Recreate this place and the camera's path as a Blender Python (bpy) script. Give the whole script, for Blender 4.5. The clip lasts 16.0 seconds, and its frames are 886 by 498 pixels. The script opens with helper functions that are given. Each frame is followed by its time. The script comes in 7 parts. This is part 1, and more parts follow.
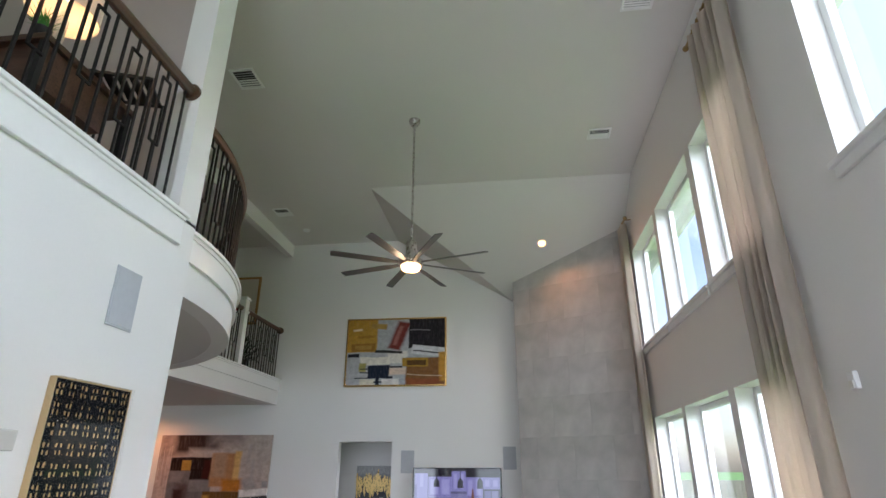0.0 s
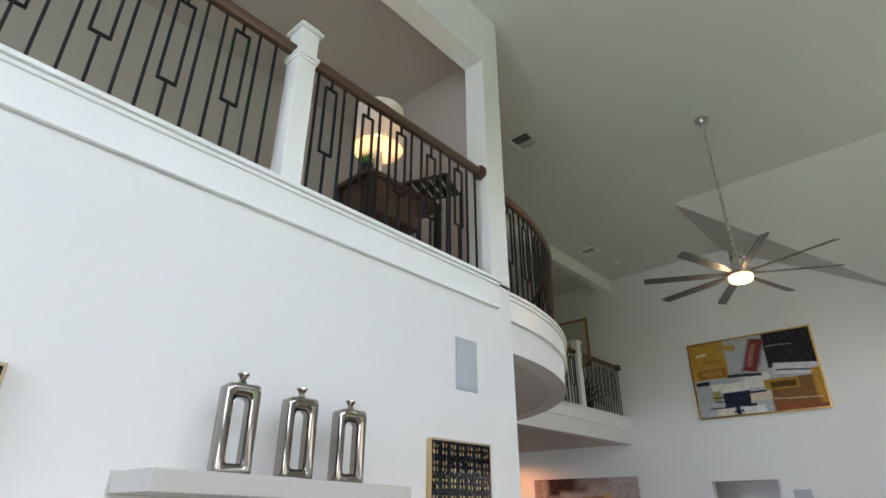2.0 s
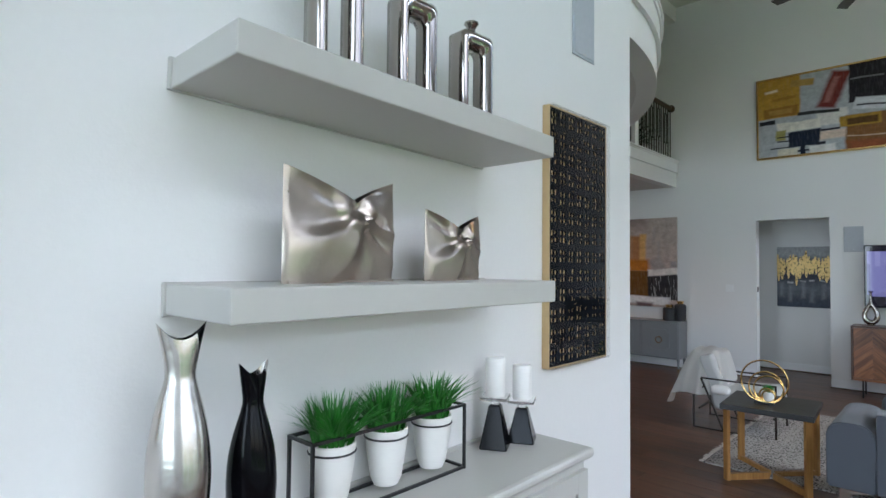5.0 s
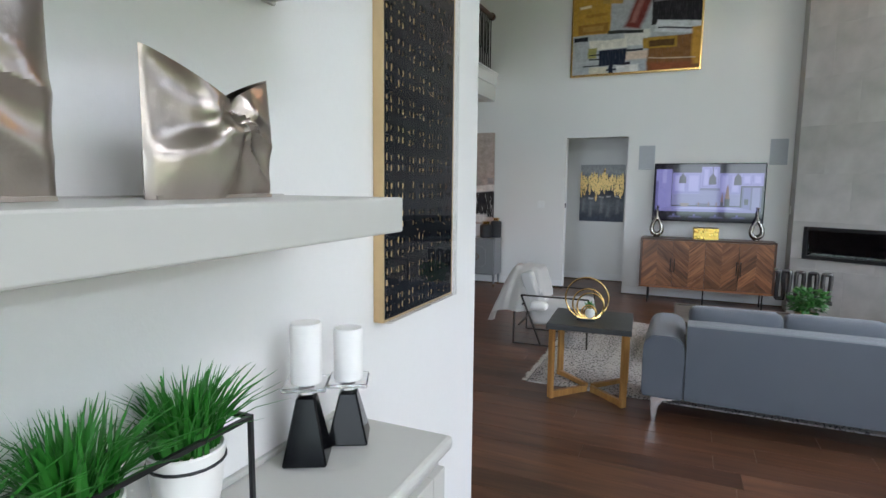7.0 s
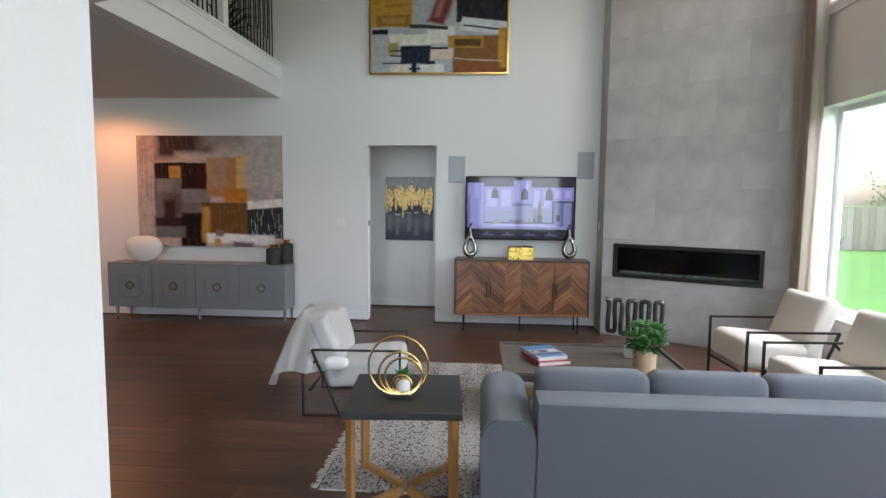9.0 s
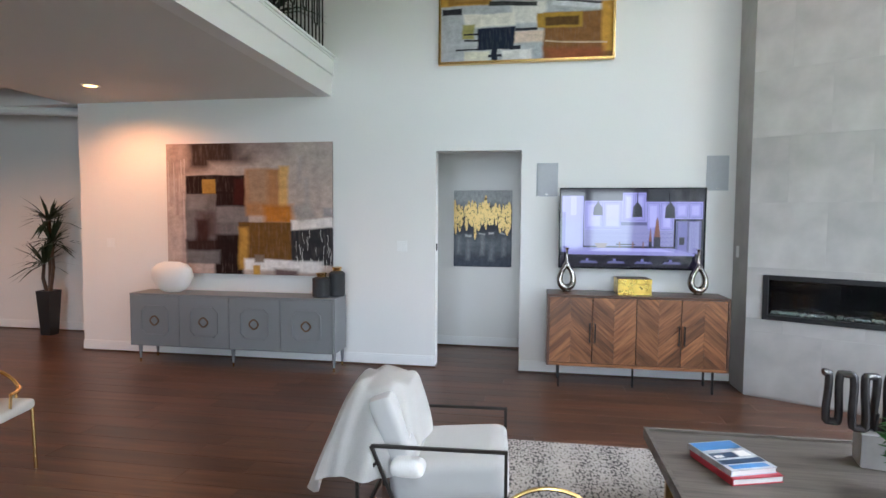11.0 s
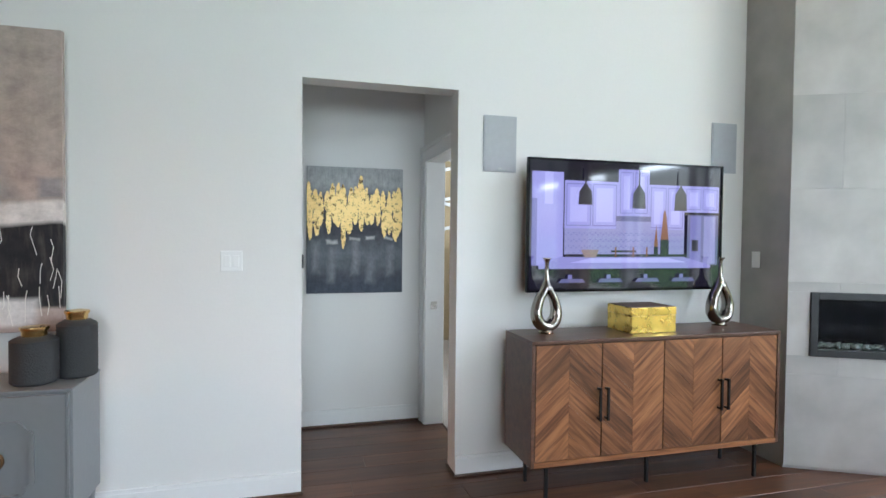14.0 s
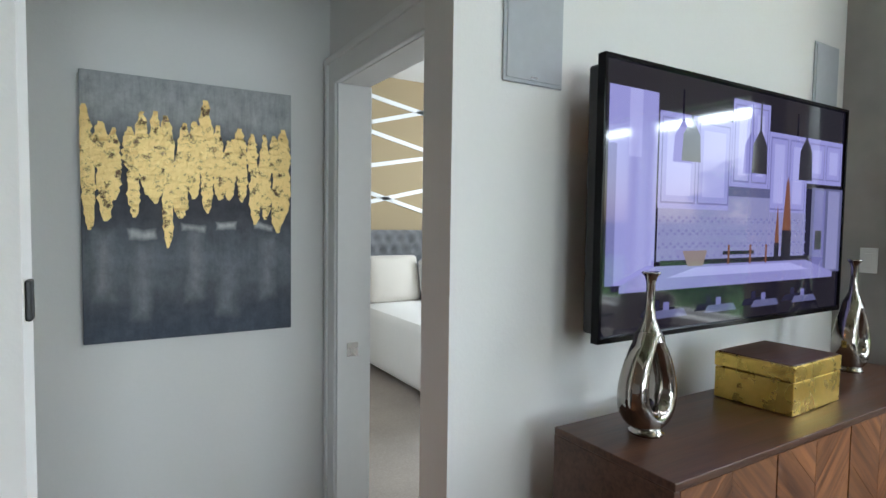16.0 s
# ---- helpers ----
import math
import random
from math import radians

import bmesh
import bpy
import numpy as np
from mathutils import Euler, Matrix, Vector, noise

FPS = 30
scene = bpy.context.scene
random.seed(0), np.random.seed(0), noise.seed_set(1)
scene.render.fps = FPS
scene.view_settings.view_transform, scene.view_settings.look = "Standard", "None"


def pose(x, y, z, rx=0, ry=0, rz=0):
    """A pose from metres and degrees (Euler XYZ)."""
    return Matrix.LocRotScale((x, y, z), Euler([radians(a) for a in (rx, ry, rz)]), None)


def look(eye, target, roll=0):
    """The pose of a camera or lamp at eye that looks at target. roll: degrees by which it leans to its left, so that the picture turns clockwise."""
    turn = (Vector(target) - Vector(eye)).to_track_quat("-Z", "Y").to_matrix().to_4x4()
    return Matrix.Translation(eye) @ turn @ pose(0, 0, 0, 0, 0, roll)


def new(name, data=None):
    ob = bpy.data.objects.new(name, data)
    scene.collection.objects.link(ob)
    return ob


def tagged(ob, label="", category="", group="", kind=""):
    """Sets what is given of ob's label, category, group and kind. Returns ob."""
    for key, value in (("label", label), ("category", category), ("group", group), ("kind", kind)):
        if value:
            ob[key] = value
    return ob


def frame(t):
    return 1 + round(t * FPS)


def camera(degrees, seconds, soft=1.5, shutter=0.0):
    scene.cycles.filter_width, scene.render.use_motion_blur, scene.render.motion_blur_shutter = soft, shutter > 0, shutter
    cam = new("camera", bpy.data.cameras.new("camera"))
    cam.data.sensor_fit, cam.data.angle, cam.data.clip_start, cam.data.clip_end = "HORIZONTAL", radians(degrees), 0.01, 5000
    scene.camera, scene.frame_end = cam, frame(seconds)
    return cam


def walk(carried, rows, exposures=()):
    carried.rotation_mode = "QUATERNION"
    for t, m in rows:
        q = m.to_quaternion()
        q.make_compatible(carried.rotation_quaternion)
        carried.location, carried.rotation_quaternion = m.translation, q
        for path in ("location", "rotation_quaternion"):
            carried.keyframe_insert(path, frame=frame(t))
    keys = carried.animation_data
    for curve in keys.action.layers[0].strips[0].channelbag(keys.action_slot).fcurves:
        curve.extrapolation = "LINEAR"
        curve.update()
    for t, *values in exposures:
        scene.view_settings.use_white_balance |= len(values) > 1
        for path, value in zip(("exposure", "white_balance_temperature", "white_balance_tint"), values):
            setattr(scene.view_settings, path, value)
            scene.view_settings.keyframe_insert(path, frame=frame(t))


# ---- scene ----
cam = camera(77.7, 16.0)
PATH = [
    (0, (0.121, 0.198, 1.982), (-0.111, 2.04, 2.727), 0.2),
    (0.5, (0.143, 0.217, 1.986), (-0.352, 1.99, 2.767), -0.1),
    (1, (0.19, 0.228, 2.001), (-0.581, 1.885, 2.811), 0.1),
    (1.5, (0.222, 0.21, 2.016), (-0.798, 1.714, 2.851), 0.3),
    (2, (0.222, 0.198, 2.016), (-0.987, 1.54, 2.874), 0.0),
    (2.5, (0.199, 0.184, 2.025), (-1.155, 1.382, 2.881), 0.3),
    (3, (0.084, 0.127, 1.993), (-1.354, 1.23, 2.838), 0.1),
    (3.5, (-0.079, 0.072, 1.951), (-1.581, 1.15, 2.715), 0.4),
    (4, (-0.244, 0.115, 1.841), (-1.772, 1.269, 2.421), 0.3),
    (4.5, (-0.462, 0.277, 1.723), (-1.942, 1.585, 2.035), 0.5),
    (4.7, (-0.538, 0.353, 1.683), (-1.975, 1.729, 1.884), 0.5),
    (6.8, (-1.078, 0.997, 1.647), (-1.976, 2.769, 1.414), 0.7),
    (7, (-1.096, 1.066, 1.65), (-1.901, 2.883, 1.422), 0.6),
    (7.5, (-1.173, 1.302, 1.665), (-1.697, 3.22, 1.451), 0.7),
    (8, (-1.202, 1.633, 1.66), (-1.445, 3.609, 1.474), 0.8),
    (8.2, (-1.23, 1.81, 1.664), (-1.376, 3.797, 1.48), 0.7),
    (10.3, (-1.546, 3.454, 1.715), (-1.701, 5.442, 1.564), 0.3),
    (10.5, (-1.605, 3.585, 1.705), (-1.825, 5.568, 1.562), 0.4),
    (11, (-1.842, 3.937, 1.685), (-2.164, 5.908, 1.573), 0.4),
    (11.5, (-2.064, 4.348, 1.652), (-2.401, 6.318, 1.563), 0.4),
    (12, (-2.282, 4.755, 1.607), (-2.577, 6.732, 1.548), 0.5),
    (12.5, (-2.514, 5.188, 1.591), (-2.669, 7.181, 1.549), 0.6),
    (13, (-2.662, 5.697, 1.589), (-2.61, 7.696, 1.545), 0.5),
    (13.5, (-2.872, 6.187, 1.569), (-2.571, 8.163, 1.528), 0.5),
    (14, (-2.969, 6.688, 1.527), (-2.44, 8.616, 1.474), 0.6),
    (14.5, (-2.971, 7.225, 1.519), (-2.259, 9.092, 1.451), 0.7),
    (15, (-2.946, 7.714, 1.533), (-2.1, 9.524, 1.45), 0.8),
    (15.5, (-2.81, 8.218, 1.523), (-1.854, 9.972, 1.432), 0.8),
    (16, (-2.771, 8.702, 1.525), (-1.738, 10.412, 1.423), 0.8),
]
EXPOSURES = [(0, 1.40, 6120, 16), (2.5, 1.43, 6220, 17), (4.5, 1.23, 5800, 9), (7.0, 1.45, 6050, 10), (7.5, 1.66, 6000, 11), (8.0, 1.60, 6270, 13), (10.5, 2.06, 5890, 10), (12.5, 2.36, 5870, 9), (14.5, 2.25, 6050, 7), (16.0, 2.02, 6150, 6)]
walk(cam, [(t, look(eye, target, roll)) for t, eye, target, roll in PATH], exposures=EXPOSURES)


# ---- light ----
world = bpy.data.worlds.new("world")
scene.world = world
world.use_nodes = True
wt = world.node_tree
sky = wt.nodes.new("ShaderNodeTexSky")
sky.sky_type, sky.sun_disc = "NISHITA", False
sky.sun_elevation, sky.sun_rotation = radians(50), radians(100)
sky.dust_density = 2.5
wt.links.new(sky.outputs[0], wt.nodes["Background"].inputs[0])
wt.nodes["Background"].inputs[1].default_value = 0.15
sun = new("sun", bpy.data.lights.new("sun", "SUN"))
sun.data.energy, sun.data.angle, sun.data.color = 1.5, radians(12), (1.0, 0.95, 0.88)
sun.matrix_world = look((0, 0, 0), (-0.55, -0.45, -1.0))


WINDOW_WATTS = 29
FRONT_FILL_WATTS = 18
REAR_FILL_WATTS = 60
SCREEN = 0.20


def window_or_fill_light(x, y, z, wide, high, watts, turn, tilt=25, colour=(0.84, 0.92, 1.0)):
    """A daylight area lamp, at a window's opening or as added fill. turn: degrees about z; 0 shines along -x."""
    lamp = new("window_daylight", bpy.data.lights.new("window_daylight", "AREA"))
    lamp.data.shape, lamp.data.size, lamp.data.size_y = "RECTANGLE", wide, high
    lamp.data.energy, lamp.data.color = watts, colour
    lamp.matrix_world = pose(x, y, z, 90 - tilt, 0, 90 + turn)
    return lamp


def bulb(x, y, z, watts, colour, radius=0.05):
    lamp = new("bulb", bpy.data.lights.new("bulb", "POINT"))
    lamp.data.energy, lamp.data.color, lamp.data.shadow_soft_size = watts, colour, radius
    lamp.location = (x, y, z)
    return lamp


# ---- materials ----
def material(name, colour, rough=0.5, metal=0.0, vary=0.06, grain=30.0, bump=0.0, bump_scale=80.0, spec=0.5, coat=0.0, sheen=0.0, island=0.0, stain=0.0):
    """A painted, woven or plain surface: colour with grain and stains at two scales, and fine relief."""
    m = bpy.data.materials.new(name)
    m.use_nodes = True
    n, l = m.node_tree.nodes, m.node_tree.links
    b = n["Principled BSDF"]
    b.inputs["Metallic"].default_value = metal
    b.inputs["Specular IOR Level"].default_value = spec
    b.inputs["Coat Weight"].default_value = coat
    b.inputs["Sheen Weight"].default_value = sheen
    co = n.new("ShaderNodeTexCoord")
    big, fine = n.new("ShaderNodeTexNoise"), n.new("ShaderNodeTexNoise")
    big.inputs["Scale"].default_value, fine.inputs["Scale"].default_value = 1.7, grain
    big.inputs["Detail"].default_value, fine.inputs["Detail"].default_value = 3, 6
    l.new(co.outputs["Object"], big.inputs["Vector"])
    l.new(co.outputs["Object"], fine.inputs["Vector"])
    add = n.new("ShaderNodeMath")
    add.operation = "ADD"
    l.new(big.outputs["Fac"], add.inputs[0])
    l.new(fine.outputs["Fac"], add.inputs[1])
    rng = n.new("ShaderNodeMapRange")
    rng.inputs["From Min"].default_value, rng.inputs["From Max"].default_value = 0.6, 1.4
    rng.inputs["To Min"].default_value, rng.inputs["To Max"].default_value = 1 - vary, 1 + vary
    l.new(add.outputs[0], rng.inputs["Value"])
    val = rng.outputs[0]
    if island:
        geo, mul = n.new("ShaderNodeObjectInfo"), n.new("ShaderNodeMapRange")
        mul.inputs["To Min"].default_value, mul.inputs["To Max"].default_value = 1 - island, 1 + island
        l.new(geo.outputs["Random"], mul.inputs["Value"])
        times = n.new("ShaderNodeMath")
        times.operation = "MULTIPLY"
        l.new(val, times.inputs[0])
        l.new(mul.outputs[0], times.inputs[1])
        val = times.outputs[0]
    mix = n.new("ShaderNodeVectorMath")
    mix.operation = "SCALE"
    mix.inputs[0].default_value = colour[:3]
    l.new(val, mix.inputs["Scale"])
    l.new(mix.outputs[0], b.inputs["Base Color"])
    rr = n.new("ShaderNodeMapRange")
    rr.inputs["To Min"].default_value, rr.inputs["To Max"].default_value = max(0.02, rough - 0.07), min(1, rough + 0.07)
    l.new(fine.outputs["Fac"], rr.inputs["Value"])
    l.new(rr.outputs[0], b.inputs["Roughness"])
    if bump:
        tex, bp = n.new("ShaderNodeTexNoise"), n.new("ShaderNodeBump")
        tex.inputs["Scale"].default_value, tex.inputs["Detail"].default_value = bump_scale, 4
        bp.inputs["Strength"].default_value, bp.inputs["Distance"].default_value = bump, 0.004
        l.new(co.outputs["Object"], tex.inputs["Vector"])
        l.new(tex.outputs["Fac"], bp.inputs["Height"])
        l.new(bp.outputs["Normal"], b.inputs["Normal"])
    return m


def wood(name, dark, light, rough=0.4, scale=6.0, axis="X", spread=0.25, coat=0.0, island=False):
    """Timber: stretched grain along one axis, with streaks and a tone of its own for each piece."""
    m = bpy.data.materials.new(name)
    m.use_nodes = True
    n, l = m.node_tree.nodes, m.node_tree.links
    b = n["Principled BSDF"]
    b.inputs["Coat Weight"].default_value = coat
    co, mp, info = n.new("ShaderNodeTexCoord"), n.new("ShaderNodeMapping"), n.new("ShaderNodeObjectInfo")
    stretch = {"X": (1, 14, 14), "Y": (14, 1, 14), "Z": (14, 14, 1)}[axis]
    mp.inputs["Scale"].default_value = stretch
    chance = n.new("ShaderNodeNewGeometry").outputs["Random Per Island"] if island else info.outputs["Random"]
    move = n.new("ShaderNodeVectorMath")
    move.operation = "SCALE"
    move.inputs[0].default_value = (37, 17, 29)
    l.new(chance, move.inputs["Scale"])
    l.new(move.outputs[0], mp.inputs["Location"])
    l.new(co.outputs["Object"], mp.inputs["Vector"])
    tex, ring = n.new("ShaderNodeTexNoise"), n.new("ShaderNodeTexNoise")
    tex.inputs["Scale"].default_value, tex.inputs["Detail"].default_value, tex.inputs["Distortion"].default_value = scale, 8, 0.6
    ring.inputs["Scale"].default_value, ring.inputs["Detail"].default_value = scale * 0.25, 3
    l.new(mp.outputs[0], tex.inputs["Vector"])
    l.new(mp.outputs[0], ring.inputs["Vector"])
    both = n.new("ShaderNodeMath")
    both.operation = "ADD"
    l.new(tex.outputs["Fac"], both.inputs[0])
    l.new(ring.outputs["Fac"], both.inputs[1])
    ramp = n.new("ShaderNodeMapRange")
    ramp.inputs["From Min"].default_value, ramp.inputs["From Max"].default_value = 0.7, 1.3
    l.new(both.outputs[0], ramp.inputs["Value"])
    mix = n.new("ShaderNodeMix")
    mix.data_type = "RGBA"
    mix.inputs[6].default_value, mix.inputs[7].default_value = (*dark, 1), (*light, 1)
    l.new(ramp.outputs[0], mix.inputs[0])
    tone = n.new("ShaderNodeMapRange")
    tone.inputs["To Min"].default_value, tone.inputs["To Max"].default_value = 1 - spread, 1 + spread
    l.new(chance, tone.inputs["Value"])
    sc = n.new("ShaderNodeVectorMath")
    sc.operation = "SCALE"
    l.new(mix.outputs[2], sc.inputs[0])
    l.new(tone.outputs[0], sc.inputs["Scale"])
    l.new(sc.outputs[0], b.inputs["Base Color"])
    rr = n.new("ShaderNodeMapRange")
    rr.inputs["To Min"].default_value, rr.inputs["To Max"].default_value = rough - 0.08, rough + 0.12
    l.new(tex.outputs["Fac"], rr.inputs["Value"])
    l.new(rr.outputs[0], b.inputs["Roughness"])
    bp = n.new("ShaderNodeBump")
    bp.inputs["Strength"].default_value, bp.inputs["Distance"].default_value = 0.25, 0.002
    l.new(tex.outputs["Fac"], bp.inputs["Height"])
    l.new(bp.outputs["Normal"], b.inputs["Normal"])
    return m


def glow(name, colour, strength, rough=0.5):
    m = bpy.data.materials.new(name)
    m.use_nodes = True
    b = m.node_tree.nodes["Principled BSDF"]
    b.inputs["Base Color"].default_value = (*colour, 1)
    b.inputs["Emission Color"].default_value = (*colour, 1)
    b.inputs["Emission Strength"].default_value = strength
    b.inputs["Roughness"].default_value = rough
    return m


def screen(name, colour, strength):
    """A lit display behind dark gloss."""
    m = glow(name, colour, strength, 0.06)
    m.node_tree.nodes["Principled BSDF"].inputs["Base Color"].default_value = (0.004, 0.004, 0.005, 1)
    return m


def glass(name, rough=0.0, tint=(1, 1, 1)):
    m = bpy.data.materials.new(name)
    m.use_nodes = True
    b = m.node_tree.nodes["Principled BSDF"]
    b.inputs["Transmission Weight"].default_value, b.inputs["Roughness"].default_value = 1.0, rough
    b.inputs["Base Color"].default_value, b.inputs["IOR"].default_value = (*tint, 1), 1.45
    return m


def clear_pane(name, base=0.03):
    """A thin pane: see-through, with a mirror gloss that grows at grazing angles."""
    m = bpy.data.materials.new(name)
    m.use_nodes = True
    n, l = m.node_tree.nodes, m.node_tree.links
    n.remove(n["Principled BSDF"])
    tr, gl, lw, mx = n.new("ShaderNodeBsdfTransparent"), n.new("ShaderNodeBsdfGlossy"), n.new("ShaderNodeLayerWeight"), n.new("ShaderNodeMixShader")
    gl.inputs["Roughness"].default_value = 0.01
    lw.inputs["Blend"].default_value = 0.5
    pw, ad = n.new("ShaderNodeMath"), n.new("ShaderNodeMath")
    pw.operation, ad.operation = "POWER", "MULTIPLY_ADD"
    pw.inputs[1].default_value, ad.inputs[1].default_value, ad.inputs[2].default_value = 5.0, 0.9, base
    l.new(lw.outputs["Facing"], pw.inputs[0])
    l.new(pw.outputs[0], ad.inputs[0])
    l.new(ad.outputs[0], mx.inputs[0])
    l.new(tr.outputs[0], mx.inputs[1])
    l.new(gl.outputs[0], mx.inputs[2])
    l.new(mx.outputs[0], n["Material Output"].inputs[0])
    return m


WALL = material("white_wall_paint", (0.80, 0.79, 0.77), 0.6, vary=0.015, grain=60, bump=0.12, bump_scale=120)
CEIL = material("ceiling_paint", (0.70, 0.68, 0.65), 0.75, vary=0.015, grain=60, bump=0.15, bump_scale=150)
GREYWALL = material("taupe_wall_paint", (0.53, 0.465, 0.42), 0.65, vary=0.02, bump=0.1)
TRIM = material("white_gloss_trim", (0.84, 0.84, 0.83), 0.35, vary=0.02)
TILE = material("grey_cement_tile", (0.455, 0.437, 0.42), 0.40, vary=0.20, grain=5, bump=0.05, bump_scale=30, island=0.07)
IRON = material("black_iron", (0.012, 0.011, 0.011), 0.45, metal=0.4)
RAILWOOD = wood("stained_oak_rail", (0.045, 0.022, 0.011), (0.12, 0.06, 0.032), 0.35, 5, "Y", 0.05)
STEEL = material("brushed_nickel", (0.55, 0.52, 0.49), 0.28, metal=1.0)
CHROME = material("polished_silver", (0.62, 0.59, 0.56), 0.07, metal=1.0, vary=0.03)
GOLD = material("gold_metal", (0.78, 0.52, 0.20), 0.22, metal=1.0)
BRASS = material("antique_brass", (0.42, 0.29, 0.13), 0.33, metal=1.0)
BLACK = material("black_satin", (0.012, 0.012, 0.013), 0.4)
GLOSSBLACK = material("black_gloss", (0.003, 0.003, 0.004), 0.12, spec=0.14)
SPEAKER = material("grey_speaker_cloth", (0.47, 0.49, 0.52), 0.9, bump=0.3, bump_scale=600)
GREYPAINT = material("grey_lacquer", (0.205, 0.215, 0.225), 0.38, vary=0.03)
SHELFPAINT = material("greige_lacquer", (0.50, 0.49, 0.455), 0.4, vary=0.02)
SOFA = material("slate_grey_upholstery", (0.105, 0.115, 0.135), 0.9, vary=0.10, grain=220, bump=0.5, bump_scale=700, sheen=0.3)
CREAM = material("cream_upholstery", (0.62, 0.57, 0.50), 0.9, vary=0.05, grain=200, bump=0.4, bump_scale=600, sheen=0.2)
PALEGREY = material("pale_grey_upholstery", (0.50, 0.49, 0.47), 0.9, vary=0.06, grain=200, bump=0.4, bump_scale=600, sheen=0.2)
KNIT = material("white_knit", (0.82, 0.80, 0.76), 0.95, vary=0.05, grain=120, bump=1.0, bump_scale=160, sheen=0.3)
CURTAIN = material("beige_curtain_cloth", (0.68, 0.59, 0.50), 0.9, vary=0.06, grain=150, bump=0.3, bump_scale=500)
WALNUT = wood("walnut_veneer", (0.095, 0.034, 0.014), (0.33, 0.140, 0.056), 0.36, 5, "X", 0.30)
DARKWALNUT = wood("dark_walnut", (0.05, 0.022, 0.013), (0.12, 0.058, 0.035), 0.32, 6, "X", 0.05)
GREYWOOD = wood("weathered_grey_wood", (0.07, 0.058, 0.048), (0.17, 0.145, 0.12), 0.5, 5, "X", 0.1)
OAKLEG = wood("golden_oak", (0.28, 0.13, 0.035), (0.46, 0.24, 0.075), 0.4, 6, "Z", 0.1)
BLONDE = wood("blonde_wood", (0.55, 0.38, 0.22), (0.70, 0.52, 0.34), 0.5, 6, "Z", 0.05)
PLANK = wood("brown_oak_floor", (0.050, 0.021, 0.012), (0.138, 0.062, 0.034), 0.31, 3.2, "X", 0.20, 0.0)
PLANK_REST = wood("brown_oak_floor_joined", (0.050, 0.021, 0.012), (0.138, 0.062, 0.034), 0.31, 3.2, "X", 0.20, 0.0, True)
LEAF = material("green_leaf", (0.024, 0.12, 0.014), 0.5, vary=0.3, grain=25)
GRASSLEAF = material("bright_grass_leaf", (0.03, 0.19, 0.018), 0.5, vary=0.35, grain=25)
DARKLEAF = material("dark_green_leaf", (0.012, 0.03, 0.012), 0.5, vary=0.3, grain=25)
WHITECERAMIC = material("white_ceramic", (0.80, 0.78, 0.74), 0.45, vary=0.02)
WAX = material("white_wax", (0.85, 0.83, 0.80), 0.5, vary=0.02)
STONE = material("grey_concrete", (0.40, 0.39, 0.38), 0.8, vary=0.12, bump=0.4)
FANGREY = material("grey_fan_blade", (0.09, 0.085, 0.08), 0.4, metal=0.3, vary=0.08)
PANE = clear_pane("window_pane")
CRYSTAL = glass("clear_crystal")


# ---- shapes ----
def block(bm, x0, y0, z0, x1, y1, z1, bevel=0.0, m=None):
    """Adds a box, by its two corners, to bm."""
    made = bmesh.ops.create_cube(bm, size=1.0)["verts"]
    bmesh.ops.transform(bm, verts=made, matrix=Matrix.LocRotScale(((x0 + x1) / 2, (y0 + y1) / 2, (z0 + z1) / 2), None, (abs(x1 - x0), abs(y1 - y0), abs(z1 - z0))))
    if m is not None:
        bmesh.ops.transform(bm, verts=made, matrix=m)
    if bevel:
        edges = list({e for v in made for e in v.link_edges})
        bmesh.ops.bevel(bm, geom=edges, offset=bevel, segments=2, affect="EDGES", profile=0.5, clamp_overlap=True)


def rod(bm, a, b, r0, r1=None, seg=10):
    """Adds a round bar from a to b."""
    a, b = Vector(a), Vector(b)
    turn = (b - a).to_track_quat("Z", "Y").to_matrix().to_4x4()
    return bmesh.ops.create_cone(bm, cap_ends=True, segments=seg, radius1=r0, radius2=r0 if r1 is None else r1, depth=(b - a).length, matrix=Matrix.Translation((a + b) / 2) @ turn)["verts"]


def bar(bm, a, b, w, d=None, up=(0, 0, 1)):
    """Adds a square bar from a to b, w wide and d deep."""
    a, b = Vector(a), Vector(b)
    z = (b - a).normalized()
    u = Vector(up)
    if abs(z.dot(u)) > 0.95:
        u = Vector((1, 0, 0))
    x = u.cross(z).normalized()
    y = z.cross(x)
    rot = Matrix((x, y, z)).transposed().to_4x4()
    made = bmesh.ops.create_cube(bm, size=1.0)["verts"]
    bmesh.ops.transform(bm, verts=made, matrix=Matrix.Translation((a + b) / 2) @ rot @ Matrix.Diagonal((w, d or w, (b - a).length, 1)))
    return made


def spin(bm, profile, seg=24, m=None, squash=1.0):
    """Adds a turned body from (radius, height) pairs."""
    rings = []
    for r, z in profile:
        rings.append([bm.verts.new((r * math.cos(2 * math.pi * i / seg), squash * r * math.sin(2 * math.pi * i / seg), z)) for i in range(seg)])
    for a, b in zip(rings, rings[1:]):
        for i in range(seg):
            bm.faces.new((a[i], a[(i + 1) % seg], b[(i + 1) % seg], b[i]))
    bm.faces.new(rings[0][::-1])
    bm.faces.new(rings[-1])
    made = [v for ring in rings for v in ring]
    if m is not None:
        bmesh.ops.transform(bm, verts=made, matrix=m)
    return made


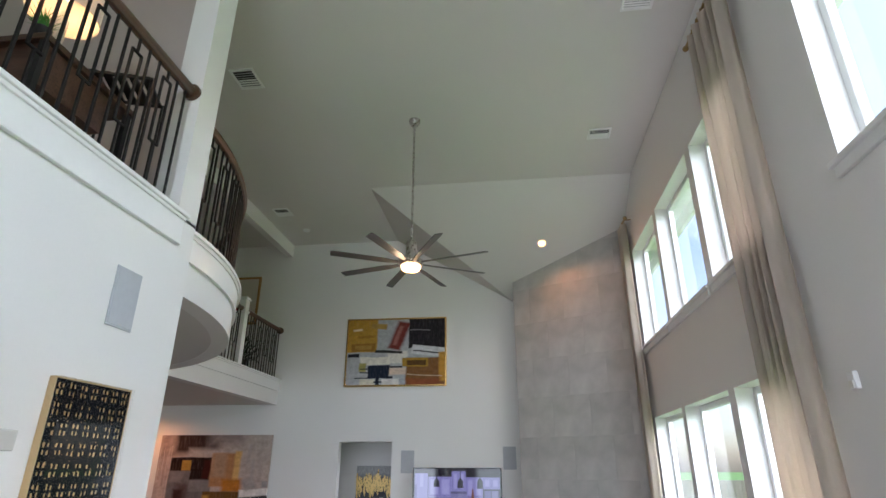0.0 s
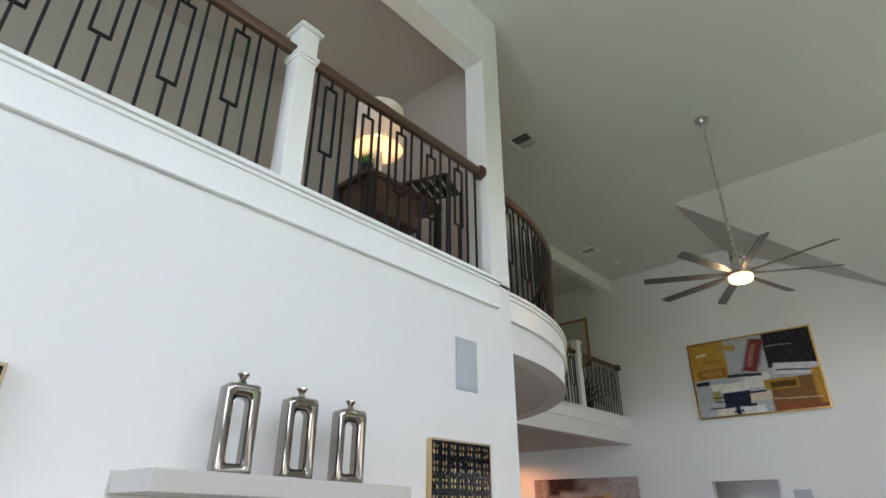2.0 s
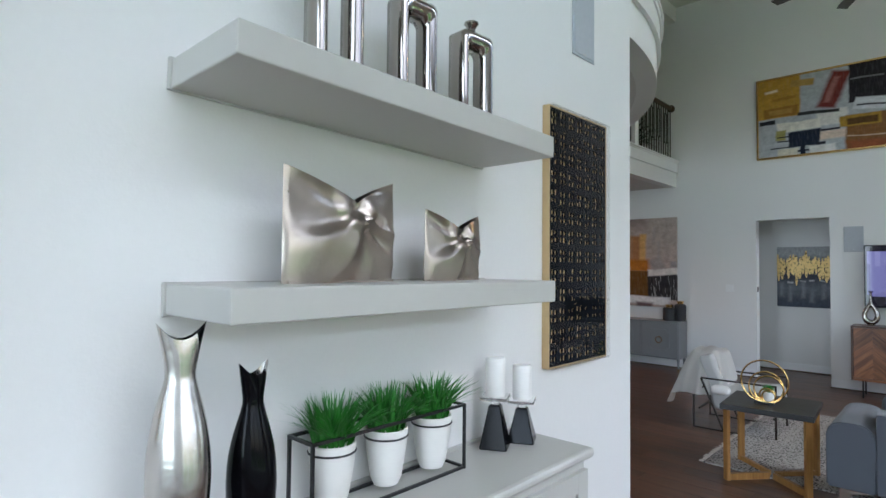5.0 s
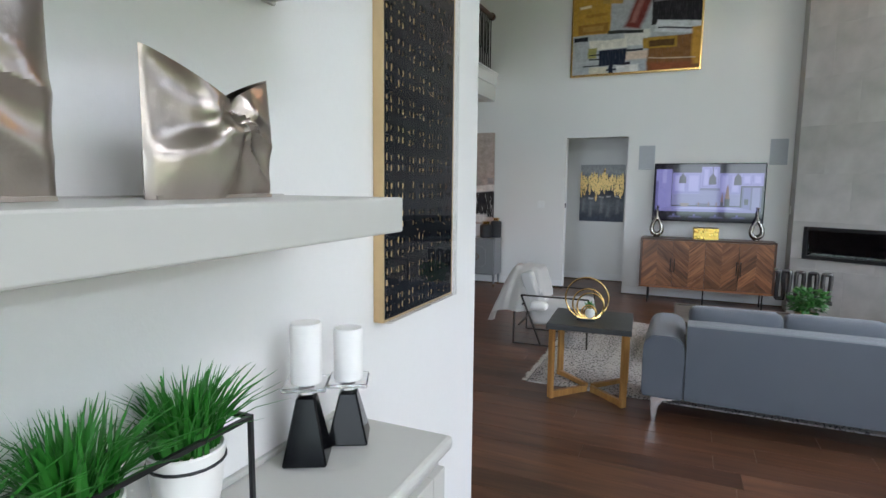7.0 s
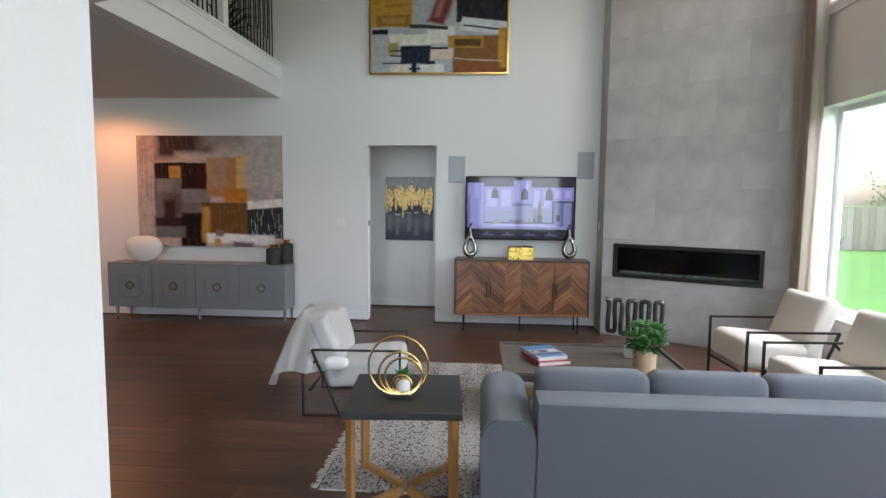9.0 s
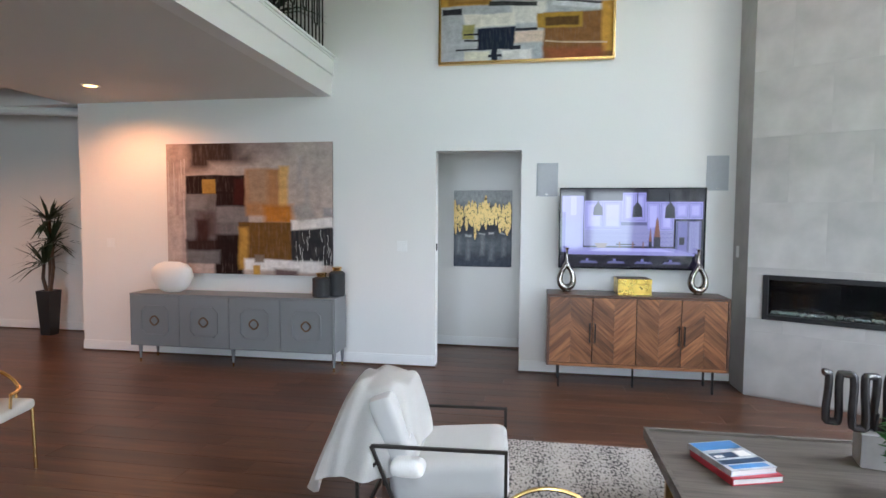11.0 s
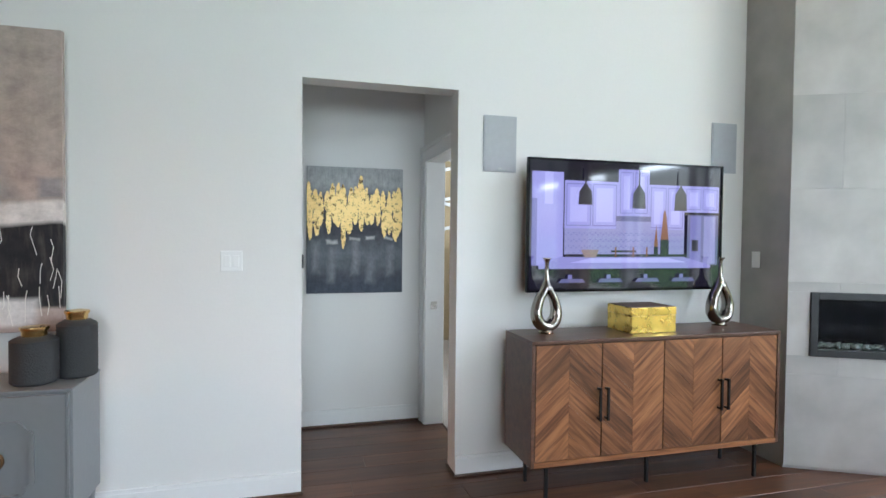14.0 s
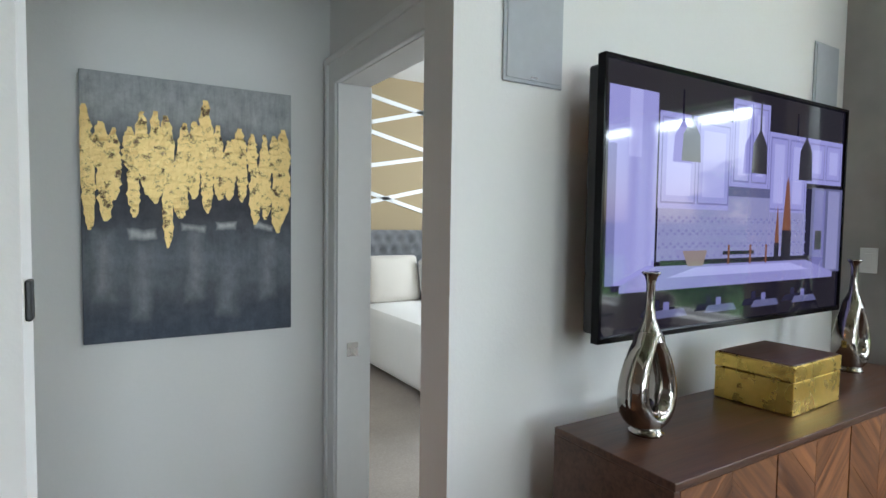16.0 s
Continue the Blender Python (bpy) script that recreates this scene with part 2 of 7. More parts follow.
def slab(bm, outline, z0, z1):
    """Adds an upright prism over a plan outline (counterclockwise)."""
    low = [bm.verts.new((x, y, z0)) for x, y in outline]
    top = [bm.verts.new((x, y, z1)) for x, y in outline]
    n = len(outline)
    bm.faces.new(low[::-1])
    bm.faces.new(top)
    for i in range(n):
        bm.faces.new((low[i], low[(i + 1) % n], top[(i + 1) % n], top[i]))
    return low + top


def tube(bm, points, r, seg=8, closed=False):
    """Adds a bent round pipe through points."""
    pts = [Vector(p) for p in points]
    n, rings = len(pts), []
    side = None
    for i, p in enumerate(pts):
        ahead = (pts[(i + 1) % n] - pts[i - 1]) if closed else (pts[min(i + 1, n - 1)] - pts[max(i - 1, 0)])
        ahead.normalize()
        if side is None:
            side = ahead.orthogonal().normalized()
        side = (side - ahead * side.dot(ahead)).normalized()
        other = ahead.cross(side)
        rr = r[i] if isinstance(r, (list, tuple)) else r
        rings.append([bm.verts.new(p + rr * (side * math.cos(2 * math.pi * k / seg) + other * math.sin(2 * math.pi * k / seg))) for k in range(seg)])
    for i in range(n if closed else n - 1):
        a, b = rings[i], rings[(i + 1) % n]
        for k in range(seg):
            bm.faces.new((a[k], a[(k + 1) % seg], b[(k + 1) % seg], b[k]))
    if not closed:
        bm.faces.new(rings[0][::-1])
        bm.faces.new(rings[-1])


def part(name, bm, mat, parent=None, label="", smooth=False):
    """Links bm as one mesh object under a thing or a part."""
    bmesh.ops.recalc_face_normals(bm, faces=bm.faces)
    me = bpy.data.meshes.new(name)
    bm.to_mesh(me)
    bm.free()
    if mat:
        me.materials.append(mat)
    if smooth:
        me.shade_smooth()
        me.set_sharp_from_angle(angle=radians(40))
    ob = new(name, me)
    if parent is not None:
        ob.parent = parent
    if label:
        ob["label"] = label
    return ob


def boxpart(name, mat, parent, x0, y0, z0, x1, y1, z1, bevel=0.0, label=""):
    bm = bmesh.new()
    block(bm, x0, y0, z0, x1, y1, z1, bevel)
    return part(name, bm, mat, parent, label)


def thing(name, label, category, m=None, group=""):
    ob = new(name)
    ob.empty_display_size = 0.1
    if m is not None:
        ob.matrix_world = m
    return tagged(ob, label, category, group)


def structure(ob, label, category):
    return tagged(ob, label, category, kind="structure")


def solid(name, mat, boxes, label, category):
    """A piece of the setting from axis-aligned boxes."""
    bm = bmesh.new()
    for b in boxes:
        block(bm, *b)
    return structure(part(name, bm, mat), label, category)


def rounded(bm, x0, y0, z0, x1, y1, z1, r, puff=0.0, cuts=7, m=None):
    """Fills an empty bm with a soft box with round edges and, for cushions, a swollen middle."""
    made = bmesh.ops.create_cube(bm, size=2.0)["verts"]
    edges = list({e for v in made for e in v.link_edges})
    bmesh.ops.subdivide_edges(bm, edges=edges, cuts=cuts, use_grid_fill=True)
    made = bm.verts[:]
    c = Vector(((x0 + x1) / 2, (y0 + y1) / 2, (z0 + z1) / 2))
    h = Vector((abs(x1 - x0) / 2, abs(y1 - y0) / 2, abs(z1 - z0) / 2))
    r = min(r, *h)
    thin = min(range(3), key=lambda i: h[i])
    for v in made:
        q = Vector([math.copysign(abs(a) ** 0.75, a) for a in v.co])
        p = Vector((q.x * h.x, q.y * h.y, q.z * h.z))
        inner = Vector([max(-(h[i] - r), min(h[i] - r, p[i])) for i in range(3)])
        d = p - inner
        p = inner + (d.normalized() * r if d.length > 1e-9 else d)
        if puff:
            w = 1.0
            for i in range(3):
                if i != thin:
                    w *= 1 - (p[i] / h[i]) ** 2
            p[thin] += math.copysign(puff * max(w, 0), p[thin]) if abs(p[thin]) > 1e-6 else 0
        v.co = c + p
    if m is not None:
        bmesh.ops.transform(bm, verts=made, matrix=m)
    return made


def strip(bm, pts, y0, y1):
    """Adds a plate with an outline in x and z, from y0 to y1."""
    a = [bm.verts.new((x, y0, z)) for x, z in pts]
    b = [bm.verts.new((x, y1, z)) for x, z in pts]
    n = len(pts)
    bm.faces.new(a)
    bm.faces.new(b[::-1])
    for i in range(n):
        bm.faces.new((a[i], b[i], b[(i + 1) % n], a[(i + 1) % n]))


def clip(poly, a, b, c):
    """The part of a polygon where a*x + b*z <= c."""
    out = []
    for i, p in enumerate(poly):
        q = poly[(i + 1) % len(poly)]
        dp, dq = a * p[0] + b * p[1] - c, a * q[0] + b * q[1] - c
        if dp <= 0:
            out.append(p)
        if dp * dq < 0:
            k = dp / (dp - dq)
            out.append((p[0] + k * (q[0] - p[0]), p[1] + k * (q[1] - p[1])))
    return out


def painting_material(name, base, strokes, warp=0.03, streak=0.35, rough=0.6):
    """Oil paint on canvas: soft-edged strokes (x0, z0, x1, z1, colour, softness) in shares of the canvas, laid over one another."""
    m = bpy.data.materials.new(name)
    m.use_nodes = True
    n, l = m.node_tree.nodes, m.node_tree.links
    b = n["Principled BSDF"]
    b.inputs["Roughness"].default_value = rough
    b.inputs["Specular IOR Level"].default_value = 0.12
    co = n.new("ShaderNodeTexCoord")
    nz = n.new("ShaderNodeTexNoise")
    nz.inputs["Scale"].default_value, nz.inputs["Detail"].default_value = 5, 6
    l.new(co.outputs["Generated"], nz.inputs["Vector"])
    off = n.new("ShaderNodeVectorMath")
    off.operation = "MULTIPLY_ADD"
    off.inputs[1].default_value = (warp * 4, 0, warp * 4)
    l.new(nz.outputs["Color"], off.inputs[0])
    l.new(co.outputs["Generated"], off.inputs[2])
    sub = n.new("ShaderNodeVectorMath")
    sub.inputs[1].default_value = (-warp * 2, 0, -warp * 2)
    l.new(off.outputs[0], sub.inputs[0])
    mp = n.new("ShaderNodeMapping")
    mp.inputs["Scale"].default_value = (22, 1, 3)
    l.new(co.outputs["Generated"], mp.inputs["Vector"])
    st = n.new("ShaderNodeTexNoise")
    st.inputs["Scale"].default_value, st.inputs["Detail"].default_value = 3, 7
    l.new(mp.outputs[0], st.inputs["Vector"])
    colour = None
    for x0, z0, x1, z1, col, soft, *turn in strokes:
        half = n.new("ShaderNodeVectorMath")
        half.operation = "SUBTRACT"
        half.inputs[1].default_value = ((x0 + x1) / 2, 0, (z0 + z1) / 2)
        l.new(sub.outputs[0], half.inputs[0])
        ab = n.new("ShaderNodeVectorMath")
        ab.operation = "ABSOLUTE"
        if turn:
            rot = n.new("ShaderNodeVectorRotate")
            rot.rotation_type = "Y_AXIS"
            rot.inputs["Angle"].default_value = radians(turn[0])
            l.new(half.outputs[0], rot.inputs["Vector"])
            l.new(rot.outputs[0], ab.inputs[0])
        else:
            l.new(half.outputs[0], ab.inputs[0])
        inside = n.new("ShaderNodeVectorMath")
        inside.operation = "SUBTRACT"
        inside.inputs[1].default_value = (abs(x1 - x0) / 2, 9, abs(z1 - z0) / 2)
        l.new(ab.outputs[0], inside.inputs[0])
        sep = n.new("ShaderNodeSeparateXYZ")
        l.new(inside.outputs[0], sep.inputs[0])
        mx = n.new("ShaderNodeMath")
        mx.operation = "MAXIMUM"
        l.new(sep.outputs[0], mx.inputs[0])
        l.new(sep.outputs[2], mx.inputs[1])
        rg = n.new("ShaderNodeMapRange")
        rg.inputs["From Min"].default_value, rg.inputs["From Max"].default_value = soft, -soft
        l.new(mx.outputs[0], rg.inputs["Value"])
        dry = n.new("ShaderNodeMath")
        dry.operation = "MULTIPLY_ADD"
        dry.inputs[1].default_value, dry.inputs[2].default_value = -streak * 2, 1 + streak * 0.95
        dry.use_clamp = True
        l.new(st.outputs["Fac"], dry.inputs[0])
        fac = n.new("ShaderNodeMath")
        fac.operation = "MULTIPLY"
        l.new(rg.outputs[0], fac.inputs[0])
        l.new(dry.outputs[0], fac.inputs[1])
        mix = n.new("ShaderNodeMix")
        mix.data_type = "RGBA"
        l.new(fac.outputs[0], mix.inputs[0])
        if colour is None:
            mix.inputs[6].default_value = (*base, 1)
        else:
            l.new(colour, mix.inputs[6])
        mix.inputs[7].default_value = (*col, 1)
        colour = mix.outputs[2]
    brush, tone, paint = n.new("ShaderNodeTexNoise"), n.new("ShaderNodeMapRange"), n.new("ShaderNodeVectorMath")
    brush.inputs["Scale"].default_value, brush.inputs["Detail"].default_value, brush.inputs["Roughness"].default_value = 17, 9, 0.72
    tone.inputs["From Min"].default_value, tone.inputs["From Max"].default_value = 0.30, 0.70
    tone.inputs["To Min"].default_value, tone.inputs["To Max"].default_value = 0.72, 1.26
    paint.operation = "SCALE"
    l.new(co.outputs["Generated"], brush.inputs["Vector"])
    l.new(brush.outputs["Fac"], tone.inputs["Value"])
    l.new(colour, paint.inputs[0])
    l.new(tone.outputs[0], paint.inputs["Scale"])
    l.new(paint.outputs[0], b.inputs["Base Color"])
    bp = n.new("ShaderNodeBump")
    bp.inputs["Strength"].default_value, bp.inputs["Distance"].default_value = 0.4, 0.003
    l.new(st.outputs["Fac"], bp.inputs["Height"])
    l.new(bp.outputs["Normal"], b.inputs["Normal"])
    return m


# ---- structure ----
XL, YB, XR = -1.945, 9.98, 2.02
LOW, UP, TOP = 3.06, 3.44, 6.15
CX, CY, RR, XG = -5.25, 3.36, 3.2, -4.12   # centre and radius of the curved balcony; the gallery's edge


def arc(r, steps=28):
    end = math.acos((XG - CX) / RR)
    return [(CX + r * math.cos(end * i / steps), CY + r * math.sin(end * i / steps)) for i in range(steps + 1)]


wall_left = solid("wall_left", WALL, [(XL - 0.16, -4.0, 0, XL, 3.335, 3.490)], "smooth white painted living room wall", "wall")
solid("column", WALL, [(XL - 0.195, 3.115, 3.47, XL, 3.335, TOP)], "white square column beside the upper railing", "column")
solid("upper_beam", WALL, [(XL - 0.195, -4.0, 5.56, XL - 0.003, 3.115, TOP)], "white painted beam over the balcony opening", "beam")
solid("gallery_beam", WALL, [(XG - 0.13, 3.36, 5.9, XG, YB, TOP)], "white painted beam over the gallery opening", "beam")
wall_back = solid("wall_back", WALL, [
    (-7.40, YB, 0, -2.915, YB + 0.16, LOW), (-2.915, YB, 2.424, -1.976, YB + 0.16, LOW), (-1.976, YB, 0, XR + 0.2, YB + 0.16, LOW),
    (-9.2, YB, LOW, XR + 0.2, YB + 0.16, TOP + 0.1)], "tall white painted end wall with a doorway", "wall")

# right wall with two rows of deep windows
WIN_Y = [(7.0, 8.32), (5.5, 6.87), (4.0, 5.35), (1.82, 3.17), (0.32, 1.67), (-1.18, 0.17)]
ROWS_Z = [(0.62, 2.65), (3.62, 5.1)]
boxes = []
ys = [-4.0] + sorted(v for w in WIN_Y for v in w) + [YB]
for i in range(0, len(ys), 2):
    boxes.append((XR, ys[i], 0, XR + 0.22, ys[i + 1], TOP + 0.1))
for a, b in WIN_Y:
    boxes += [(XR, a, 0, XR + 0.22, b, ROWS_Z[0][0]), (XR, a, ROWS_Z[0][1], XR + 0.22, b, ROWS_Z[1][0]), (XR, a, ROWS_Z[1][1], XR + 0.22, b, TOP + 0.1)]
solid("wall_right", WALL, boxes, "tall white painted wall with two rows of windows", "wall")
# front wall: unseen openings added so their lamps brighten the right and far walls
FRONT_X = [(-1.45, -0.10), (0.15, 1.50)]
boxes = [(-12.0, -4.16, 0, -5.3, -4.0, TOP + 0.1), (-2.5, -4.16, 0, -1.45, -4.0, TOP + 0.1), (-5.3, -4.16, 0, -2.5, -4.0, 0.5), (-5.3, -4.16, 2.7, -2.5, -4.0, TOP + 0.1), (-0.10, -4.16, 0, 0.15, -4.0, TOP + 0.1), (1.50, -4.16, 0, XR + 0.22, -4.0, TOP + 0.1)]
for a, b in FRONT_X:
    boxes += [(a, -4.16, 0, b, -4.0, ROWS_Z[0][0]), (a, -4.16, ROWS_Z[0][1], b, -4.0, ROWS_Z[1][0]), (a, -4.16, ROWS_Z[1][1], b, -4.0, TOP + 0.1)]
    for z0, z1 in ROWS_Z:
        window_or_fill_light((a + b) / 2, -4.2, (z0 + z1) / 2, b - a, z1 - z0, FRONT_FILL_WATTS, -90, 12)
solid("wall_front", WALL, boxes, "white painted wall closing the room, with unseen openings added for fill light", "wall")
solid("wall_west", WALL, [(-12.16, -4.16, 0, -12.0, 11.3, TOP + 0.1)], "plain white painted wall closing the entry", "wall")
# added lamp at an unseen opening, to brighten the end wall's left and hall
window_or_fill_light(-3.9, -4.1, 1.6, 2.8, 2.2, REAR_FILL_WATTS, -90, -2)

count = 0
for z0, z1 in ROWS_Z:
    for y0, y1 in WIN_Y:
        count += 1
        win = structure(thing("window_%d" % count, "", ""), "white framed fixed window in a deep white reveal", "window")
        for nm, a in (("window_frame", (XR + 0.15, y0, z0, XR + 0.21, y0 + 0.06, z1)), ("window_frame", (XR + 0.15, y1 - 0.06, z0, XR + 0.21, y1, z1)),
                      ("window_frame", (XR + 0.15, y0 + 0.06, z0, XR + 0.21, y1 - 0.06, z0 + 0.06)), ("window_frame", (XR + 0.15, y0 + 0.06, z1 - 0.06, XR + 0.21, y1 - 0.06, z1))):
            boxpart(nm, TRIM, win, *a, bevel=0.008)
        bm = bmesh.new()
        block(bm, XR - 0.05, y0 - 0.05, z0 - 0.03, XR + 0.15, y1 + 0.05, z0 + 0.004, 0.006)
        block(bm, XR - 0.028, y0 - 0.03, z0 - 0.10, XR - 0.001, y1 + 0.03, z0 - 0.03, 0.005)
        part("window_sill", bm, TRIM, win)
        pane = boxpart("pane", PANE, win, XR + 0.178, y0 + 0.06, z0 + 0.06, XR + 0.182, y1 - 0.06, z1 - 0.06)
        pane.visible_shadow = False
        window_or_fill_light(XR + 0.70, (y0 + y1) / 2, z1 + 0.36, y1 - y0, 1.0, WINDOW_WATTS * (1.0 if z0 < 1 else 0.7), 0, 48)

# upper floor slab with the curved balcony, whose underside is the lower ceiling
bm = bmesh.new()
slab(bm, [(-12.0, -4.0), (XL - 0.16, -4.0), (XL - 0.16, CY)] + arc(RR - 0.02)[1:] + [(XG - 0.02, YB), (-7.5, YB), (-7.5, 9.15), (-12.0, 9.15)], LOW, UP)
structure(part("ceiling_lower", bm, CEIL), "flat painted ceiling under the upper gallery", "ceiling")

# high ceiling: flat, with a hipped slope down to the far right corner
bm = bmesh.new()
S, KX, KY = 0.60, -2.0, 7.78
P = lambda x, y: bm.verts.new((x, y, TOP - S * max(0.0, min(x - KX, y - KY))))
a, b, c, d, e = P(-12.2, -4.1), P(XR + 0.2, -4.1), P(XR + 0.2, KY), P(KX, KY), P(KX, YB + 0.1)
k = P(KX + YB + 0.1 - KY, YB + 0.1)
f, g = P(XR + 0.2, YB + 0.1), P(-12.2, YB + 0.1)
for face in ((a, b, c, d), (a, d, e, g), (d, k, e), (d, c, f, k)):
    bm.faces.new(face)
made = bmesh.ops.extrude_face_region(bm, geom=bm.faces[:])["geom"]
bmesh.ops.translate(bm, vec=(0, 0, 0.15), verts=[v for v in made if isinstance(v, bmesh.types.BMVert)])
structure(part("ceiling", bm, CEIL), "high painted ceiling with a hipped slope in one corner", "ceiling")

# fireplace wall across the corner
FC, FR = Vector((0.185, 9.575, 0)), Vector((XR, 8.62, 0))
fdir = (FR - FC).normalized()
fin = Vector((-fdir.y, fdir.x, 0))          # into the wall
FM = Matrix(((fdir.x, fin.x, 0, FC.x), (fdir.y, fin.y, 0, FC.y), (0, 0, 1, 0), (0, 0, 0, 1)))
FLEN = (FR - FC).length
FX0, FX1, FZ0, FZ1 = 0.135, 1.78, 0.755, 1.175   # the firebox opening along the wall
bm = bmesh.new()
block(bm, 0, 0.012, 0, FX0, 0.25, 5.7)
block(bm, FX1, 0.012, 0, FLEN, 0.25, 5.7)
block(bm, FX0, 0.012, 0, FX1, 0.25, FZ0)
block(bm, FX0, 0.012, FZ1, FX1, 0.25, 5.7)
bmesh.ops.transform(bm, verts=bm.verts[:], matrix=FM)
slab(bm, [(0.19, YB), (FC.x + 0.012 * fin.x, FC.y + 0.012 * fin.y), (FC.x + 0.15, FC.y + 0.20), (FC.x + 0.15, YB)], 0, 5.4)
wall_fire = structure(part("wall_fireplace", bm, TILE), "tall grey tiled fireplace wall across the corner", "wall")

# short hall behind the doorway, with the bedroom door in its side
solid("wall_hall", WALL, [(-4.3, 11.085, 0, -1.80, 11.2, LOW), (-4.46, YB + 0.16, 0, -4.3, 11.2, LOW),
                          (-1.93, YB + 0.16, 0, -1.80, 10.22, LOW), (-1.93, 10.22, 2.1, -1.80, 10.97, LOW), (-1.93, 10.97, 0, -1.80, 11.085, LOW)], "white painted walls of a short hall", "wall")
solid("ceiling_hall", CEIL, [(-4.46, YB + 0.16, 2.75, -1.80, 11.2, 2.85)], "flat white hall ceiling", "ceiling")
casing = structure(thing("door_1", "", ""), "white moulded door casing with an open doorway to the bedroom", "door casing")
bm = bmesh.new()
block(bm, -1.955, 10.955, 0, -1.931, 11.055, 2.12, 0.006)
block(bm, -1.965, 11.03, 0, -1.931, 11.06, 2.2, 0.006)
part("casing_side", bm, TRIM, casing)
bm = bmesh.new()
block(bm, -1.955, 10.14, 2.10, -1.931, 11.06, 2.20, 0.006)
block(bm, -1.965, 10.14, 2.19, -1.931, 11.07, 2.22, 0.006)
part("casing_head", bm, TRIM, casing)
boxpart("door_jamb", TRIM, casing, -1.945, 10.94, 0, -1.79, 10.968, 2.1, 0.004)
boxpart("strike_plate", STEEL, casing, -1.90, 10.934, 0.93, -1.85, 10.941, 0.99)

# bedroom seen through that door
BTAN = material("tan_wall_paint", (0.36, 0.27, 0.15), 0.7, vary=0.02, bump=0.1)
CARPET = material("taupe_carpet", (0.36, 0.31, 0.27), 1.0, vary=0.2, grain=90, bump=1.0, bump_scale=200)
wall_bed = solid("wall_bedroom", BTAN, [(-2.0, 14.3, 0, 2.08, 14.46, 3.1)], "tan painted bedroom wall with white strips", "wall")
solid("wall_bedroom_side", WALL, [(-1.96, 11.2, 0, -1.80, 14.3, 3.1), (2.08, 10.14, 0, 2.24, 14.46, 3.1), (-1.80, 10.14, 2.9, 2.08, 10.15, 3.1)], "white painted bedroom walls", "wall")
solid("ceiling_bedroom", CEIL, [(-2.0, 10.14, 3.1, 2.24, 14.46, 3.2)], "white bedroom ceiling", "ceiling")
solid("carpet", CARPET, [(-1.79, 10.145, -0.01, 2.08, 14.3, 0.006)], "taupe looped carpet", "carpet")
for a, b in (((-0.9, 2.02), (0.9, 2.34)), ((-0.9, 1.98), (0.6, 1.55)), ((-0.9, 2.62), (0.9, 2.20)), ((-0.75, 2.95), (1.0, 2.62)), ((-0.9, 2.44), (0.7, 2.86)), ((-0.9, 1.6), (0.9, 2.0))):
    bm = bmesh.new()
    bar(bm, (a[0], 14.29, a[1]), (b[0], 14.29, b[1]), 0.045, 0.02, (0, 1, 0))
    part("wall_strip", bm, TRIM, wall_bed)
# added fill lamp in front of the solid side wall; no window is built there
window_or_fill_light(2.05, 12.3, 1.8, 1.6, 1.6, 44, 0, 10)
# the entry: far wall with the curb of the stair opening
solid("wall_entry", WALL, [(-12.0, 10.95, 0, -7.40, 11.11, TOP), (-7.52, YB + 0.16, 0, -7.40, 10.95, TOP)], "painted entry wall", "wall")
solid("wall_entry_back", WALL, [(-12.0, 11.14, 0, -4.3, 11.3, TOP + 0.1)], "plain wall closing the entry", "wall")
curb = structure(thing("stair_curb", "", ""), "white curved curb of the stair opening with iron balusters", "curb")
bm = bmesh.new()
cpts = [(-7.53 - 0.22 * i, 10.35 - 0.085 * i + 0.0035 * i * i) for i in range(16)]
tube(bm, [(x, y, 3.02) for x, y in cpts], 0.055)
tube(bm, [(x, y, 3.11) for x, y in cpts], 0.035)
part("curb_band", bm, TRIM, curb, smooth=True)
for i in range(15):
    bm = bmesh.new()
    bar(bm, (*cpts[i], 3.12), (*cpts[i], 4.0), 0.014)
    part("baluster", bm, IRON, curb)

# skirting boards
def skirting(runs):
    bm = bmesh.new()
    for x0, y0, x1, y1 in runs:
        block(bm, x0, y0, 0, x1, y1, 0.11)
        cx, cy = (x1 - x0), (y1 - y0)
        if cx > cy:
            block(bm, x0, y0 + 0.004, 0.11, x1, y1, 0.13)
        else:
            block(bm, x0 + (0 if x0 < 0 else 0.004), y0, 0.11, x1 - (0.004 if x0 < 0 else 0), y1, 0.13)
    shoe = bmesh.new()
    for x0, y0, x1, y1 in runs:
        block(shoe, x0 - 0.012, y0 - 0.012, 0.0005, x1 + 0.012, y1 + 0.012, 0.018, 0.004)
    structure(part("shoe_moulding", shoe, RAILWOOD), "thin brown timber moulding along the floor", "trim")
    return structure(part("baseboard", bm, TRIM), "white painted skirting board", "baseboard")


skirting([(-7.40, YB - 0.018, -2.915, YB - 0.001), (-1.976, YB - 0.018, 0.185, YB - 0.001), (-4.3, 11.067, -1.966, 11.084), (-12.0, 10.93, -7.52, 10.949),
          (XL + 0.001, 2.32, XL + 0.018, 3.36), (XR - 0.018, -4.0, XR - 0.001, 8.6), (-2.94, YB, -2.916, YB + 0.16), (-1.975, YB, -1.957, YB + 0.16), (XL - 0.16, 3.361, XL + 0.018, 3.378)])

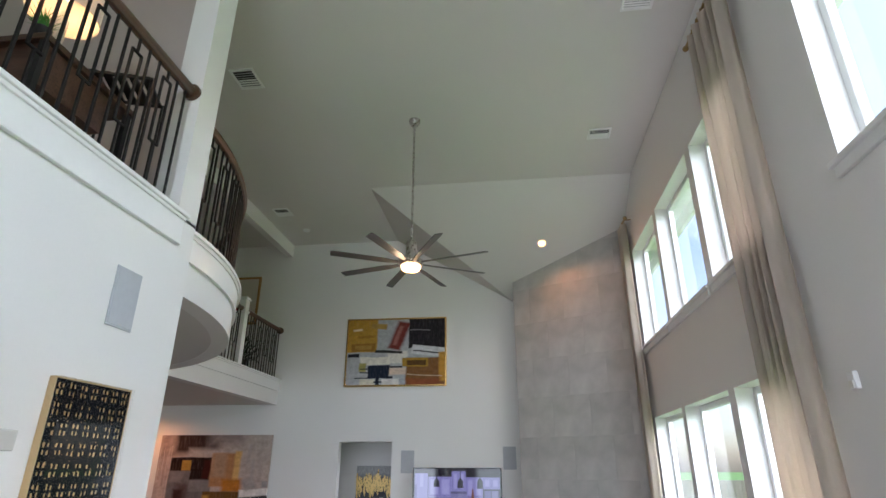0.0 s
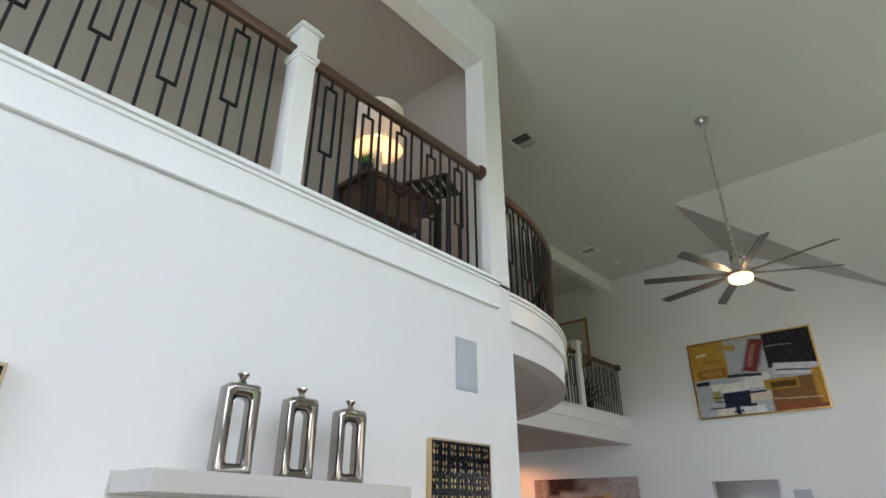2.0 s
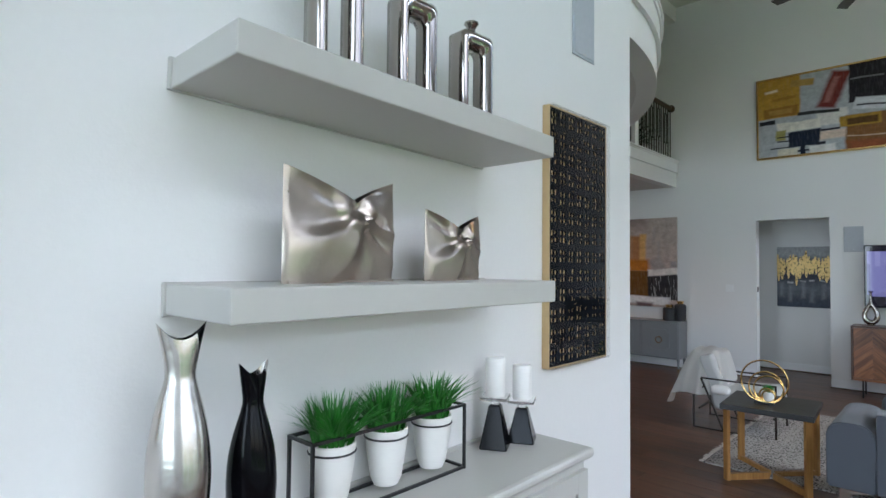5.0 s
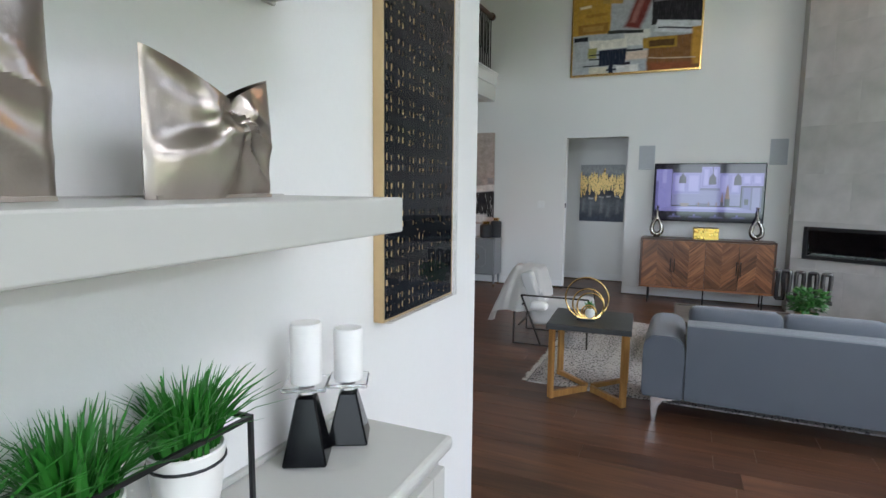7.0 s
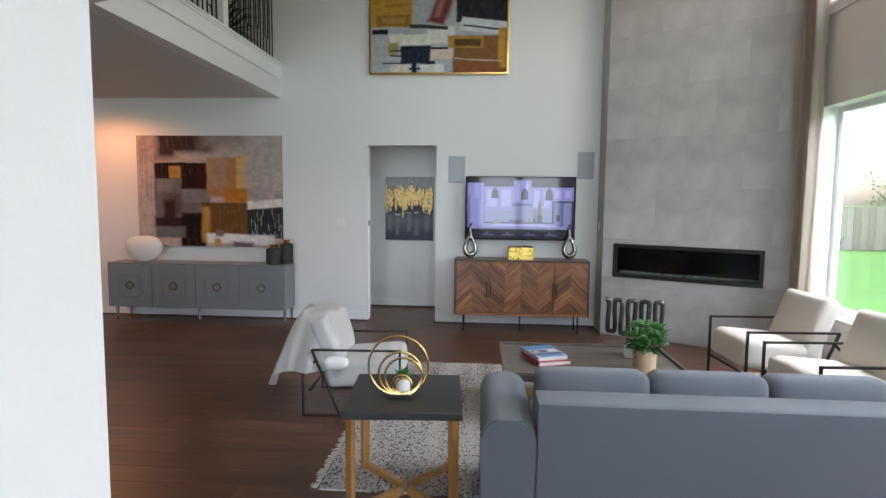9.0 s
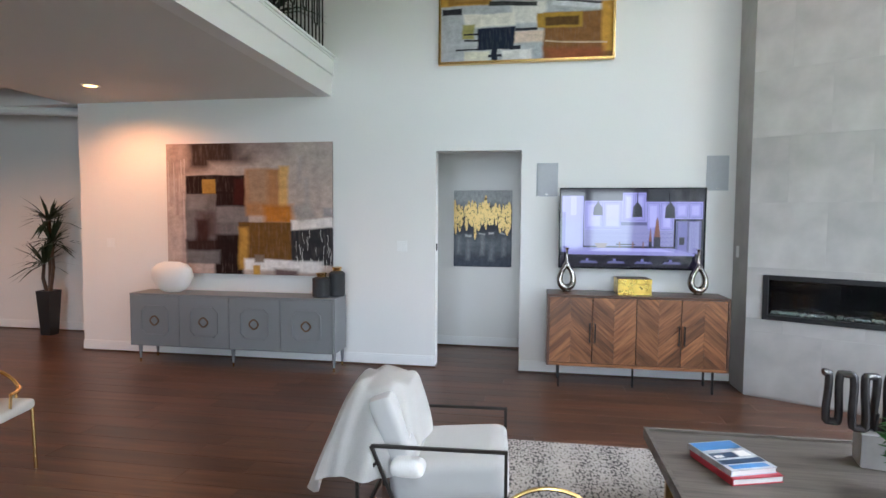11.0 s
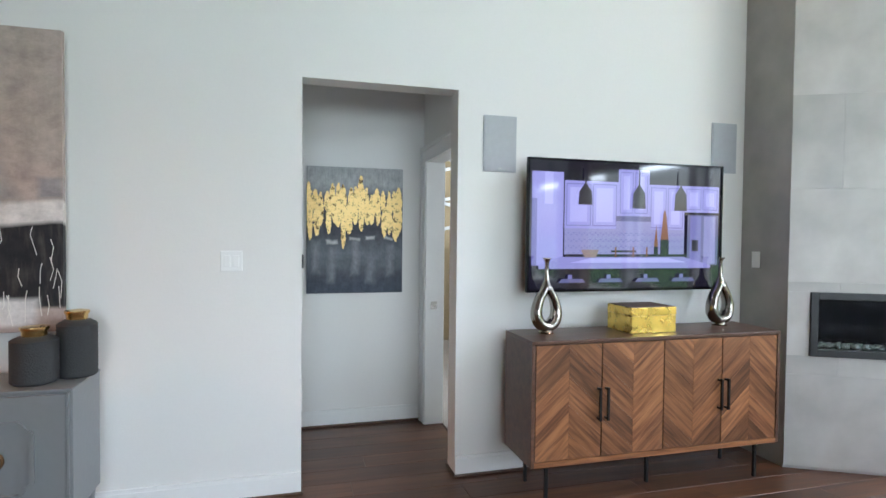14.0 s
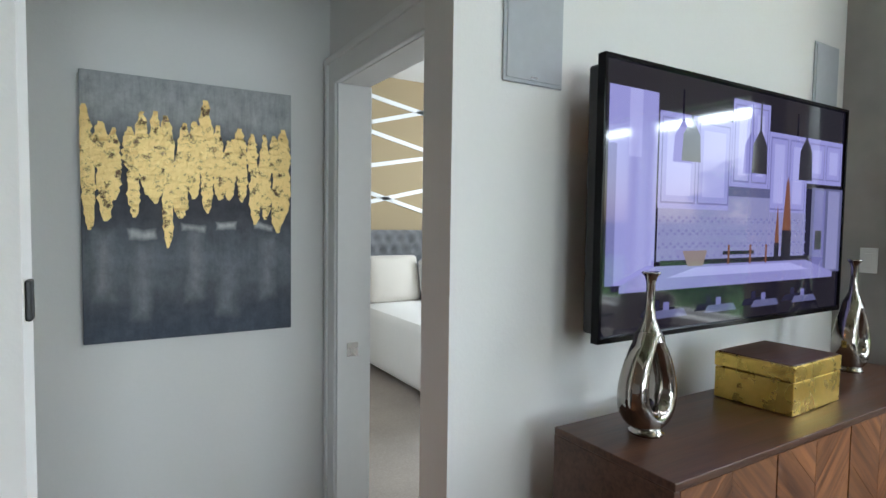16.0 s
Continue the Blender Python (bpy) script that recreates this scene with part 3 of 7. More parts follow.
# balcony mouldings
def straight_trim(name, x, y0, y1, side):
    bm = bmesh.new()
    block(bm, x, y0, 3.298, x + side * 0.022, y1, 3.480, 0.004)
    block(bm, x - side * 0.2, y0 - 0.02, 3.476, x + side * 0.05, y1 + 0.02, 3.502, 0.006)
    block(bm, x, y0, 3.452, x + side * 0.035, y1, 3.475, 0.006)
    block(bm, x, y0, 3.288, x + side * 0.028, y1, 3.306, 0.004)
    return structure(part(name, bm, TRIM), "white moulded balcony edge trim", "trim")


straight_trim("trim", XL + 0.001, -4.0, 3.17, 1)
bm = bmesh.new()


def ring_band(bm, r0, r1, z0, z1):
    a, b = arc(r0), arc(r1)
    cols = [[bm.verts.new((*p, z)) for p, z in ((a[i], z0), (b[i], z0), (b[i], z1), (a[i], z1))] for i in range(len(a))]
    for p, q in zip(cols, cols[1:]):
        for j in range(4):
            bm.faces.new((p[j], p[(j + 1) % 4], q[(j + 1) % 4], q[j]))
    bm.faces.new(cols[0])
    bm.faces.new(cols[-1][::-1])


ring_band(bm, RR - 0.15, RR, LOW - 0.005, 3.290)
structure(part("balcony_fascia", bm, WALL, smooth=True), "white curved plaster balcony edge", "balcony edge")
bm = bmesh.new()
ring_band(bm, RR - 0.15, RR + 0.022, 3.290, 3.478)
ring_band(bm, RR - 0.2, RR + 0.05, 3.478, 3.502)
ring_band(bm, RR, RR + 0.035, 3.450, 3.477)
ring_band(bm, RR + 0.01, RR + 0.03, 3.285, 3.305)
structure(part("trim", bm, TRIM, smooth=True), "white curved moulding on the balcony edge", "trim")
end_y = arc(RR)[-1][1]
solid("gallery_fascia", WALL, [(XG - 0.15, end_y, LOW - 0.004, XG, YB, 3.290)], "white plaster edge of the straight gallery", "balcony edge")
straight_trim("trim", XG, end_y, YB, 1)

# railings
def railing(label, line, boxes_every=3, newels=(), start=0):
    """Iron balusters under an oak handrail along a plan line, every third with a long box in it."""
    rail = thing("railing", label, "railing")
    total, spots = 0.0, []
    for p, q in zip(line, line[1:]):
        total += (Vector(q) - Vector(p)).length
    step, at, i = 0.0975, 0.05, start
    lens = [(Vector(q) - Vector(p)).length for p, q in zip(line, line[1:])]
    while at < total:
        d = at
        for (p, q), ln in zip(zip(line, line[1:]), lens):
            if d <= ln:
                p, q = Vector(p), Vector(q)
                spots.append((p + (q - p) * d / ln, (q - p).normalized()))
                break
            d -= ln
        at += step
    for j, (p, along) in enumerate(spots):
        if any((p - Vector(nv)).length < 0.09 for nv in newels):
            continue
        bm = bmesh.new()
        x, y = p
        if (j + start) % boxes_every == 0:
            lift = 0.06 if ((j + start) // boxes_every) % 2 else 0.0
            z0, z1, w = 3.78 + lift, 4.27 + lift * 0.5, 0.04
            bar(bm, (x, y, 3.5), (x, y, z0), 0.013)
            bar(bm, (x, y, z1), (x, y, 4.40), 0.013)
            ax, ay = along * w
            for s in (-1, 1):
                bar(bm, (x + s * ax, y + s * ay, z0 - 0.006), (x + s * ax, y + s * ay, z1 + 0.006), 0.013)
            for z in (z0, z1):
                bar(bm, (x - ax, y - ay, z), (x + ax, y + ay, z), 0.013)
        else:
            bar(bm, (x, y, 3.5), (x, y, 4.40), 0.013)
        part("baluster", bm, IRON, rail)
    bm = bmesh.new()
    tube(bm, [(x, y, 4.415) for x, y in line], 0.034, 10)
    tube(bm, [(x, y, 4.395) for x, y in line], 0.026, 8)
    part("handrail", bm, RAILWOOD, rail, smooth=True)
    for nx, ny in newels:
        bm = bmesh.new()
        block(bm, nx - 0.06, ny - 0.06, 3.5, nx + 0.06, ny + 0.06, 4.58, 0.005)
        post = part("newel_post", bm, TRIM, rail, "white square newel post with a moulded cap")
        boxpart("collar", TRIM, post, nx - 0.075, ny - 0.075, 4.36, nx + 0.075, ny + 0.075, 4.385, 0.006)
        boxpart("collar", TRIM, post, nx - 0.068, ny - 0.068, 4.335, nx + 0.068, ny + 0.068, 4.36, 0.006)
        boxpart("cap", TRIM, post, nx - 0.08, ny - 0.08, 4.56, nx + 0.08, ny + 0.08, 4.585, 0.006)
        boxpart("cap", TRIM, post, nx - 0.065, ny - 0.065, 4.585, nx + 0.065, ny + 0.065, 4.61, 0.008)
    return rail


r1 = railing("dark iron railing with an oak handrail on the balcony", [(XL - 0.06, -1.6), (XL - 0.06, 3.09)], newels=[(XL - 0.06, 1.446), (XL - 0.06, -1.53)], start=0)
bm = bmesh.new()
rod(bm, (XL - 0.06, 3.085, 4.41), (XL - 0.06, 3.114, 4.41), 0.06, seg=20)
part("rosette", bm, RAILWOOD, r1, "oak rosette against the column")
line = [p for p in arc(RR - 0.05)]
railing("dark iron railing curving along the balcony edge", line, start=1)
r3 = railing("dark iron railing with an oak handrail on the gallery", [(XG - 0.08, end_y), (XG - 0.08, 9.93)], newels=[(XG - 0.08, 8.45)], start=2)
bm = bmesh.new()
rod(bm, (XG - 0.08, 9.93, 4.41), (XG - 0.08, 9.979, 4.41), 0.06, seg=20)
part("rosette", bm, RAILWOOD, r3, "oak rosette against the wall")

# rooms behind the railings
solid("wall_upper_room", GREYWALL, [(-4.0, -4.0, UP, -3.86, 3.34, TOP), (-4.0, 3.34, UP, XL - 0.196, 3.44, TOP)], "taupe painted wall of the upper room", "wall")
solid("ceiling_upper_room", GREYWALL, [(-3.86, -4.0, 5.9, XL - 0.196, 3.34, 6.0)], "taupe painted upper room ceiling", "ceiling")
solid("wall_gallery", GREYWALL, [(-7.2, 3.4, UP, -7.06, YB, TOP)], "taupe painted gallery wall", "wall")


# ---- left wall: cabinet, shelves, pictures and ornaments ----
def in_wall_speaker(m, w, h):
    sp = thing("wall_speaker", "flush grey rectangular in-wall speaker grille", "speaker", m, "in-wall speakers")
    boxpart("rim", SPEAKER, sp, -w / 2, -0.006, -h / 2, w / 2, 0, h / 2, 0.003)
    boxpart("grille", SPEAKER, sp, -w / 2 + 0.012, -0.009, -h / 2 + 0.012, w / 2 - 0.012, -0.006, h / 2 - 0.012)
    boxpart("badge", STEEL, sp, -0.012, -0.0105, -h / 2 + 0.018, 0.012, -0.009, -h / 2 + 0.022)
    return sp


in_wall_speaker(pose(XL + 0.001, 2.818, 2.832, 0, 0, 90), 0.205, 0.325)
in_wall_speaker(pose(-1.70, YB - 0.001, 2.105), 0.225, 0.355)
in_wall_speaker(pose(0.012, YB - 0.001, 2.165), 0.215, 0.355)
in_wall_speaker(pose(XR - 0.001, 2.87, 2.85, 0, 0, -90), 0.20, 0.34)

SAG = 0.0262                       # the upper shelf hangs a little lower at one end
for y0, y1, z, sag in ((0.935, 2.045, 2.066, SAG), (0.935, 2.058, 1.556, 0.0)):
    sh = thing("wall_shelf", "thick greige painted floating shelf on the white wall", "shelf", group="floating shelves")
    sh.matrix_world = pose(0, y0, z, -math.degrees(math.atan(sag)), 0, 0)
    boxpart("board", SHELFPAINT, sh, XL + 0.008, 0, 0, -1.625, y1 - y0, 0.07, 0.004)
    boxpart("wall_plate", SHELFPAINT, sh, XL + 0.001, -0.008, -0.004, XL + 0.012, y1 - y0 + 0.008, 0.073, 0.003, "thin plate against the wall")

# built-in cabinet
CZ = 1.03
cab = thing("base_cabinet", "greige painted built-in cabinet with shaker doors", "cabinet")
boxpart("body", SHELFPAINT, cab, XL + 0.001, 0.30, 0.09, -1.63, 2.26, CZ - 0.035, 0.003)
boxpart("plinth", SHELFPAINT, cab, XL + 0.001, 0.32, 0, -1.68, 2.24, 0.09)
for i in range(4):
    ya = 0.31 + i * 0.487
    bm = bmesh.new()
    for b in ((ya + 0.004, 0.11, ya + 0.07, 0.96), (ya + 0.415, 0.11, ya + 0.481, 0.96), (ya + 0.07, 0.11, ya + 0.415, 0.18), (ya + 0.07, 0.89, ya + 0.415, 0.96)):
        block(bm, -1.63, b[0], b[1], -1.61, b[2], b[3], 0.002)
    block(bm, -1.63, ya + 0.07, 0.18, -1.622, ya + 0.415, 0.89)
    part("door", bm, SHELFPAINT, cab)
top = thing("countertop", "smooth greige cabinet top with a small back ledge", "countertop")
boxpart("slab", SHELFPAINT, top, XL + 0.001, 0.28, CZ - 0.035, -1.60, 2.285, CZ, 0.012)
boxpart("back_ledge", SHELFPAINT, top, XL + 0.001, 0.28, CZ - 0.002, XL + 0.016, 2.285, CZ + 0.012, 0.003)


def dab_picture(y0, y1, z0, z1, seed, nc=7, nr=13):
    """A gold panel behind a pierced black sheet, in a shallow box under a clear acrylic cover."""
    rnd = random.Random(seed)
    pic = thing("framed_picture", "pierced black sheet over a gold panel in a clear-fronted box frame", "picture", group="gold dab pictures")
    x, t = XL + 0.001, 0.008
    xb, xs, xf = x + 0.0250, x + 0.033, x + 0.054      # gold panel, black sheet, acrylic front
    bm = bmesh.new()
    for b in ((y0, z0, y0 + t, z1), (y1 - t, z0, y1, z1), (y0 + t, z0, y1 - t, z0 + t), (y0 + t, z1 - t, y1 - t, z1)):
        block(bm, x, b[0], b[1], xs + 0.001, b[2], b[3], 0.0012)
    part("frame", bm, PALEGOLD, pic, "slim pale gold frame")
    boxpart("gold_panel", DABGOLD, pic, x, y0 + t, z0 + t, xb, y1 - t, z1 - t)
    bm = bmesh.new()
    w, h, n = (y1 - y0 - 2 * t) / nc, (z1 - z0 - 2 * t) / nr, 12
    cols = [y0 + t + w * (c / 2 + (rnd.uniform(-0.05, 0.05) if c % 2 == 0 and 0 < c < 2 * nc else 0)) for c in range(2 * nc + 1)]
    rows = [z0 + t + h * (r / 2 + (rnd.uniform(-0.05, 0.05) if r % 2 == 0 and 0 < r < 2 * nr else 0)) for r in range(2 * nr + 1)]
    grid = {}

    def corner(c, r):
        if (c, r) not in grid:
            grid[c, r] = bm.verts.new((xs, cols[c], rows[r]))
        return grid[c, r]

    for r in range(2 * nr):
        for c in range(2 * nc):
            ya, yb, za, zb = cols[c], cols[c + 1], rows[r], rows[r + 1]
            quad = [corner(c, r), corner(c + 1, r), corner(c + 1, r + 1), corner(c, r + 1)]
            if rnd.random() < 0.05:
                bm.faces.new(quad)
                continue
            oy = ya + (yb - ya) * ((0.66 if c % 2 == 0 else 0.34) + rnd.uniform(-0.05, 0.05))
            oz = za + (zb - za) * ((0.62 if r % 2 == 0 else 0.38) + rnd.uniform(-0.06, 0.06))
            hw, hh = w * rnd.uniform(0.130, 0.175), h * rnd.uniform(0.110, 0.155)
            ring, deep = [], []
            for i in range(n):
                a = 2 * math.pi * i / n - 0.75 * math.pi
                ca, sa = math.cos(a), math.sin(a)
                rr = min(1.25, 1 / max(abs(ca), abs(sa))) * rnd.uniform(0.74, 1.12)
                p = (min(yb - 0.002, max(ya + 0.002, oy + hw * ca * rr)), min(zb - 0.002, max(za + 0.002, oz + hh * sa * rr)))
                ring.append(bm.verts.new((xs, *p)))
                deep.append(bm.verts.new((xb - 0.001, *p)))
            k = n // 4
            for q in range(4):
                bm.faces.new([quad[q], quad[(q + 1) % 4]] + [ring[(q * k + i) % n] for i in range(k, -1, -1)])
            for i in range(n):
                bm.faces.new((ring[i], ring[(i + 1) % n], deep[(i + 1) % n], deep[i]))
    part("pierced_sheet", bm, NAVYBLACK, pic, "black sheet with rows of ragged holes in fours")
    bm = bmesh.new()
    for i in range(130):
        oy, oz, q = rnd.uniform(y0 + t + 0.005, y1 - t - 0.005), rnd.uniform(z0 + t + 0.005, z1 - t - 0.005), rnd.uniform(0.0012, 0.0035)
        bm.faces.new([bm.verts.new((xs + 0.0006, oy + q * math.cos(a), oz + q * math.sin(a))) for a in (0, 1.2, 2.5, 3.8, 5.0)])
    tagged(part("gold_specks", bm, DABGOLD, pic), "scattered gold specks", kind="stuff")
    g = boxpart("acrylic_cover", ACRYLIC, pic, xf - 0.002, y0, z0, xf, y1, z1)
    g.visible_shadow = False
    bm = bmesh.new()
    for b in ((y0, z0, y0 + 0.003, z1), (y1 - 0.003, z0, y1, z1), (y0 + 0.003, z0, y1 - 0.003, z0 + 0.003), (y0 + 0.003, z1 - 0.003, y1 - 0.003, z1)):
        block(bm, xs + 0.0012, b[0], b[1], xf - 0.0022, b[2], b[3])
    g = part("acrylic_edge", bm, ACRYLIC, pic, "clear acrylic edge")
    g.visible_shadow = False
    return pic


ACRYLIC = clear_pane("clear_acrylic", 0.016)
PALEGOLD = material("pale_gold_frame", (0.60, 0.44, 0.24), 0.42, metal=0.55)
NAVYBLACK = material("black_paper", (0.007, 0.008, 0.012), 0.75, vary=0.3, grain=12, spec=0.08)
DABGOLD = material("gold_paint", (0.72, 0.48, 0.21), 0.45, metal=0.15, vary=0.15, grain=60)
dab_picture(-0.03, 0.552, 1.29, 2.425, 3)
dab_picture(2.468, 2.992, 1.238, 2.370, 5)


# flask-shaped silver vases with an open middle
DARKCHROME = material("smoky_polished_silver", (0.36, 0.33, 0.30), 0.07, metal=1.0, vary=0.05)


def frame_vase(y, h, w):
    v = thing("decorative_vase", "polished silver flask vase with an open rectangular middle", "vase", group="silver flask vases")
    z = 2.1375 - SAG * (y - 0.935)
    bm = bmesh.new()
    d = 0.075
    n = 8

    def loop(hw, hz0, hz1, x):
        pts = []
        for cy, cz, a0 in ((hw - 0.02, hz1 - 0.02, 0), (-hw + 0.02, hz1 - 0.02, 90), (-hw + 0.012, hz0 + 0.012, 180), (hw - 0.012, hz0 + 0.012, 270)):
            rr = 0.02 if cz > hz0 + 0.1 else 0.012
            for i in range(5):
                a = radians(a0 + 90 * i / 4)
                pts.append(bm.verts.new((x, cy + rr * math.cos(a), cz + rr * math.sin(a))))
        return pts
    out_b, out_f = loop(w / 2, 0, h, -d / 2 + 0.006), loop(w / 2, 0, h, d / 2 - 0.006)
    rim_f, rim_b = loop(w / 2 - 0.014, 0.012, h - 0.014, d / 2 + 0.004), loop(w / 2 - 0.014, 0.012, h - 0.014, -d / 2 - 0.004)
    hole_f, hole_b = loop(w / 2 - 0.036, 0.040, h - 0.050, d / 2 - 0.014), loop(w / 2 - 0.036, 0.040, h - 0.050, -d / 2 + 0.014)
    m = len(out_b)
    for a, b in ((out_b, out_f), (out_f, rim_f), (rim_f, hole_f), (hole_f, hole_b), (hole_b, rim_b), (rim_b, out_b)):
        for i in range(m):
            bm.faces.new((a[i], a[(i + 1) % m], b[(i + 1) % m], b[i]))
    part("body", bm, DARKCHROME, v).data.shade_smooth()
    bm = bmesh.new()
    spin(bm, [(0.022, h - 0.002), (0.014, h + 0.012), (0.012, h + 0.02), (0.020, h + 0.034), (0.024, h + 0.037), (0.023, h + 0.043), (0.012, h + 0.044)], 20)
    part("neck", bm, DARKCHROME, v, smooth=True)
    v.matrix_world = pose(-1.79, y, z, 0, 0, -3)


frame_vase(1.272, 0.325, 0.138)
frame_vase(1.545, 0.315, 0.138)
frame_vase(1.808, 0.305, 0.142)


# pinched silver pillow vases
def pillow_vase(y0, y1, h, deep=0.07):
    v = thing("pillow_vase", "satin silver vase shaped like a knotted cloth pouch", "vase", group="knotted silver vases")
    bm = bmesh.new()
    w, nu, nv = y1 - y0, 44, 30
    grids = []
    for side in (1, -1):
        grid = []
        for j in range(nv + 1):
            row = []
            for i in range(nu + 1):
                u, s = i / nu * 2 - 1, j / nv
                ku = 0.18
                topz = h * (0.74 + 0.26 * (min(1, abs(u - ku) / (1 + (ku if u < ku else -ku)))) ** 0.8)
                z = s * topz
                fat = (1 - u * u) ** 0.5 * (0.45 + 0.55 * math.sin(math.pi * min(1, 0.12 + s * 0.86)))
                dz, du = z - 0.70 * h, u - ku
                ang, rad = math.atan2(dz, du * w / 2 + 1e-6), math.hypot(dz, du * w / 2)
                folds = (0.012 * math.sin(ang * 3.0 + 0.8 + 9 * rad) - 0.007 * abs(math.sin(ang * 4.5 + 14 * rad))) * min(1, rad / 0.09) + 0.013 * math.exp(-((ang + 1.3 - 2.5 * rad) / 0.10) ** 2) + 0.012 * math.exp(-((ang + 0.75 - 2.0 * rad) / 0.09) ** 2) - 0.007 * math.exp(-((ang + 2.5 + 1.5 * rad) / 0.2) ** 2)
                knot = -0.016 * math.exp(-(rad / 0.03) ** 2) + 0.012 * math.exp(-((rad - 0.04) / 0.02) ** 2)
                x = side * (deep / 2 * fat + (folds + knot) * (1 - u ** 8) * (1 - s ** 10))
                row.append(bm.verts.new((x, u * w / 2, z)))
            grid.append(row)
        for j in range(nv):
            for i in range(nu):
                q = (grid[j][i], grid[j][i + 1], grid[j + 1][i + 1], grid[j + 1][i])
                bm.faces.new(q if side > 0 else q[::-1])
        grids.append(grid)
    bmesh.ops.remove_doubles(bm, verts=bm.verts[:], dist=0.0015)
    part("pouch", bm, SATIN, v, smooth=True)
    bm = bmesh.new()
    block(bm, -deep * 0.22, -w / 2 + 0.01, 0, deep * 0.22, w / 2 - 0.01, 0.006)
    part("foot", bm, SATIN, v)
    v.matrix_world = pose(-1.80, (y0 + y1) / 2, 1.6265, 0, 0, 6)


SATIN = material("satin_silver", (0.44, 0.385, 0.335), 0.30, metal=1.0, vary=0.14, grain=11, bump=0.45, bump_scale=26)
pillow_vase(1.128, 1.503, 0.278)
pillow_vase(1.598, 1.882, 0.212, 0.06)


# twisted fish-like vases
POLISHED = material("worn_silver_leaf", (0.55, 0.52, 0.49), 0.24, metal=1.0, vary=0.12, grain=14, bump=0.25, bump_scale=35)
def twist_vase(y, h, r, flip, x=-1.77):
    v = thing("twisted_vase", "glossy %s vase with a twisted body and fishtail mouth" % ("silver and black" if flip else "black"), "vase", group="twisted vases")
    for band in (0, 1):
        bm = bmesh.new()
        rings, seg, n = [], 28, 48
        for j in range(n + 1):
            s = j / n
            f = s / 0.84
            if f < 1:
                rr = r * (0.62 + 0.38 * math.sin(math.pi * f * 0.9)) * (1 - 0.45 * f ** 4)
            else:
                rr = r * (0.405 + 0.27 * ((s - 0.84) / 0.16) ** 1.3)
            flat = 0.80 if f < 1 else 0.80 - 0.40 * (s - 0.84) / 0.16
            tw = 1.1 + s * 1.5
            split = 1.25 * math.pi if s < 0.72 else math.pi * (1.25 - 0.55 * (s - 0.72) / 0.28)
            a0, a1 = (0, split) if band == 0 else (split, 2 * math.pi)
            row = []
            for k in range(seg // 2 + 1):
                a = a0 + (a1 - a0) * k / (seg // 2)
                px, py = rr * math.cos(a), rr * flat * math.sin(a)
                z = s * h + 0.07 * h * abs(math.cos(a)) ** 2 * max(0, (s - 0.80) / 0.20)
                row.append(bm.verts.new((px * math.cos(tw) - py * math.sin(tw), px * math.sin(tw) + py * math.cos(tw), z)))
            rings.append(row)
        for a, b in zip(rings, rings[1:]):
            for k in range(seg // 2):
                bm.faces.new((a[k], a[k + 1], b[k + 1], b[k]))
        part("silver_band" if (band == 0) == flip else "black_band", bm, POLISHED if (band == 0) == flip else GLOSSBLACK, v, smooth=True)
    bm = bmesh.new()
    spin(bm, [(r * 0.62, 0), (r * 0.62, 0.004)], 24, squash=0.75)
    part("foot", bm, GLOSSBLACK, v)
    v.matrix_world = pose(x, y, CZ + 0.001, 0, 0, 105 if flip else 130)


twist_vase(0.905, 0.49, 0.068, True)
twist_vase(1.06, 0.40, 0.055, False)


# three grass pots in a wire stand
def blades(bm, n, r, h, rnd, spread=0.6, wid=0.0028):
    for i in range(n):
        a, q = rnd.uniform(0, 6.283), r * math.sqrt(rnd.random())
        bx, by = q * math.cos(a), q * math.sin(a)
        lean = rnd.uniform(0.05, spread) * (0.4 + q / r)
        la = a + rnd.uniform(-0.9, 0.9)
        hh = h * rnd.uniform(0.65, 1.1)
        pts = []
        for s in (0, 0.4, 0.75, 1):
            o = lean * hh * s * s
            pts.append(Vector((bx + o * math.cos(la), by + o * math.sin(la), hh * (s - 0.25 * lean * s * s))))
        side = Vector((-math.sin(la + 0.5), math.cos(la + 0.5), 0)) * wid * rnd.uniform(0.8, 1.5)
        ring = [(bm.verts.new(p - side * k), bm.verts.new(p + side * k)) for p, k in zip(pts, (1, 1, 0.7, 0.1))]
        for p, q2 in zip(ring, ring[1:]):
            bm.faces.new((p[0], p[1], q2[1], q2[0]))


stand = thing("plant_stand", "black wire stand holding three grass pots in a row", "plant stand")
FY0, FY1, FXA, FXB, FZ = 1.235, 1.80, -1.905, -1.80, CZ + 0.20
for a, b in [((FXA, FY0), (FXA, FY1)), ((FXB, FY0), (FXB, FY1)), ((FXA, FY0), (FXB, FY0)), ((FXA, FY1), (FXB, FY1))]:
    for z in (FZ, CZ + 0.005):
        bm = bmesh.new()
        bar(bm, (*a, z), (*b, z), 0.008)
        part("bar", bm, BLACK, stand)
for x in (FXA, FXB):
    for y in (FY0, FY1):
        bm = bmesh.new()
        bar(bm, (x, y, CZ), (x, y, FZ + 0.004), 0.008)
        part("leg", bm, BLACK, stand)
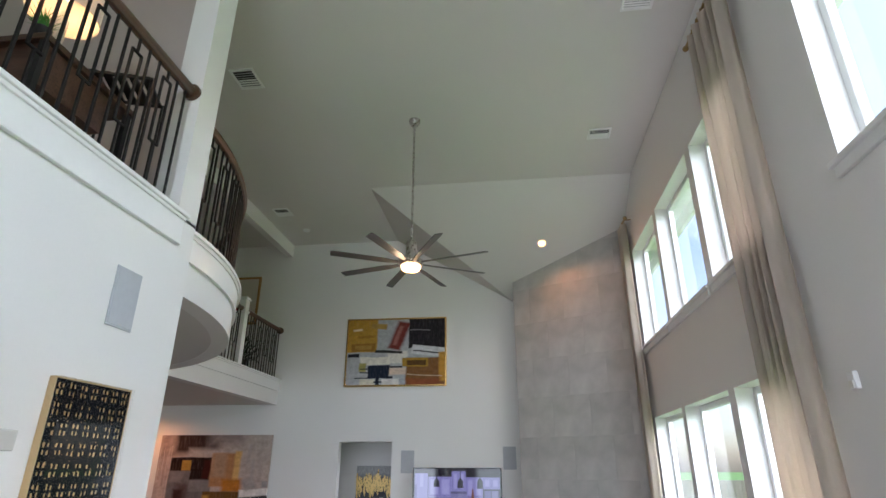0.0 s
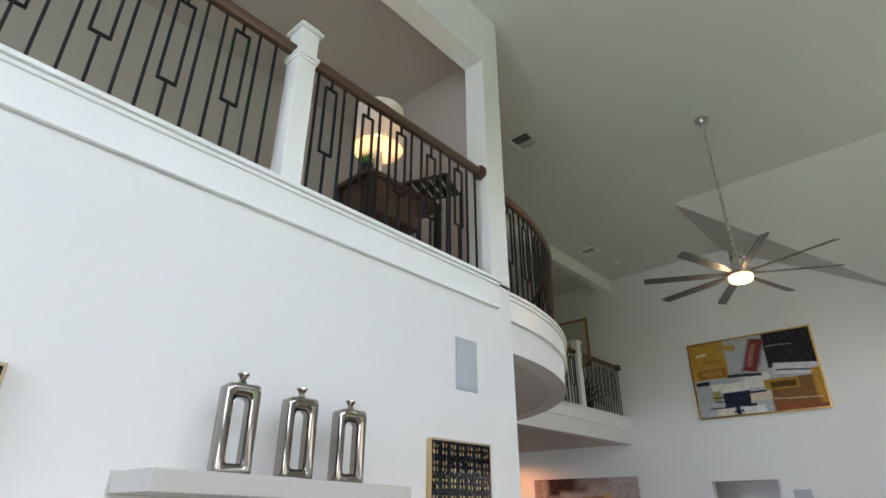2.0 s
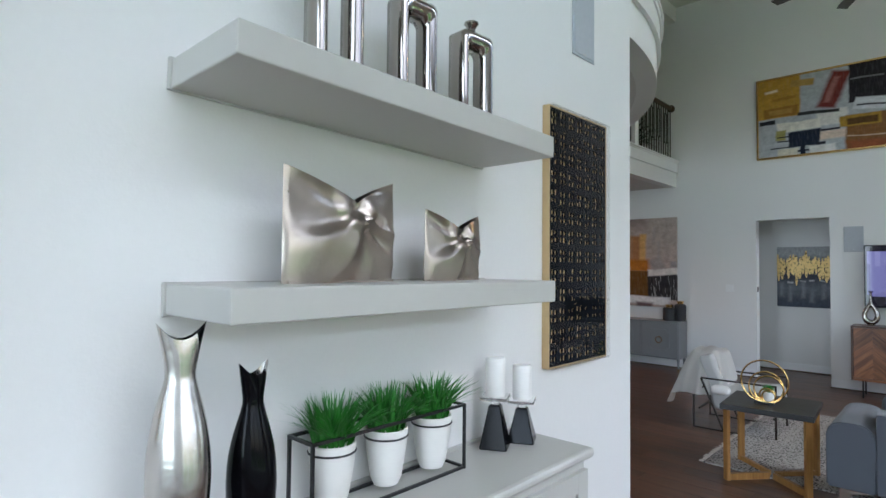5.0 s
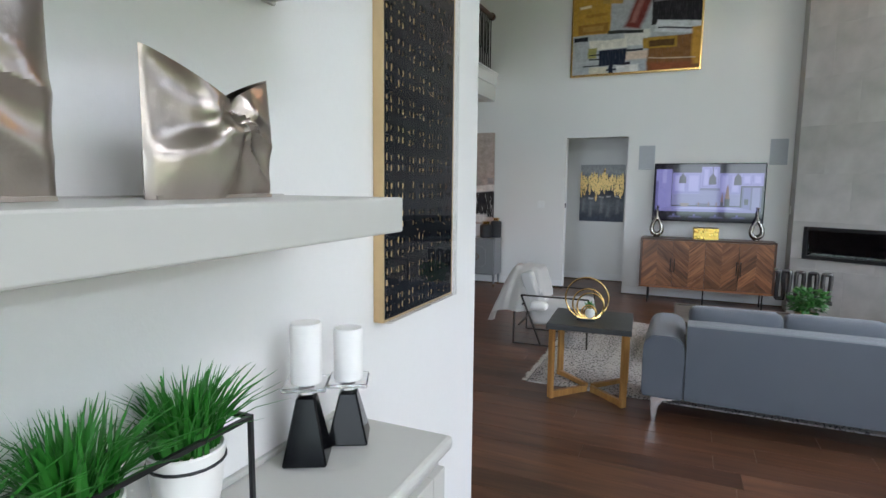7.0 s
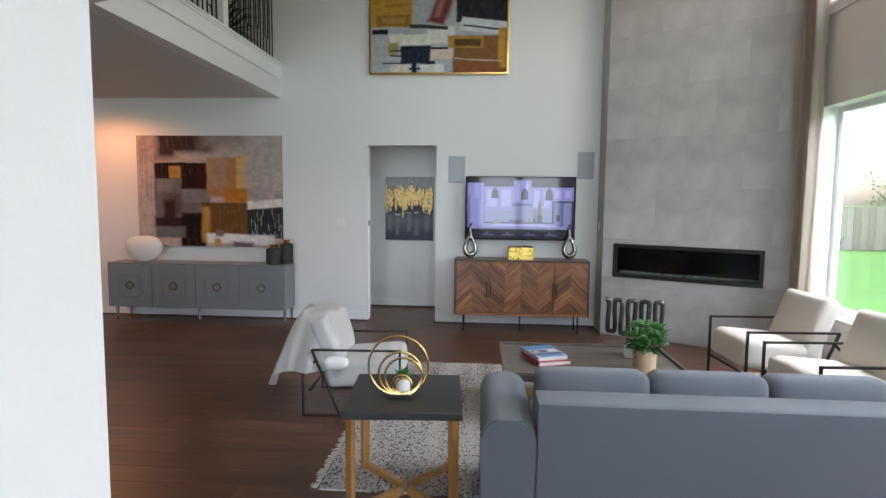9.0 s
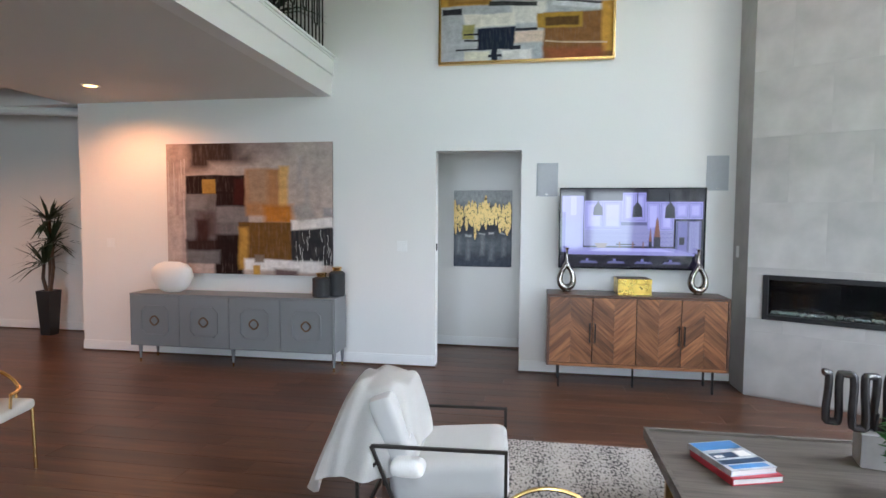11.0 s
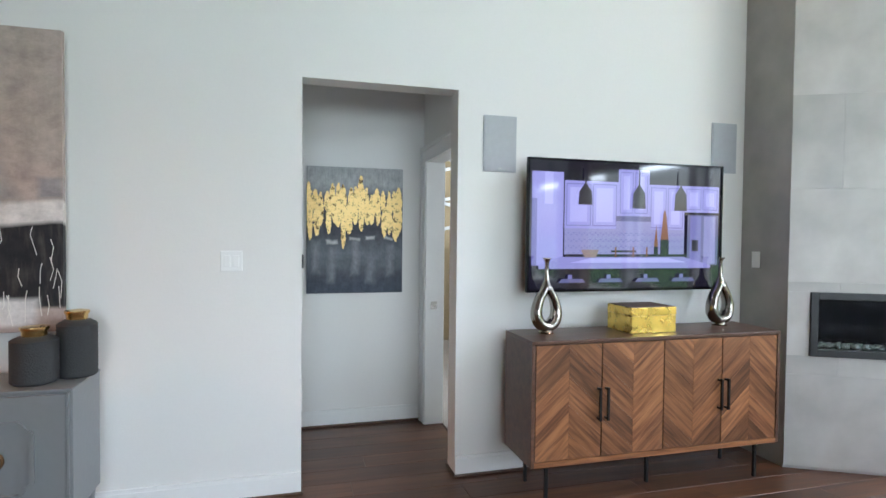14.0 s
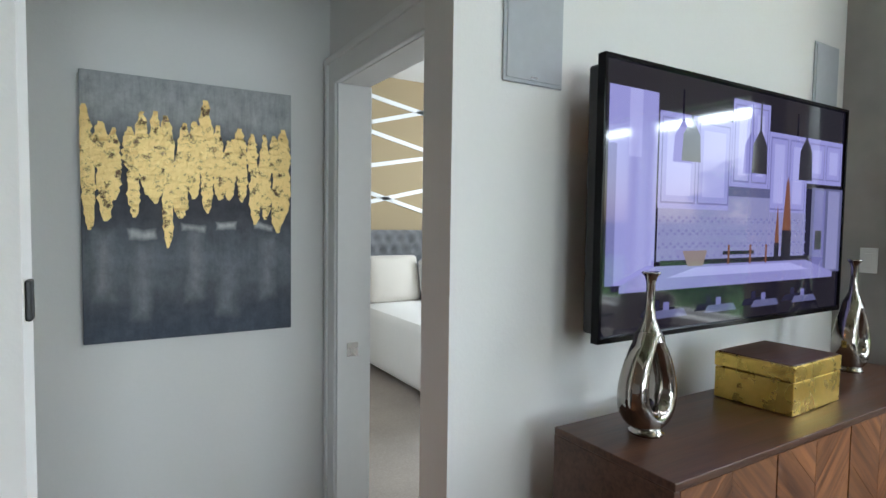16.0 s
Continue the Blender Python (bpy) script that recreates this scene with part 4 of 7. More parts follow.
for i in range(3):
    yy = FY0 + 0.095 + i * 0.1875
    bm = bmesh.new()
    tube(bm, [(-1.8525 + 0.062 * math.cos(a), yy + 0.062 * math.sin(a), FZ - 0.045) for a in [2 * math.pi * k / 20 for k in range(20)]], 0.003, 6, True)
    part("pot_ring", bm, BLACK, stand)
    pot = thing("grass_plant", "bright green grass in a tapered white pot", "plant", pose(-1.8525, yy, CZ + 0.02), "grass pots")
    bm = bmesh.new()
    spin(bm, [(0.036, 0), (0.045, 0.02), (0.058, 0.10), (0.063, 0.155), (0.060, 0.158), (0.056, 0.15)], 24)
    part("pot", bm, WHITECERAMIC, pot, smooth=True)
    bm = bmesh.new()
    blades(bm, 240, 0.05, 0.135, random.Random(i), 0.9)
    for v in bm.verts:
        v.co.z += 0.148
    part("grass", bm, GRASSLEAF, pot)


# candles on black pedestals
def candle_stand(x, y, base_h, wax_h):
    c = thing("candle_holder", "black glass pedestal holder with a crystal dish and white candle", "candle holder", pose(x, y, CZ + 0.001, 0, 0, 28), "candle holders")
    bm = bmesh.new()
    made = bmesh.ops.create_cone(bm, cap_ends=True, segments=4, radius1=0.070, radius2=0.029, depth=base_h, matrix=Matrix.Translation((0, 0, base_h / 2)) @ Matrix.Rotation(radians(45), 4, "Z"))
    bmesh.ops.bevel(bm, geom=bm.edges[:], offset=0.004, segments=1, affect="EDGES")
    part("pedestal", bm, GLOSSBLACK, c)
    bm = bmesh.new()
    spin(bm, [(0.014, base_h), (0.018, base_h + 0.012), (0.012, base_h + 0.018), (0.012, base_h + 0.022)], 16)
    block(bm, -0.048, -0.048, base_h + 0.02, 0.048, 0.048, base_h + 0.030, 0.003)
    part("dish", bm, CRYSTAL, c, "clear crystal dish")
    bm = bmesh.new()
    z = base_h + 0.031
    spin(bm, [(0.034, z), (0.035, z + 0.004), (0.035, z + wax_h - 0.008), (0.032, z + wax_h), (0.024, z + wax_h - 0.002)], 28)
    part("candle", bm, WAX, c, smooth=True)


candle_stand(-1.855, 2.032, 0.150, 0.135)
candle_stand(-1.828, 2.158, 0.122, 0.125)


# ---- living area ----
# rug
RUGZ = 0.014
rug = thing("area_rug", "flat woven grey and cream speckled rug", "rug")


def rug_material():
    m = bpy.data.materials.new("woven_rug")
    m.use_nodes = True
    n, l = m.node_tree.nodes, m.node_tree.links
    b = n["Principled BSDF"]
    b.inputs["Roughness"].default_value = 0.95
    co, mp = n.new("ShaderNodeTexCoord"), n.new("ShaderNodeMapping")
    mp.inputs["Scale"].default_value = (1.0, 0.55, 1.0)
    l.new(co.outputs["Object"], mp.inputs["Vector"])
    vor, nz, wv = n.new("ShaderNodeTexNoise"), n.new("ShaderNodeTexNoise"), n.new("ShaderNodeTexNoise")
    vor.inputs["Scale"].default_value, vor.inputs["Detail"].default_value = 62, 2
    nz.inputs["Scale"].default_value, nz.inputs["Detail"].default_value = 2.2, 3
    wv.inputs["Scale"].default_value, wv.inputs["Detail"].default_value = 150, 2
    mp2 = n.new("ShaderNodeMapping")
    mp2.inputs["Scale"].default_value = (3.5, 0.25, 1)
    l.new(co.outputs["Object"], mp2.inputs["Vector"])
    for t in (vor, wv):
        l.new(mp.outputs[0], t.inputs["Vector"])
    l.new(mp2.outputs[0], nz.inputs["Vector"])
    add = n.new("ShaderNodeMath")
    add.operation = "MULTIPLY_ADD"
    add.inputs[1].default_value = 0.35
    l.new(nz.outputs["Fac"], add.inputs[0])
    l.new(vor.outputs["Fac"], add.inputs[2])
    ramp = n.new("ShaderNodeValToRGB")
    e = ramp.color_ramp.elements
    e[0].position, e[0].color = 0.54, (0.075, 0.07, 0.07, 1)
    e[1].position, e[1].color = 0.64, (0.36, 0.335, 0.31, 1)
    x = e.new(0.80)
    x.color = (0.47, 0.44, 0.41, 1)
    l.new(add.outputs[0], ramp.inputs[0])
    l.new(ramp.outputs[0], b.inputs["Base Color"])
    bp = n.new("ShaderNodeBump")
    bp.inputs["Strength"].default_value, bp.inputs["Distance"].default_value = 0.8, 0.006
    l.new(wv.outputs["Fac"], bp.inputs["Height"])
    l.new(bp.outputs["Normal"], b.inputs["Normal"])
    return m


RUG = rug_material()
bm = bmesh.new()
block(bm, -2.27, 5.50, 0.001, 1.60, 8.06, RUGZ, 0.004)
part("weave", bm, RUG, rug)
bm = bmesh.new()
rnd = random.Random(1)
for i in range(150):
    y = 5.52 + 2.52 * i / 150
    for x, s in ((-2.27, -1), (1.60, 1)):
        bar(bm, (x, y, 0.007), (x + s * rnd.uniform(.03, .06), y + rnd.uniform(-.012, .012), 0.004), 0.006, 0.004)
tagged(part("fringe", bm, CREAM, rug), kind="stuff")

# sofa, seen from behind
sofa = thing("sofa", "slate grey three-seat sofa with round arms and chrome legs", "sofa")
bm = bmesh.new()
rounded(bm, -1.055, 5.075, 0.185, 0.725, 5.30, 0.725, 0.02, 0.006)
part("backrest", bm, SOFA, sofa, smooth=True)
bm = bmesh.new()
rounded(bm, -1.08, 5.26, 0.185, 0.75, 5.86, 0.34, 0.03)
part("base", bm, SOFA, sofa, smooth=True)
for x0, x1 in ((-1.33, -1.055), (0.725, 0.985)):
    bm = bmesh.new()
    r, pts = 0.10, [(x0, 0.185), (x1, 0.185)]
    for cx, a0 in ((x1 - r, 0), (x0 + r, 90)):
        for i in range(9):
            a = radians(a0 + 90 * i / 8)
            pts.append((cx + r * math.cos(a), 0.535 + r * math.sin(a)))
    strip(bm, pts, 5.085, 5.86)
    bmesh.ops.bevel(bm, geom=bm.edges[:], offset=0.012, segments=2, affect="EDGES")
    part("armrest", bm, SOFA, sofa, smooth=True)
for i in range(3):
    x0 = -1.045 + i * 0.592
    bm = bmesh.new()
    rounded(bm, x0, 5.27, 0.42, x0 + 0.592, 5.46, 0.815, 0.06, 0.03, 9, Matrix.Translation((0, 5.3, 0.42)) @ Matrix.Rotation(radians(-6), 4, "X") @ Matrix.Translation((0, -5.3, -0.42)))
    part("back_cushion", bm, SOFA, sofa, smooth=True)
    bm = bmesh.new()
    rounded(bm, x0, 5.44, 0.34, x0 + 0.585, 5.88, 0.47, 0.05, 0.015)
    part("seat_cushion", bm, SOFA, sofa, smooth=True)
for lx, s in ((-1.25, 1), (0.925, -1)):
    for ly in (5.14, 5.79):
        bm = bmesh.new()
        strip(bm, [(0, 0), (0.022, 0), (0.034, 0.10), (0.065, 0.145), (0.14, 0.165), (0.14, 0.186), (-0.02, 0.186), (-0.012, 0.10)], 0, 0.014)
        bmesh.ops.transform(bm, verts=bm.verts[:], matrix=Matrix.Translation((lx, ly, 0)) @ Matrix.Diagonal((s, 1, 1, 1)))
        part("leg", bm, CHROME, sofa, "curved chrome leg")


# square end tables with golden bent-wood legs
def end_table(cx, cy, size, h, turn):
    t = thing("end_table", "square black-topped end table with golden timber frame legs", "end table", pose(cx, cy, 0, 0, 0, turn), "end tables")
    s = size / 2
    boxpart("tabletop", BLACKWOOD, t, -s, -s, h - 0.042, s, s, h, 0.004)
    for i in range(4):
        a = radians(45 + 90 * i)
        r = s * 1.22
        x, y = r * math.cos(a), r * math.sin(a)
        bm = bmesh.new()
        bar(bm, (x, y, 0), (x, y, h - 0.042), 0.05, 0.026, (math.cos(a), math.sin(a), 0))
        leg = part("leg", bm, OAKLEG, t)
        bm = bmesh.new()
        bar(bm, (0.03 * math.cos(a), 0.03 * math.sin(a), 0.025), (x, y, 0.025), 0.03, 0.05)
        part("foot_rail", bm, OAKLEG, t)
    return t


BLACKWOOD = wood("black_stained_oak", (0.008, 0.008, 0.008), (0.022, 0.021, 0.020), 0.35, 5, "X", 0.05)
end_table(-1.755, 5.53, 0.63, 0.60, 4)

# ring sculpture with a small plant on the end table
rs = thing("ring_sculpture", "nested gold metal rings on a black base", "sculpture", pose(-1.785, 5.44, 0.601, 0, 0, 4))
boxpart("base", BLACK, rs, -0.07, -0.025, 0, 0.07, 0.025, 0.016, 0.003)
for r, dx, ry in ((0.165, 0, 0), (0.120, 0.012, 8), (0.104, 0.03, -12), (0.055, 0.02, 5), (0.047, 0.03, -10)):
    bm = bmesh.new()
    tube(bm, [((r + w) * math.cos(a) + dx, 0.012 * (r * 10) * math.sin(radians(ry)) * math.cos(a), (r + w) * math.sin(a) + r + 0.012) for a in [2 * math.pi * k / 56 for k in range(56)] for w in (0,)], 0.0065, 8, True)
    part("ring", bm, GOLD, rs, smooth=True)


def potted_succulent(x, y, z, k=1.0):
    p = thing("potted_succulent", "small green succulent in a white ribbed pot", "plant", pose(x, y, z), "succulents")
    bm = bmesh.new()
    prof = [(0.030 * k, 0)] + [(0.037 * k, 0.006 + 0.011 * j * k) for j in range(7)] + [(0.034 * k, 0.078 * k), (0.030 * k, 0.072 * k)]
    spin(bm, prof, 30)
    part("pot", bm, WHITECERAMIC, p, smooth=True)
    bm = bmesh.new()
    rnd = random.Random(3)
    for i in range(26):
        a, lean, ln = i * 2.4, 0.15 + 0.035 * i, 0.075 * k * rnd.uniform(0.8, 1.1)
        d = Vector((math.cos(a) * math.sin(lean), math.sin(a) * math.sin(lean), math.cos(lean)))
        side = Vector((-math.sin(a), math.cos(a), 0))
        o = Vector((0, 0, 0.07 * k))
        q = [o, o + d * ln * 0.45 + side * 0.008 * k, o + d * ln, o + d * ln * 0.45 - side * 0.008 * k]
        top = d.cross(side) * 0.004
        vs = [bm.verts.new(v) for v in q] + [bm.verts.new(q[0] * 0.5 + q[2] * 0.5 + top), bm.verts.new(q[0] * 0.5 + q[2] * 0.5 - top)]
        for a1, b1 in ((0, 1), (1, 2), (2, 3), (3, 0)):
            bm.faces.new((vs[a1], vs[b1], vs[4]))
            bm.faces.new((vs[b1], vs[a1], vs[5]))
    part("leaves", bm, GRASSLEAF, p)


potted_succulent(-1.77, 5.52, 0.601, 1.05)


# iron-framed lounge chairs; built facing +x
def lounge_chair(m, cloth, label):
    c = thing("lounge_chair", label, "armchair", m, "lounge chairs")
    w = 0.32
    for s in (-1, 1):
        y = s * w
        bm = bmesh.new()
        pts = [((0.42, y, 0.0), (0.42, y, 0.62)), ((0.42, y, 0.61), (-0.34, y, 0.61)), ((-0.34, y, 0.61), (-0.10, y, 0.008)), ((-0.42, y, 0.008), (0.42, y, 0.008)), ((-0.42, y, 0.0), (-0.42, y, 0.40)), ((-0.42, y, 0.40), (-0.30, y, 0.52))]
        for a, b in pts:
            bar(bm, a, b, 0.018)
        part("side_frame", bm, BRONZE, c)
    for x, z in ((0.40, 0.24), (-0.36, 0.24)):
        bm = bmesh.new()
        bar(bm, (x, -w, z), (x, w, z), 0.018)
        part("cross_bar", bm, BRONZE, c)
    bm = bmesh.new()
    rounded(bm, -0.22, -0.285, 0.25, 0.47, 0.285, 0.50, 0.06, 0.012, 8, Matrix.Rotation(radians(-5), 4, "Y"))
    part("seat", bm, cloth, c, smooth=True)
    bm = bmesh.new()
    rounded(bm, -0.085, -0.285, 0, 0.075, 0.285, 0.62, 0.045, 0.012, 8, Matrix.Translation((-0.10, 0, 0.30)) @ Matrix.Rotation(radians(-20), 4, "Y"))
    part("backrest", bm, cloth, c, smooth=True)
    return c


BRONZE = material("dark_bronze_metal", (0.035, 0.029, 0.024), 0.4, metal=0.7)
lounge_chair(pose(-2.35, 6.92, 0, 0, 0, 3) @ Matrix.Diagonal((0.90, 1.0, 0.86, 1)), PALEGREY, "pale grey lounge chair with a black iron frame")
lounge_chair(pose(1.27, 7.50, RUGZ, 0, 0, 184), CREAM, "cream lounge chair with a bronze metal frame by the window")
lounge_chair(pose(1.29, 6.54, RUGZ, 0, 0, 184), CREAM, "cream lounge chair with a bronze metal frame by the window")

# throw draped over the chair's back
th = thing("throw_blanket", "white waffle-knit throw draped over a chair back", "blanket")
bm = bmesh.new()
rnd = random.Random(6)
n, m = 96, 26
rings = []
for j in range(m + 1):
    s = j / m
    ring = []
    for i in range(n):
        a = 2 * math.pi * i / n
        ca, sa = math.cos(a), math.sin(a)
        # hem height: low outside and on the near side, resting on the seat inside
        hem = 0.375 + 0.09 * ca + 0.04 * sa + 0.035 * math.sin(3 * a + 1) - (0.07 if 3.3 < a < 3.9 else 0)
        z = 0.795 - (0.795 - hem) * s ** 1.15
        fold = 0.022 * math.sin(9 * a + 2 * s) * s + 0.012 * math.sin(17 * a + 1) * s
        ex, ey = 0.09 + (0.225 + 0.03 * sa) * s ** 0.8 + fold, 0.17 + 0.19 * s ** 0.6 + fold
        ex = ex if ca < 0 else ex + (0.19 + 0.14 * s ** 0.7 + fold - ex) * min(1, 3 * ca)
        cx = -2.690 - 0.05 * s
        sq = lambda q: math.copysign(abs(q) ** 0.75, q)
        ring.append(bm.verts.new((cx + ex * sq(ca), 6.92 + ey * sq(sa), z + 0.012 * math.sin(5 * a) * (1 - s))))
    rings.append(ring)
for a, b in zip(rings, rings[1:]):
    for i in range(n):
        bm.faces.new((a[i], a[(i + 1) % n], b[(i + 1) % n], b[i]))
top = bm.verts.new((-2.690, 6.92, 0.805))
for i in range(n):
    bm.faces.new((rings[0][i], rings[0][(i + 1) % n], top))
bmesh.ops.solidify(bm, geom=bm.faces[:], thickness=-0.012)
part("cloth", bm, KNIT, th, smooth=True)
bm = bmesh.new()
rounded(bm, -2.54, 6.545, 0.385, -2.36, 6.66, 0.46, 0.035, 0.012, 6)
part("gathered_corner", bm, KNIT, th, "bunched end of the throw", smooth=True)

# coffee table
ct = thing("coffee_table", "weathered grey wood tray coffee table on brass legs", "coffee table")
TX0, TX1, TY0, TY1, TZ = -1.165, 0.22, 6.46, 7.35, 0.42
boxpart("tabletop", GREYWOOD, ct, TX0, TY0, TZ - 0.05, TX1, TY1, TZ, 0.004)
for b in ((TX0, TY0, TX1, TY0 + 0.022), (TX0, TY1 - 0.022, TX1, TY1), (TX0, TY0 + 0.022, TX0 + 0.022, TY1 - 0.022), (TX1 - 0.022, TY0 + 0.022, TX1, TY1 - 0.022)):
    boxpart("rim", GREYWOOD, ct, b[0], b[1], TZ - 0.001, b[2], b[3], TZ + 0.018, 0.003)
for x in (TX0 + 0.14, TX1 - 0.22):
    for y in (TY0 + 0.09, TY1 - 0.09):
        bm = bmesh.new()
        bar(bm, (x, y, RUGZ), (x, y, 0.27), 0.035, 0.05)
        part("leg", bm, BRASS, ct)
    bm = bmesh.new()
    bar(bm, (x, TY0 + 0.07, 0.27), (x, TY1 - 0.07, 0.27), 0.035, 0.045)
    part("end_rail", bm, BRASS, ct)
for y in (TY0 + 0.09, TY1 - 0.09):
    bm = bmesh.new()
    bar(bm, (TX0 + 0.14, y, 0.27), (TX1 - 0.22, y, 0.27), 0.035, 0.06)
    part("side_rail", bm, BRASS, ct)
    for x in (TX0 + 0.34, TX1 - 0.42):
        bm = bmesh.new()
        bar(bm, (x, y, 0.29), (x, y, TZ - 0.05), 0.035)
        part("spacer", bm, BRASS, ct)


def book(x, y, z, turn, w, d, h, cover, label, patches=()):
    b = thing("book", label, "book", pose(x, y, z, 0, 0, turn), "stacked books")
    boxpart("pages", WHITECERAMIC, b, -w / 2 + 0.006, -d / 2 + 0.006, 0.003, w / 2, d / 2 - 0.006, h - 0.003)
    bm = bmesh.new()
    for q in ((-w / 2, -d / 2, 0, w / 2 + 0.002, d / 2, 0.0035), (-w / 2, -d / 2, h - 0.0035, w / 2 + 0.002, d / 2, h), (-w / 2, -d / 2, 0.0035, -w / 2 + 0.005, d / 2, h - 0.0035)):
        block(bm, *q)
    part("cover", bm, cover, b)
    for i, (x0, y0, x1, y1, mat) in enumerate(patches):
        boxpart("cover_print", mat, b, -w / 2 + w * x0, -d / 2 + d * y0, h, -w / 2 + w * x1, -d / 2 + d * y1, h + 0.0006 + 0.0002 * i)


BLUE = material("blue_print", (0.06, 0.22, 0.50), 0.3, vary=0.2)
NAVY = material("navy_print", (0.03, 0.06, 0.12), 0.3, vary=0.3)
PALEP = material("pale_print", (0.45, 0.47, 0.50), 0.3, vary=0.4, grain=20)
REDC = material("red_cover", (0.45, 0.03, 0.05), 0.35)
book(-0.81, 6.88, TZ + 0.001, 18, 0.27, 0.34, 0.034, REDC, "red hardback book on the coffee table")
book(-0.825, 6.895, TZ + 0.036, 20, 0.25, 0.33, 0.03, PALEP, "book with a blue and grey photographic cover", [(0.02, 0.7, 0.98, 0.98, BLUE), (0.02, 0.36, 0.98, 0.66, PALEP), (0.05, 0.40, 0.6, 0.58, NAVY), (0.02, 0.2, 0.98, 0.34, NAVY), (0.1, 0.42, 0.3, 0.5, WHITECERAMIC), (0.65, 0.42, 0.9, 0.6, WHITECERAMIC), (0.1, 0.05, 0.9, 0.16, BLUE)])

sc = thing("wave_sculpture", "black wavy ribbon sculpture on a grey stone block", "sculpture", pose(-0.075, 7.06, TZ + 0.001, 0, 0, -14))
boxpart("block", STONE, sc, -0.075, -0.075, 0, 0.075, 0.075, 0.175, 0.004)
bm = bmesh.new()
rod(bm, (0, 0, 0.175), (0.01, 0, 0.27), 0.009)
part("pin", bm, BLACK, sc)
rows = []
for i in range(121):
    s = i / 120
    x = -0.235 + 0.47 * s + 0.014 * math.sin(2 * math.pi * 9 * s)
    rows.append((x, 0.02 * math.sin(2 * math.pi * 2.25 * s), 0.325 + 0.135 * max(-1, min(1, 1.35 * math.cos(2 * math.pi * 4.5 * s)))))
bm = bmesh.new()
tube(bm, rows, 0.019, 12)
for v in bm.verts:
    v.co.y *= 1.6
part("ribbon", bm, material("smoky_black_resin", (0.055, 0.05, 0.05), 0.16, vary=0.7, grain=9), sc, smooth=True)

pp = thing("potted_plant", "leafy green plant in a pale wooden pot", "plant", pose(-0.10, 6.66, TZ + 0.001))
bm = bmesh.new()
spin(bm, [(0.078, 0), (0.084, 0.004), (0.086, 0.16), (0.082, 0.166), (0.076, 0.16), (0.074, 0.13)], 32)
part("pot", bm, BLONDE, pp, smooth=True)
bm = bmesh.new()
rnd = random.Random(12)
for i in range(250):
    a = rnd.uniform(0, 6.283)
    q = rnd.random() ** 0.6
    c = Vector((0.108 * q * math.cos(a), 0.108 * q * math.sin(a), 0.262 + rnd.uniform(-0.12, 0.12) * (1.1 - q * 0.5)))
    d = Vector((math.cos(a + rnd.uniform(-.7, .7)), math.sin(a + rnd.uniform(-.7, .7)), rnd.uniform(-.6, .7))).normalized()
    side = d.cross(Vector((rnd.uniform(-.4, .4), rnd.uniform(-.4, .4), 1))).normalized()
    ln, w = rnd.uniform(0.055, 0.095), rnd.uniform(0.015, 0.026)
    up = side.cross(d) * 0.006
    v = [bm.verts.new(p) for p in (c, c + d * ln * .45 + side * w, c + d * ln - up, c + d * ln * .45 - side * w, c + d * ln * .5 + up)]
    for x, y in ((0, 1), (1, 2), (2, 3), (3, 0)):
        bm.faces.new((v[x], v[y], v[4]))
for i in range(9):
    a = i * 0.7
    tube(bm, [(0, 0, 0.13), (0.03 * math.cos(a), 0.03 * math.sin(a), 0.22), (0.08 * math.cos(a), 0.08 * math.sin(a), 0.31)], 0.003, 5)
part("foliage", bm, LEAF, pp)

# black side table by the window with a gold jack and a succulent
st = thing("side_table", "black topped side table on a slim gold frame", "side table", pose(1.50, 5.76, 0))
bm = bmesh.new()
slab(bm, [(-0.30, -0.18), (-0.18, -0.30), (0.30, -0.30), (0.30, 0.34), (-0.18, 0.36), (-0.30, 0.24)], 0.545, 0.58)
part("tabletop", bm, BLACKWOOD, st)
for x, y in ((-0.26, -0.16), (0.24, -0.26), (0.24, 0.30), (-0.26, 0.22)):
    bm = bmesh.new()
    bar(bm, (x, y, 0), (x, y, 0.545), 0.022)
    part("leg", bm, GOLD, st)
for a, b in (((-0.26, -0.16), (0.24, -0.26)), ((0.24, -0.26), (0.24, 0.30)), ((0.24, 0.30), (-0.26, 0.22)), ((-0.26, 0.22), (-0.26, -0.16))):
    bm = bmesh.new()
    bar(bm, (*a, 0.011), (*b, 0.011), 0.022)
    part("foot_rail", bm, GOLD, st)
potted_succulent(1.36, 5.86, 0.581, 1.1)
jk = thing("jack_ornament", "gold metal jack ornament on the side table", "ornament", pose(1.58, 5.66, 0.581))
for i, (a, b) in enumerate((((-0.085, -0.03, 0.012), (0.085, 0.03, 0.11)), ((0.06, -0.06, 0.012), (-0.06, 0.06, 0.115)), ((-0.02, 0.085, 0.015), (0.02, -0.085, 0.11)))):
    bm = bmesh.new()
    rod(bm, a, b, 0.012, None, 10)
    part("prong", bm, GOLD, jk, smooth=True)

# gold bar-frame chair near the entry
gc = thing("dining_chair", "white cushioned chair with a slim gold frame", "chair", pose(-5.27, 6.80, 0, 0, 0, 12))
for x, y in ((-0.22, -0.2), (0.22, -0.2), (-0.22, 0.2), (0.22, 0.2)):
    bm = bmesh.new()
    rod(bm, (x, y, 0), (x * 0.95, y, 0.42), 0.011)
    part("leg", bm, GOLD, gc)
bm = bmesh.new()
rounded(bm, -0.23, -0.22, 0.40, 0.23, 0.22, 0.48, 0.035, 0.01)
part("seat", bm, CREAM, gc, smooth=True)
bm = bmesh.new()
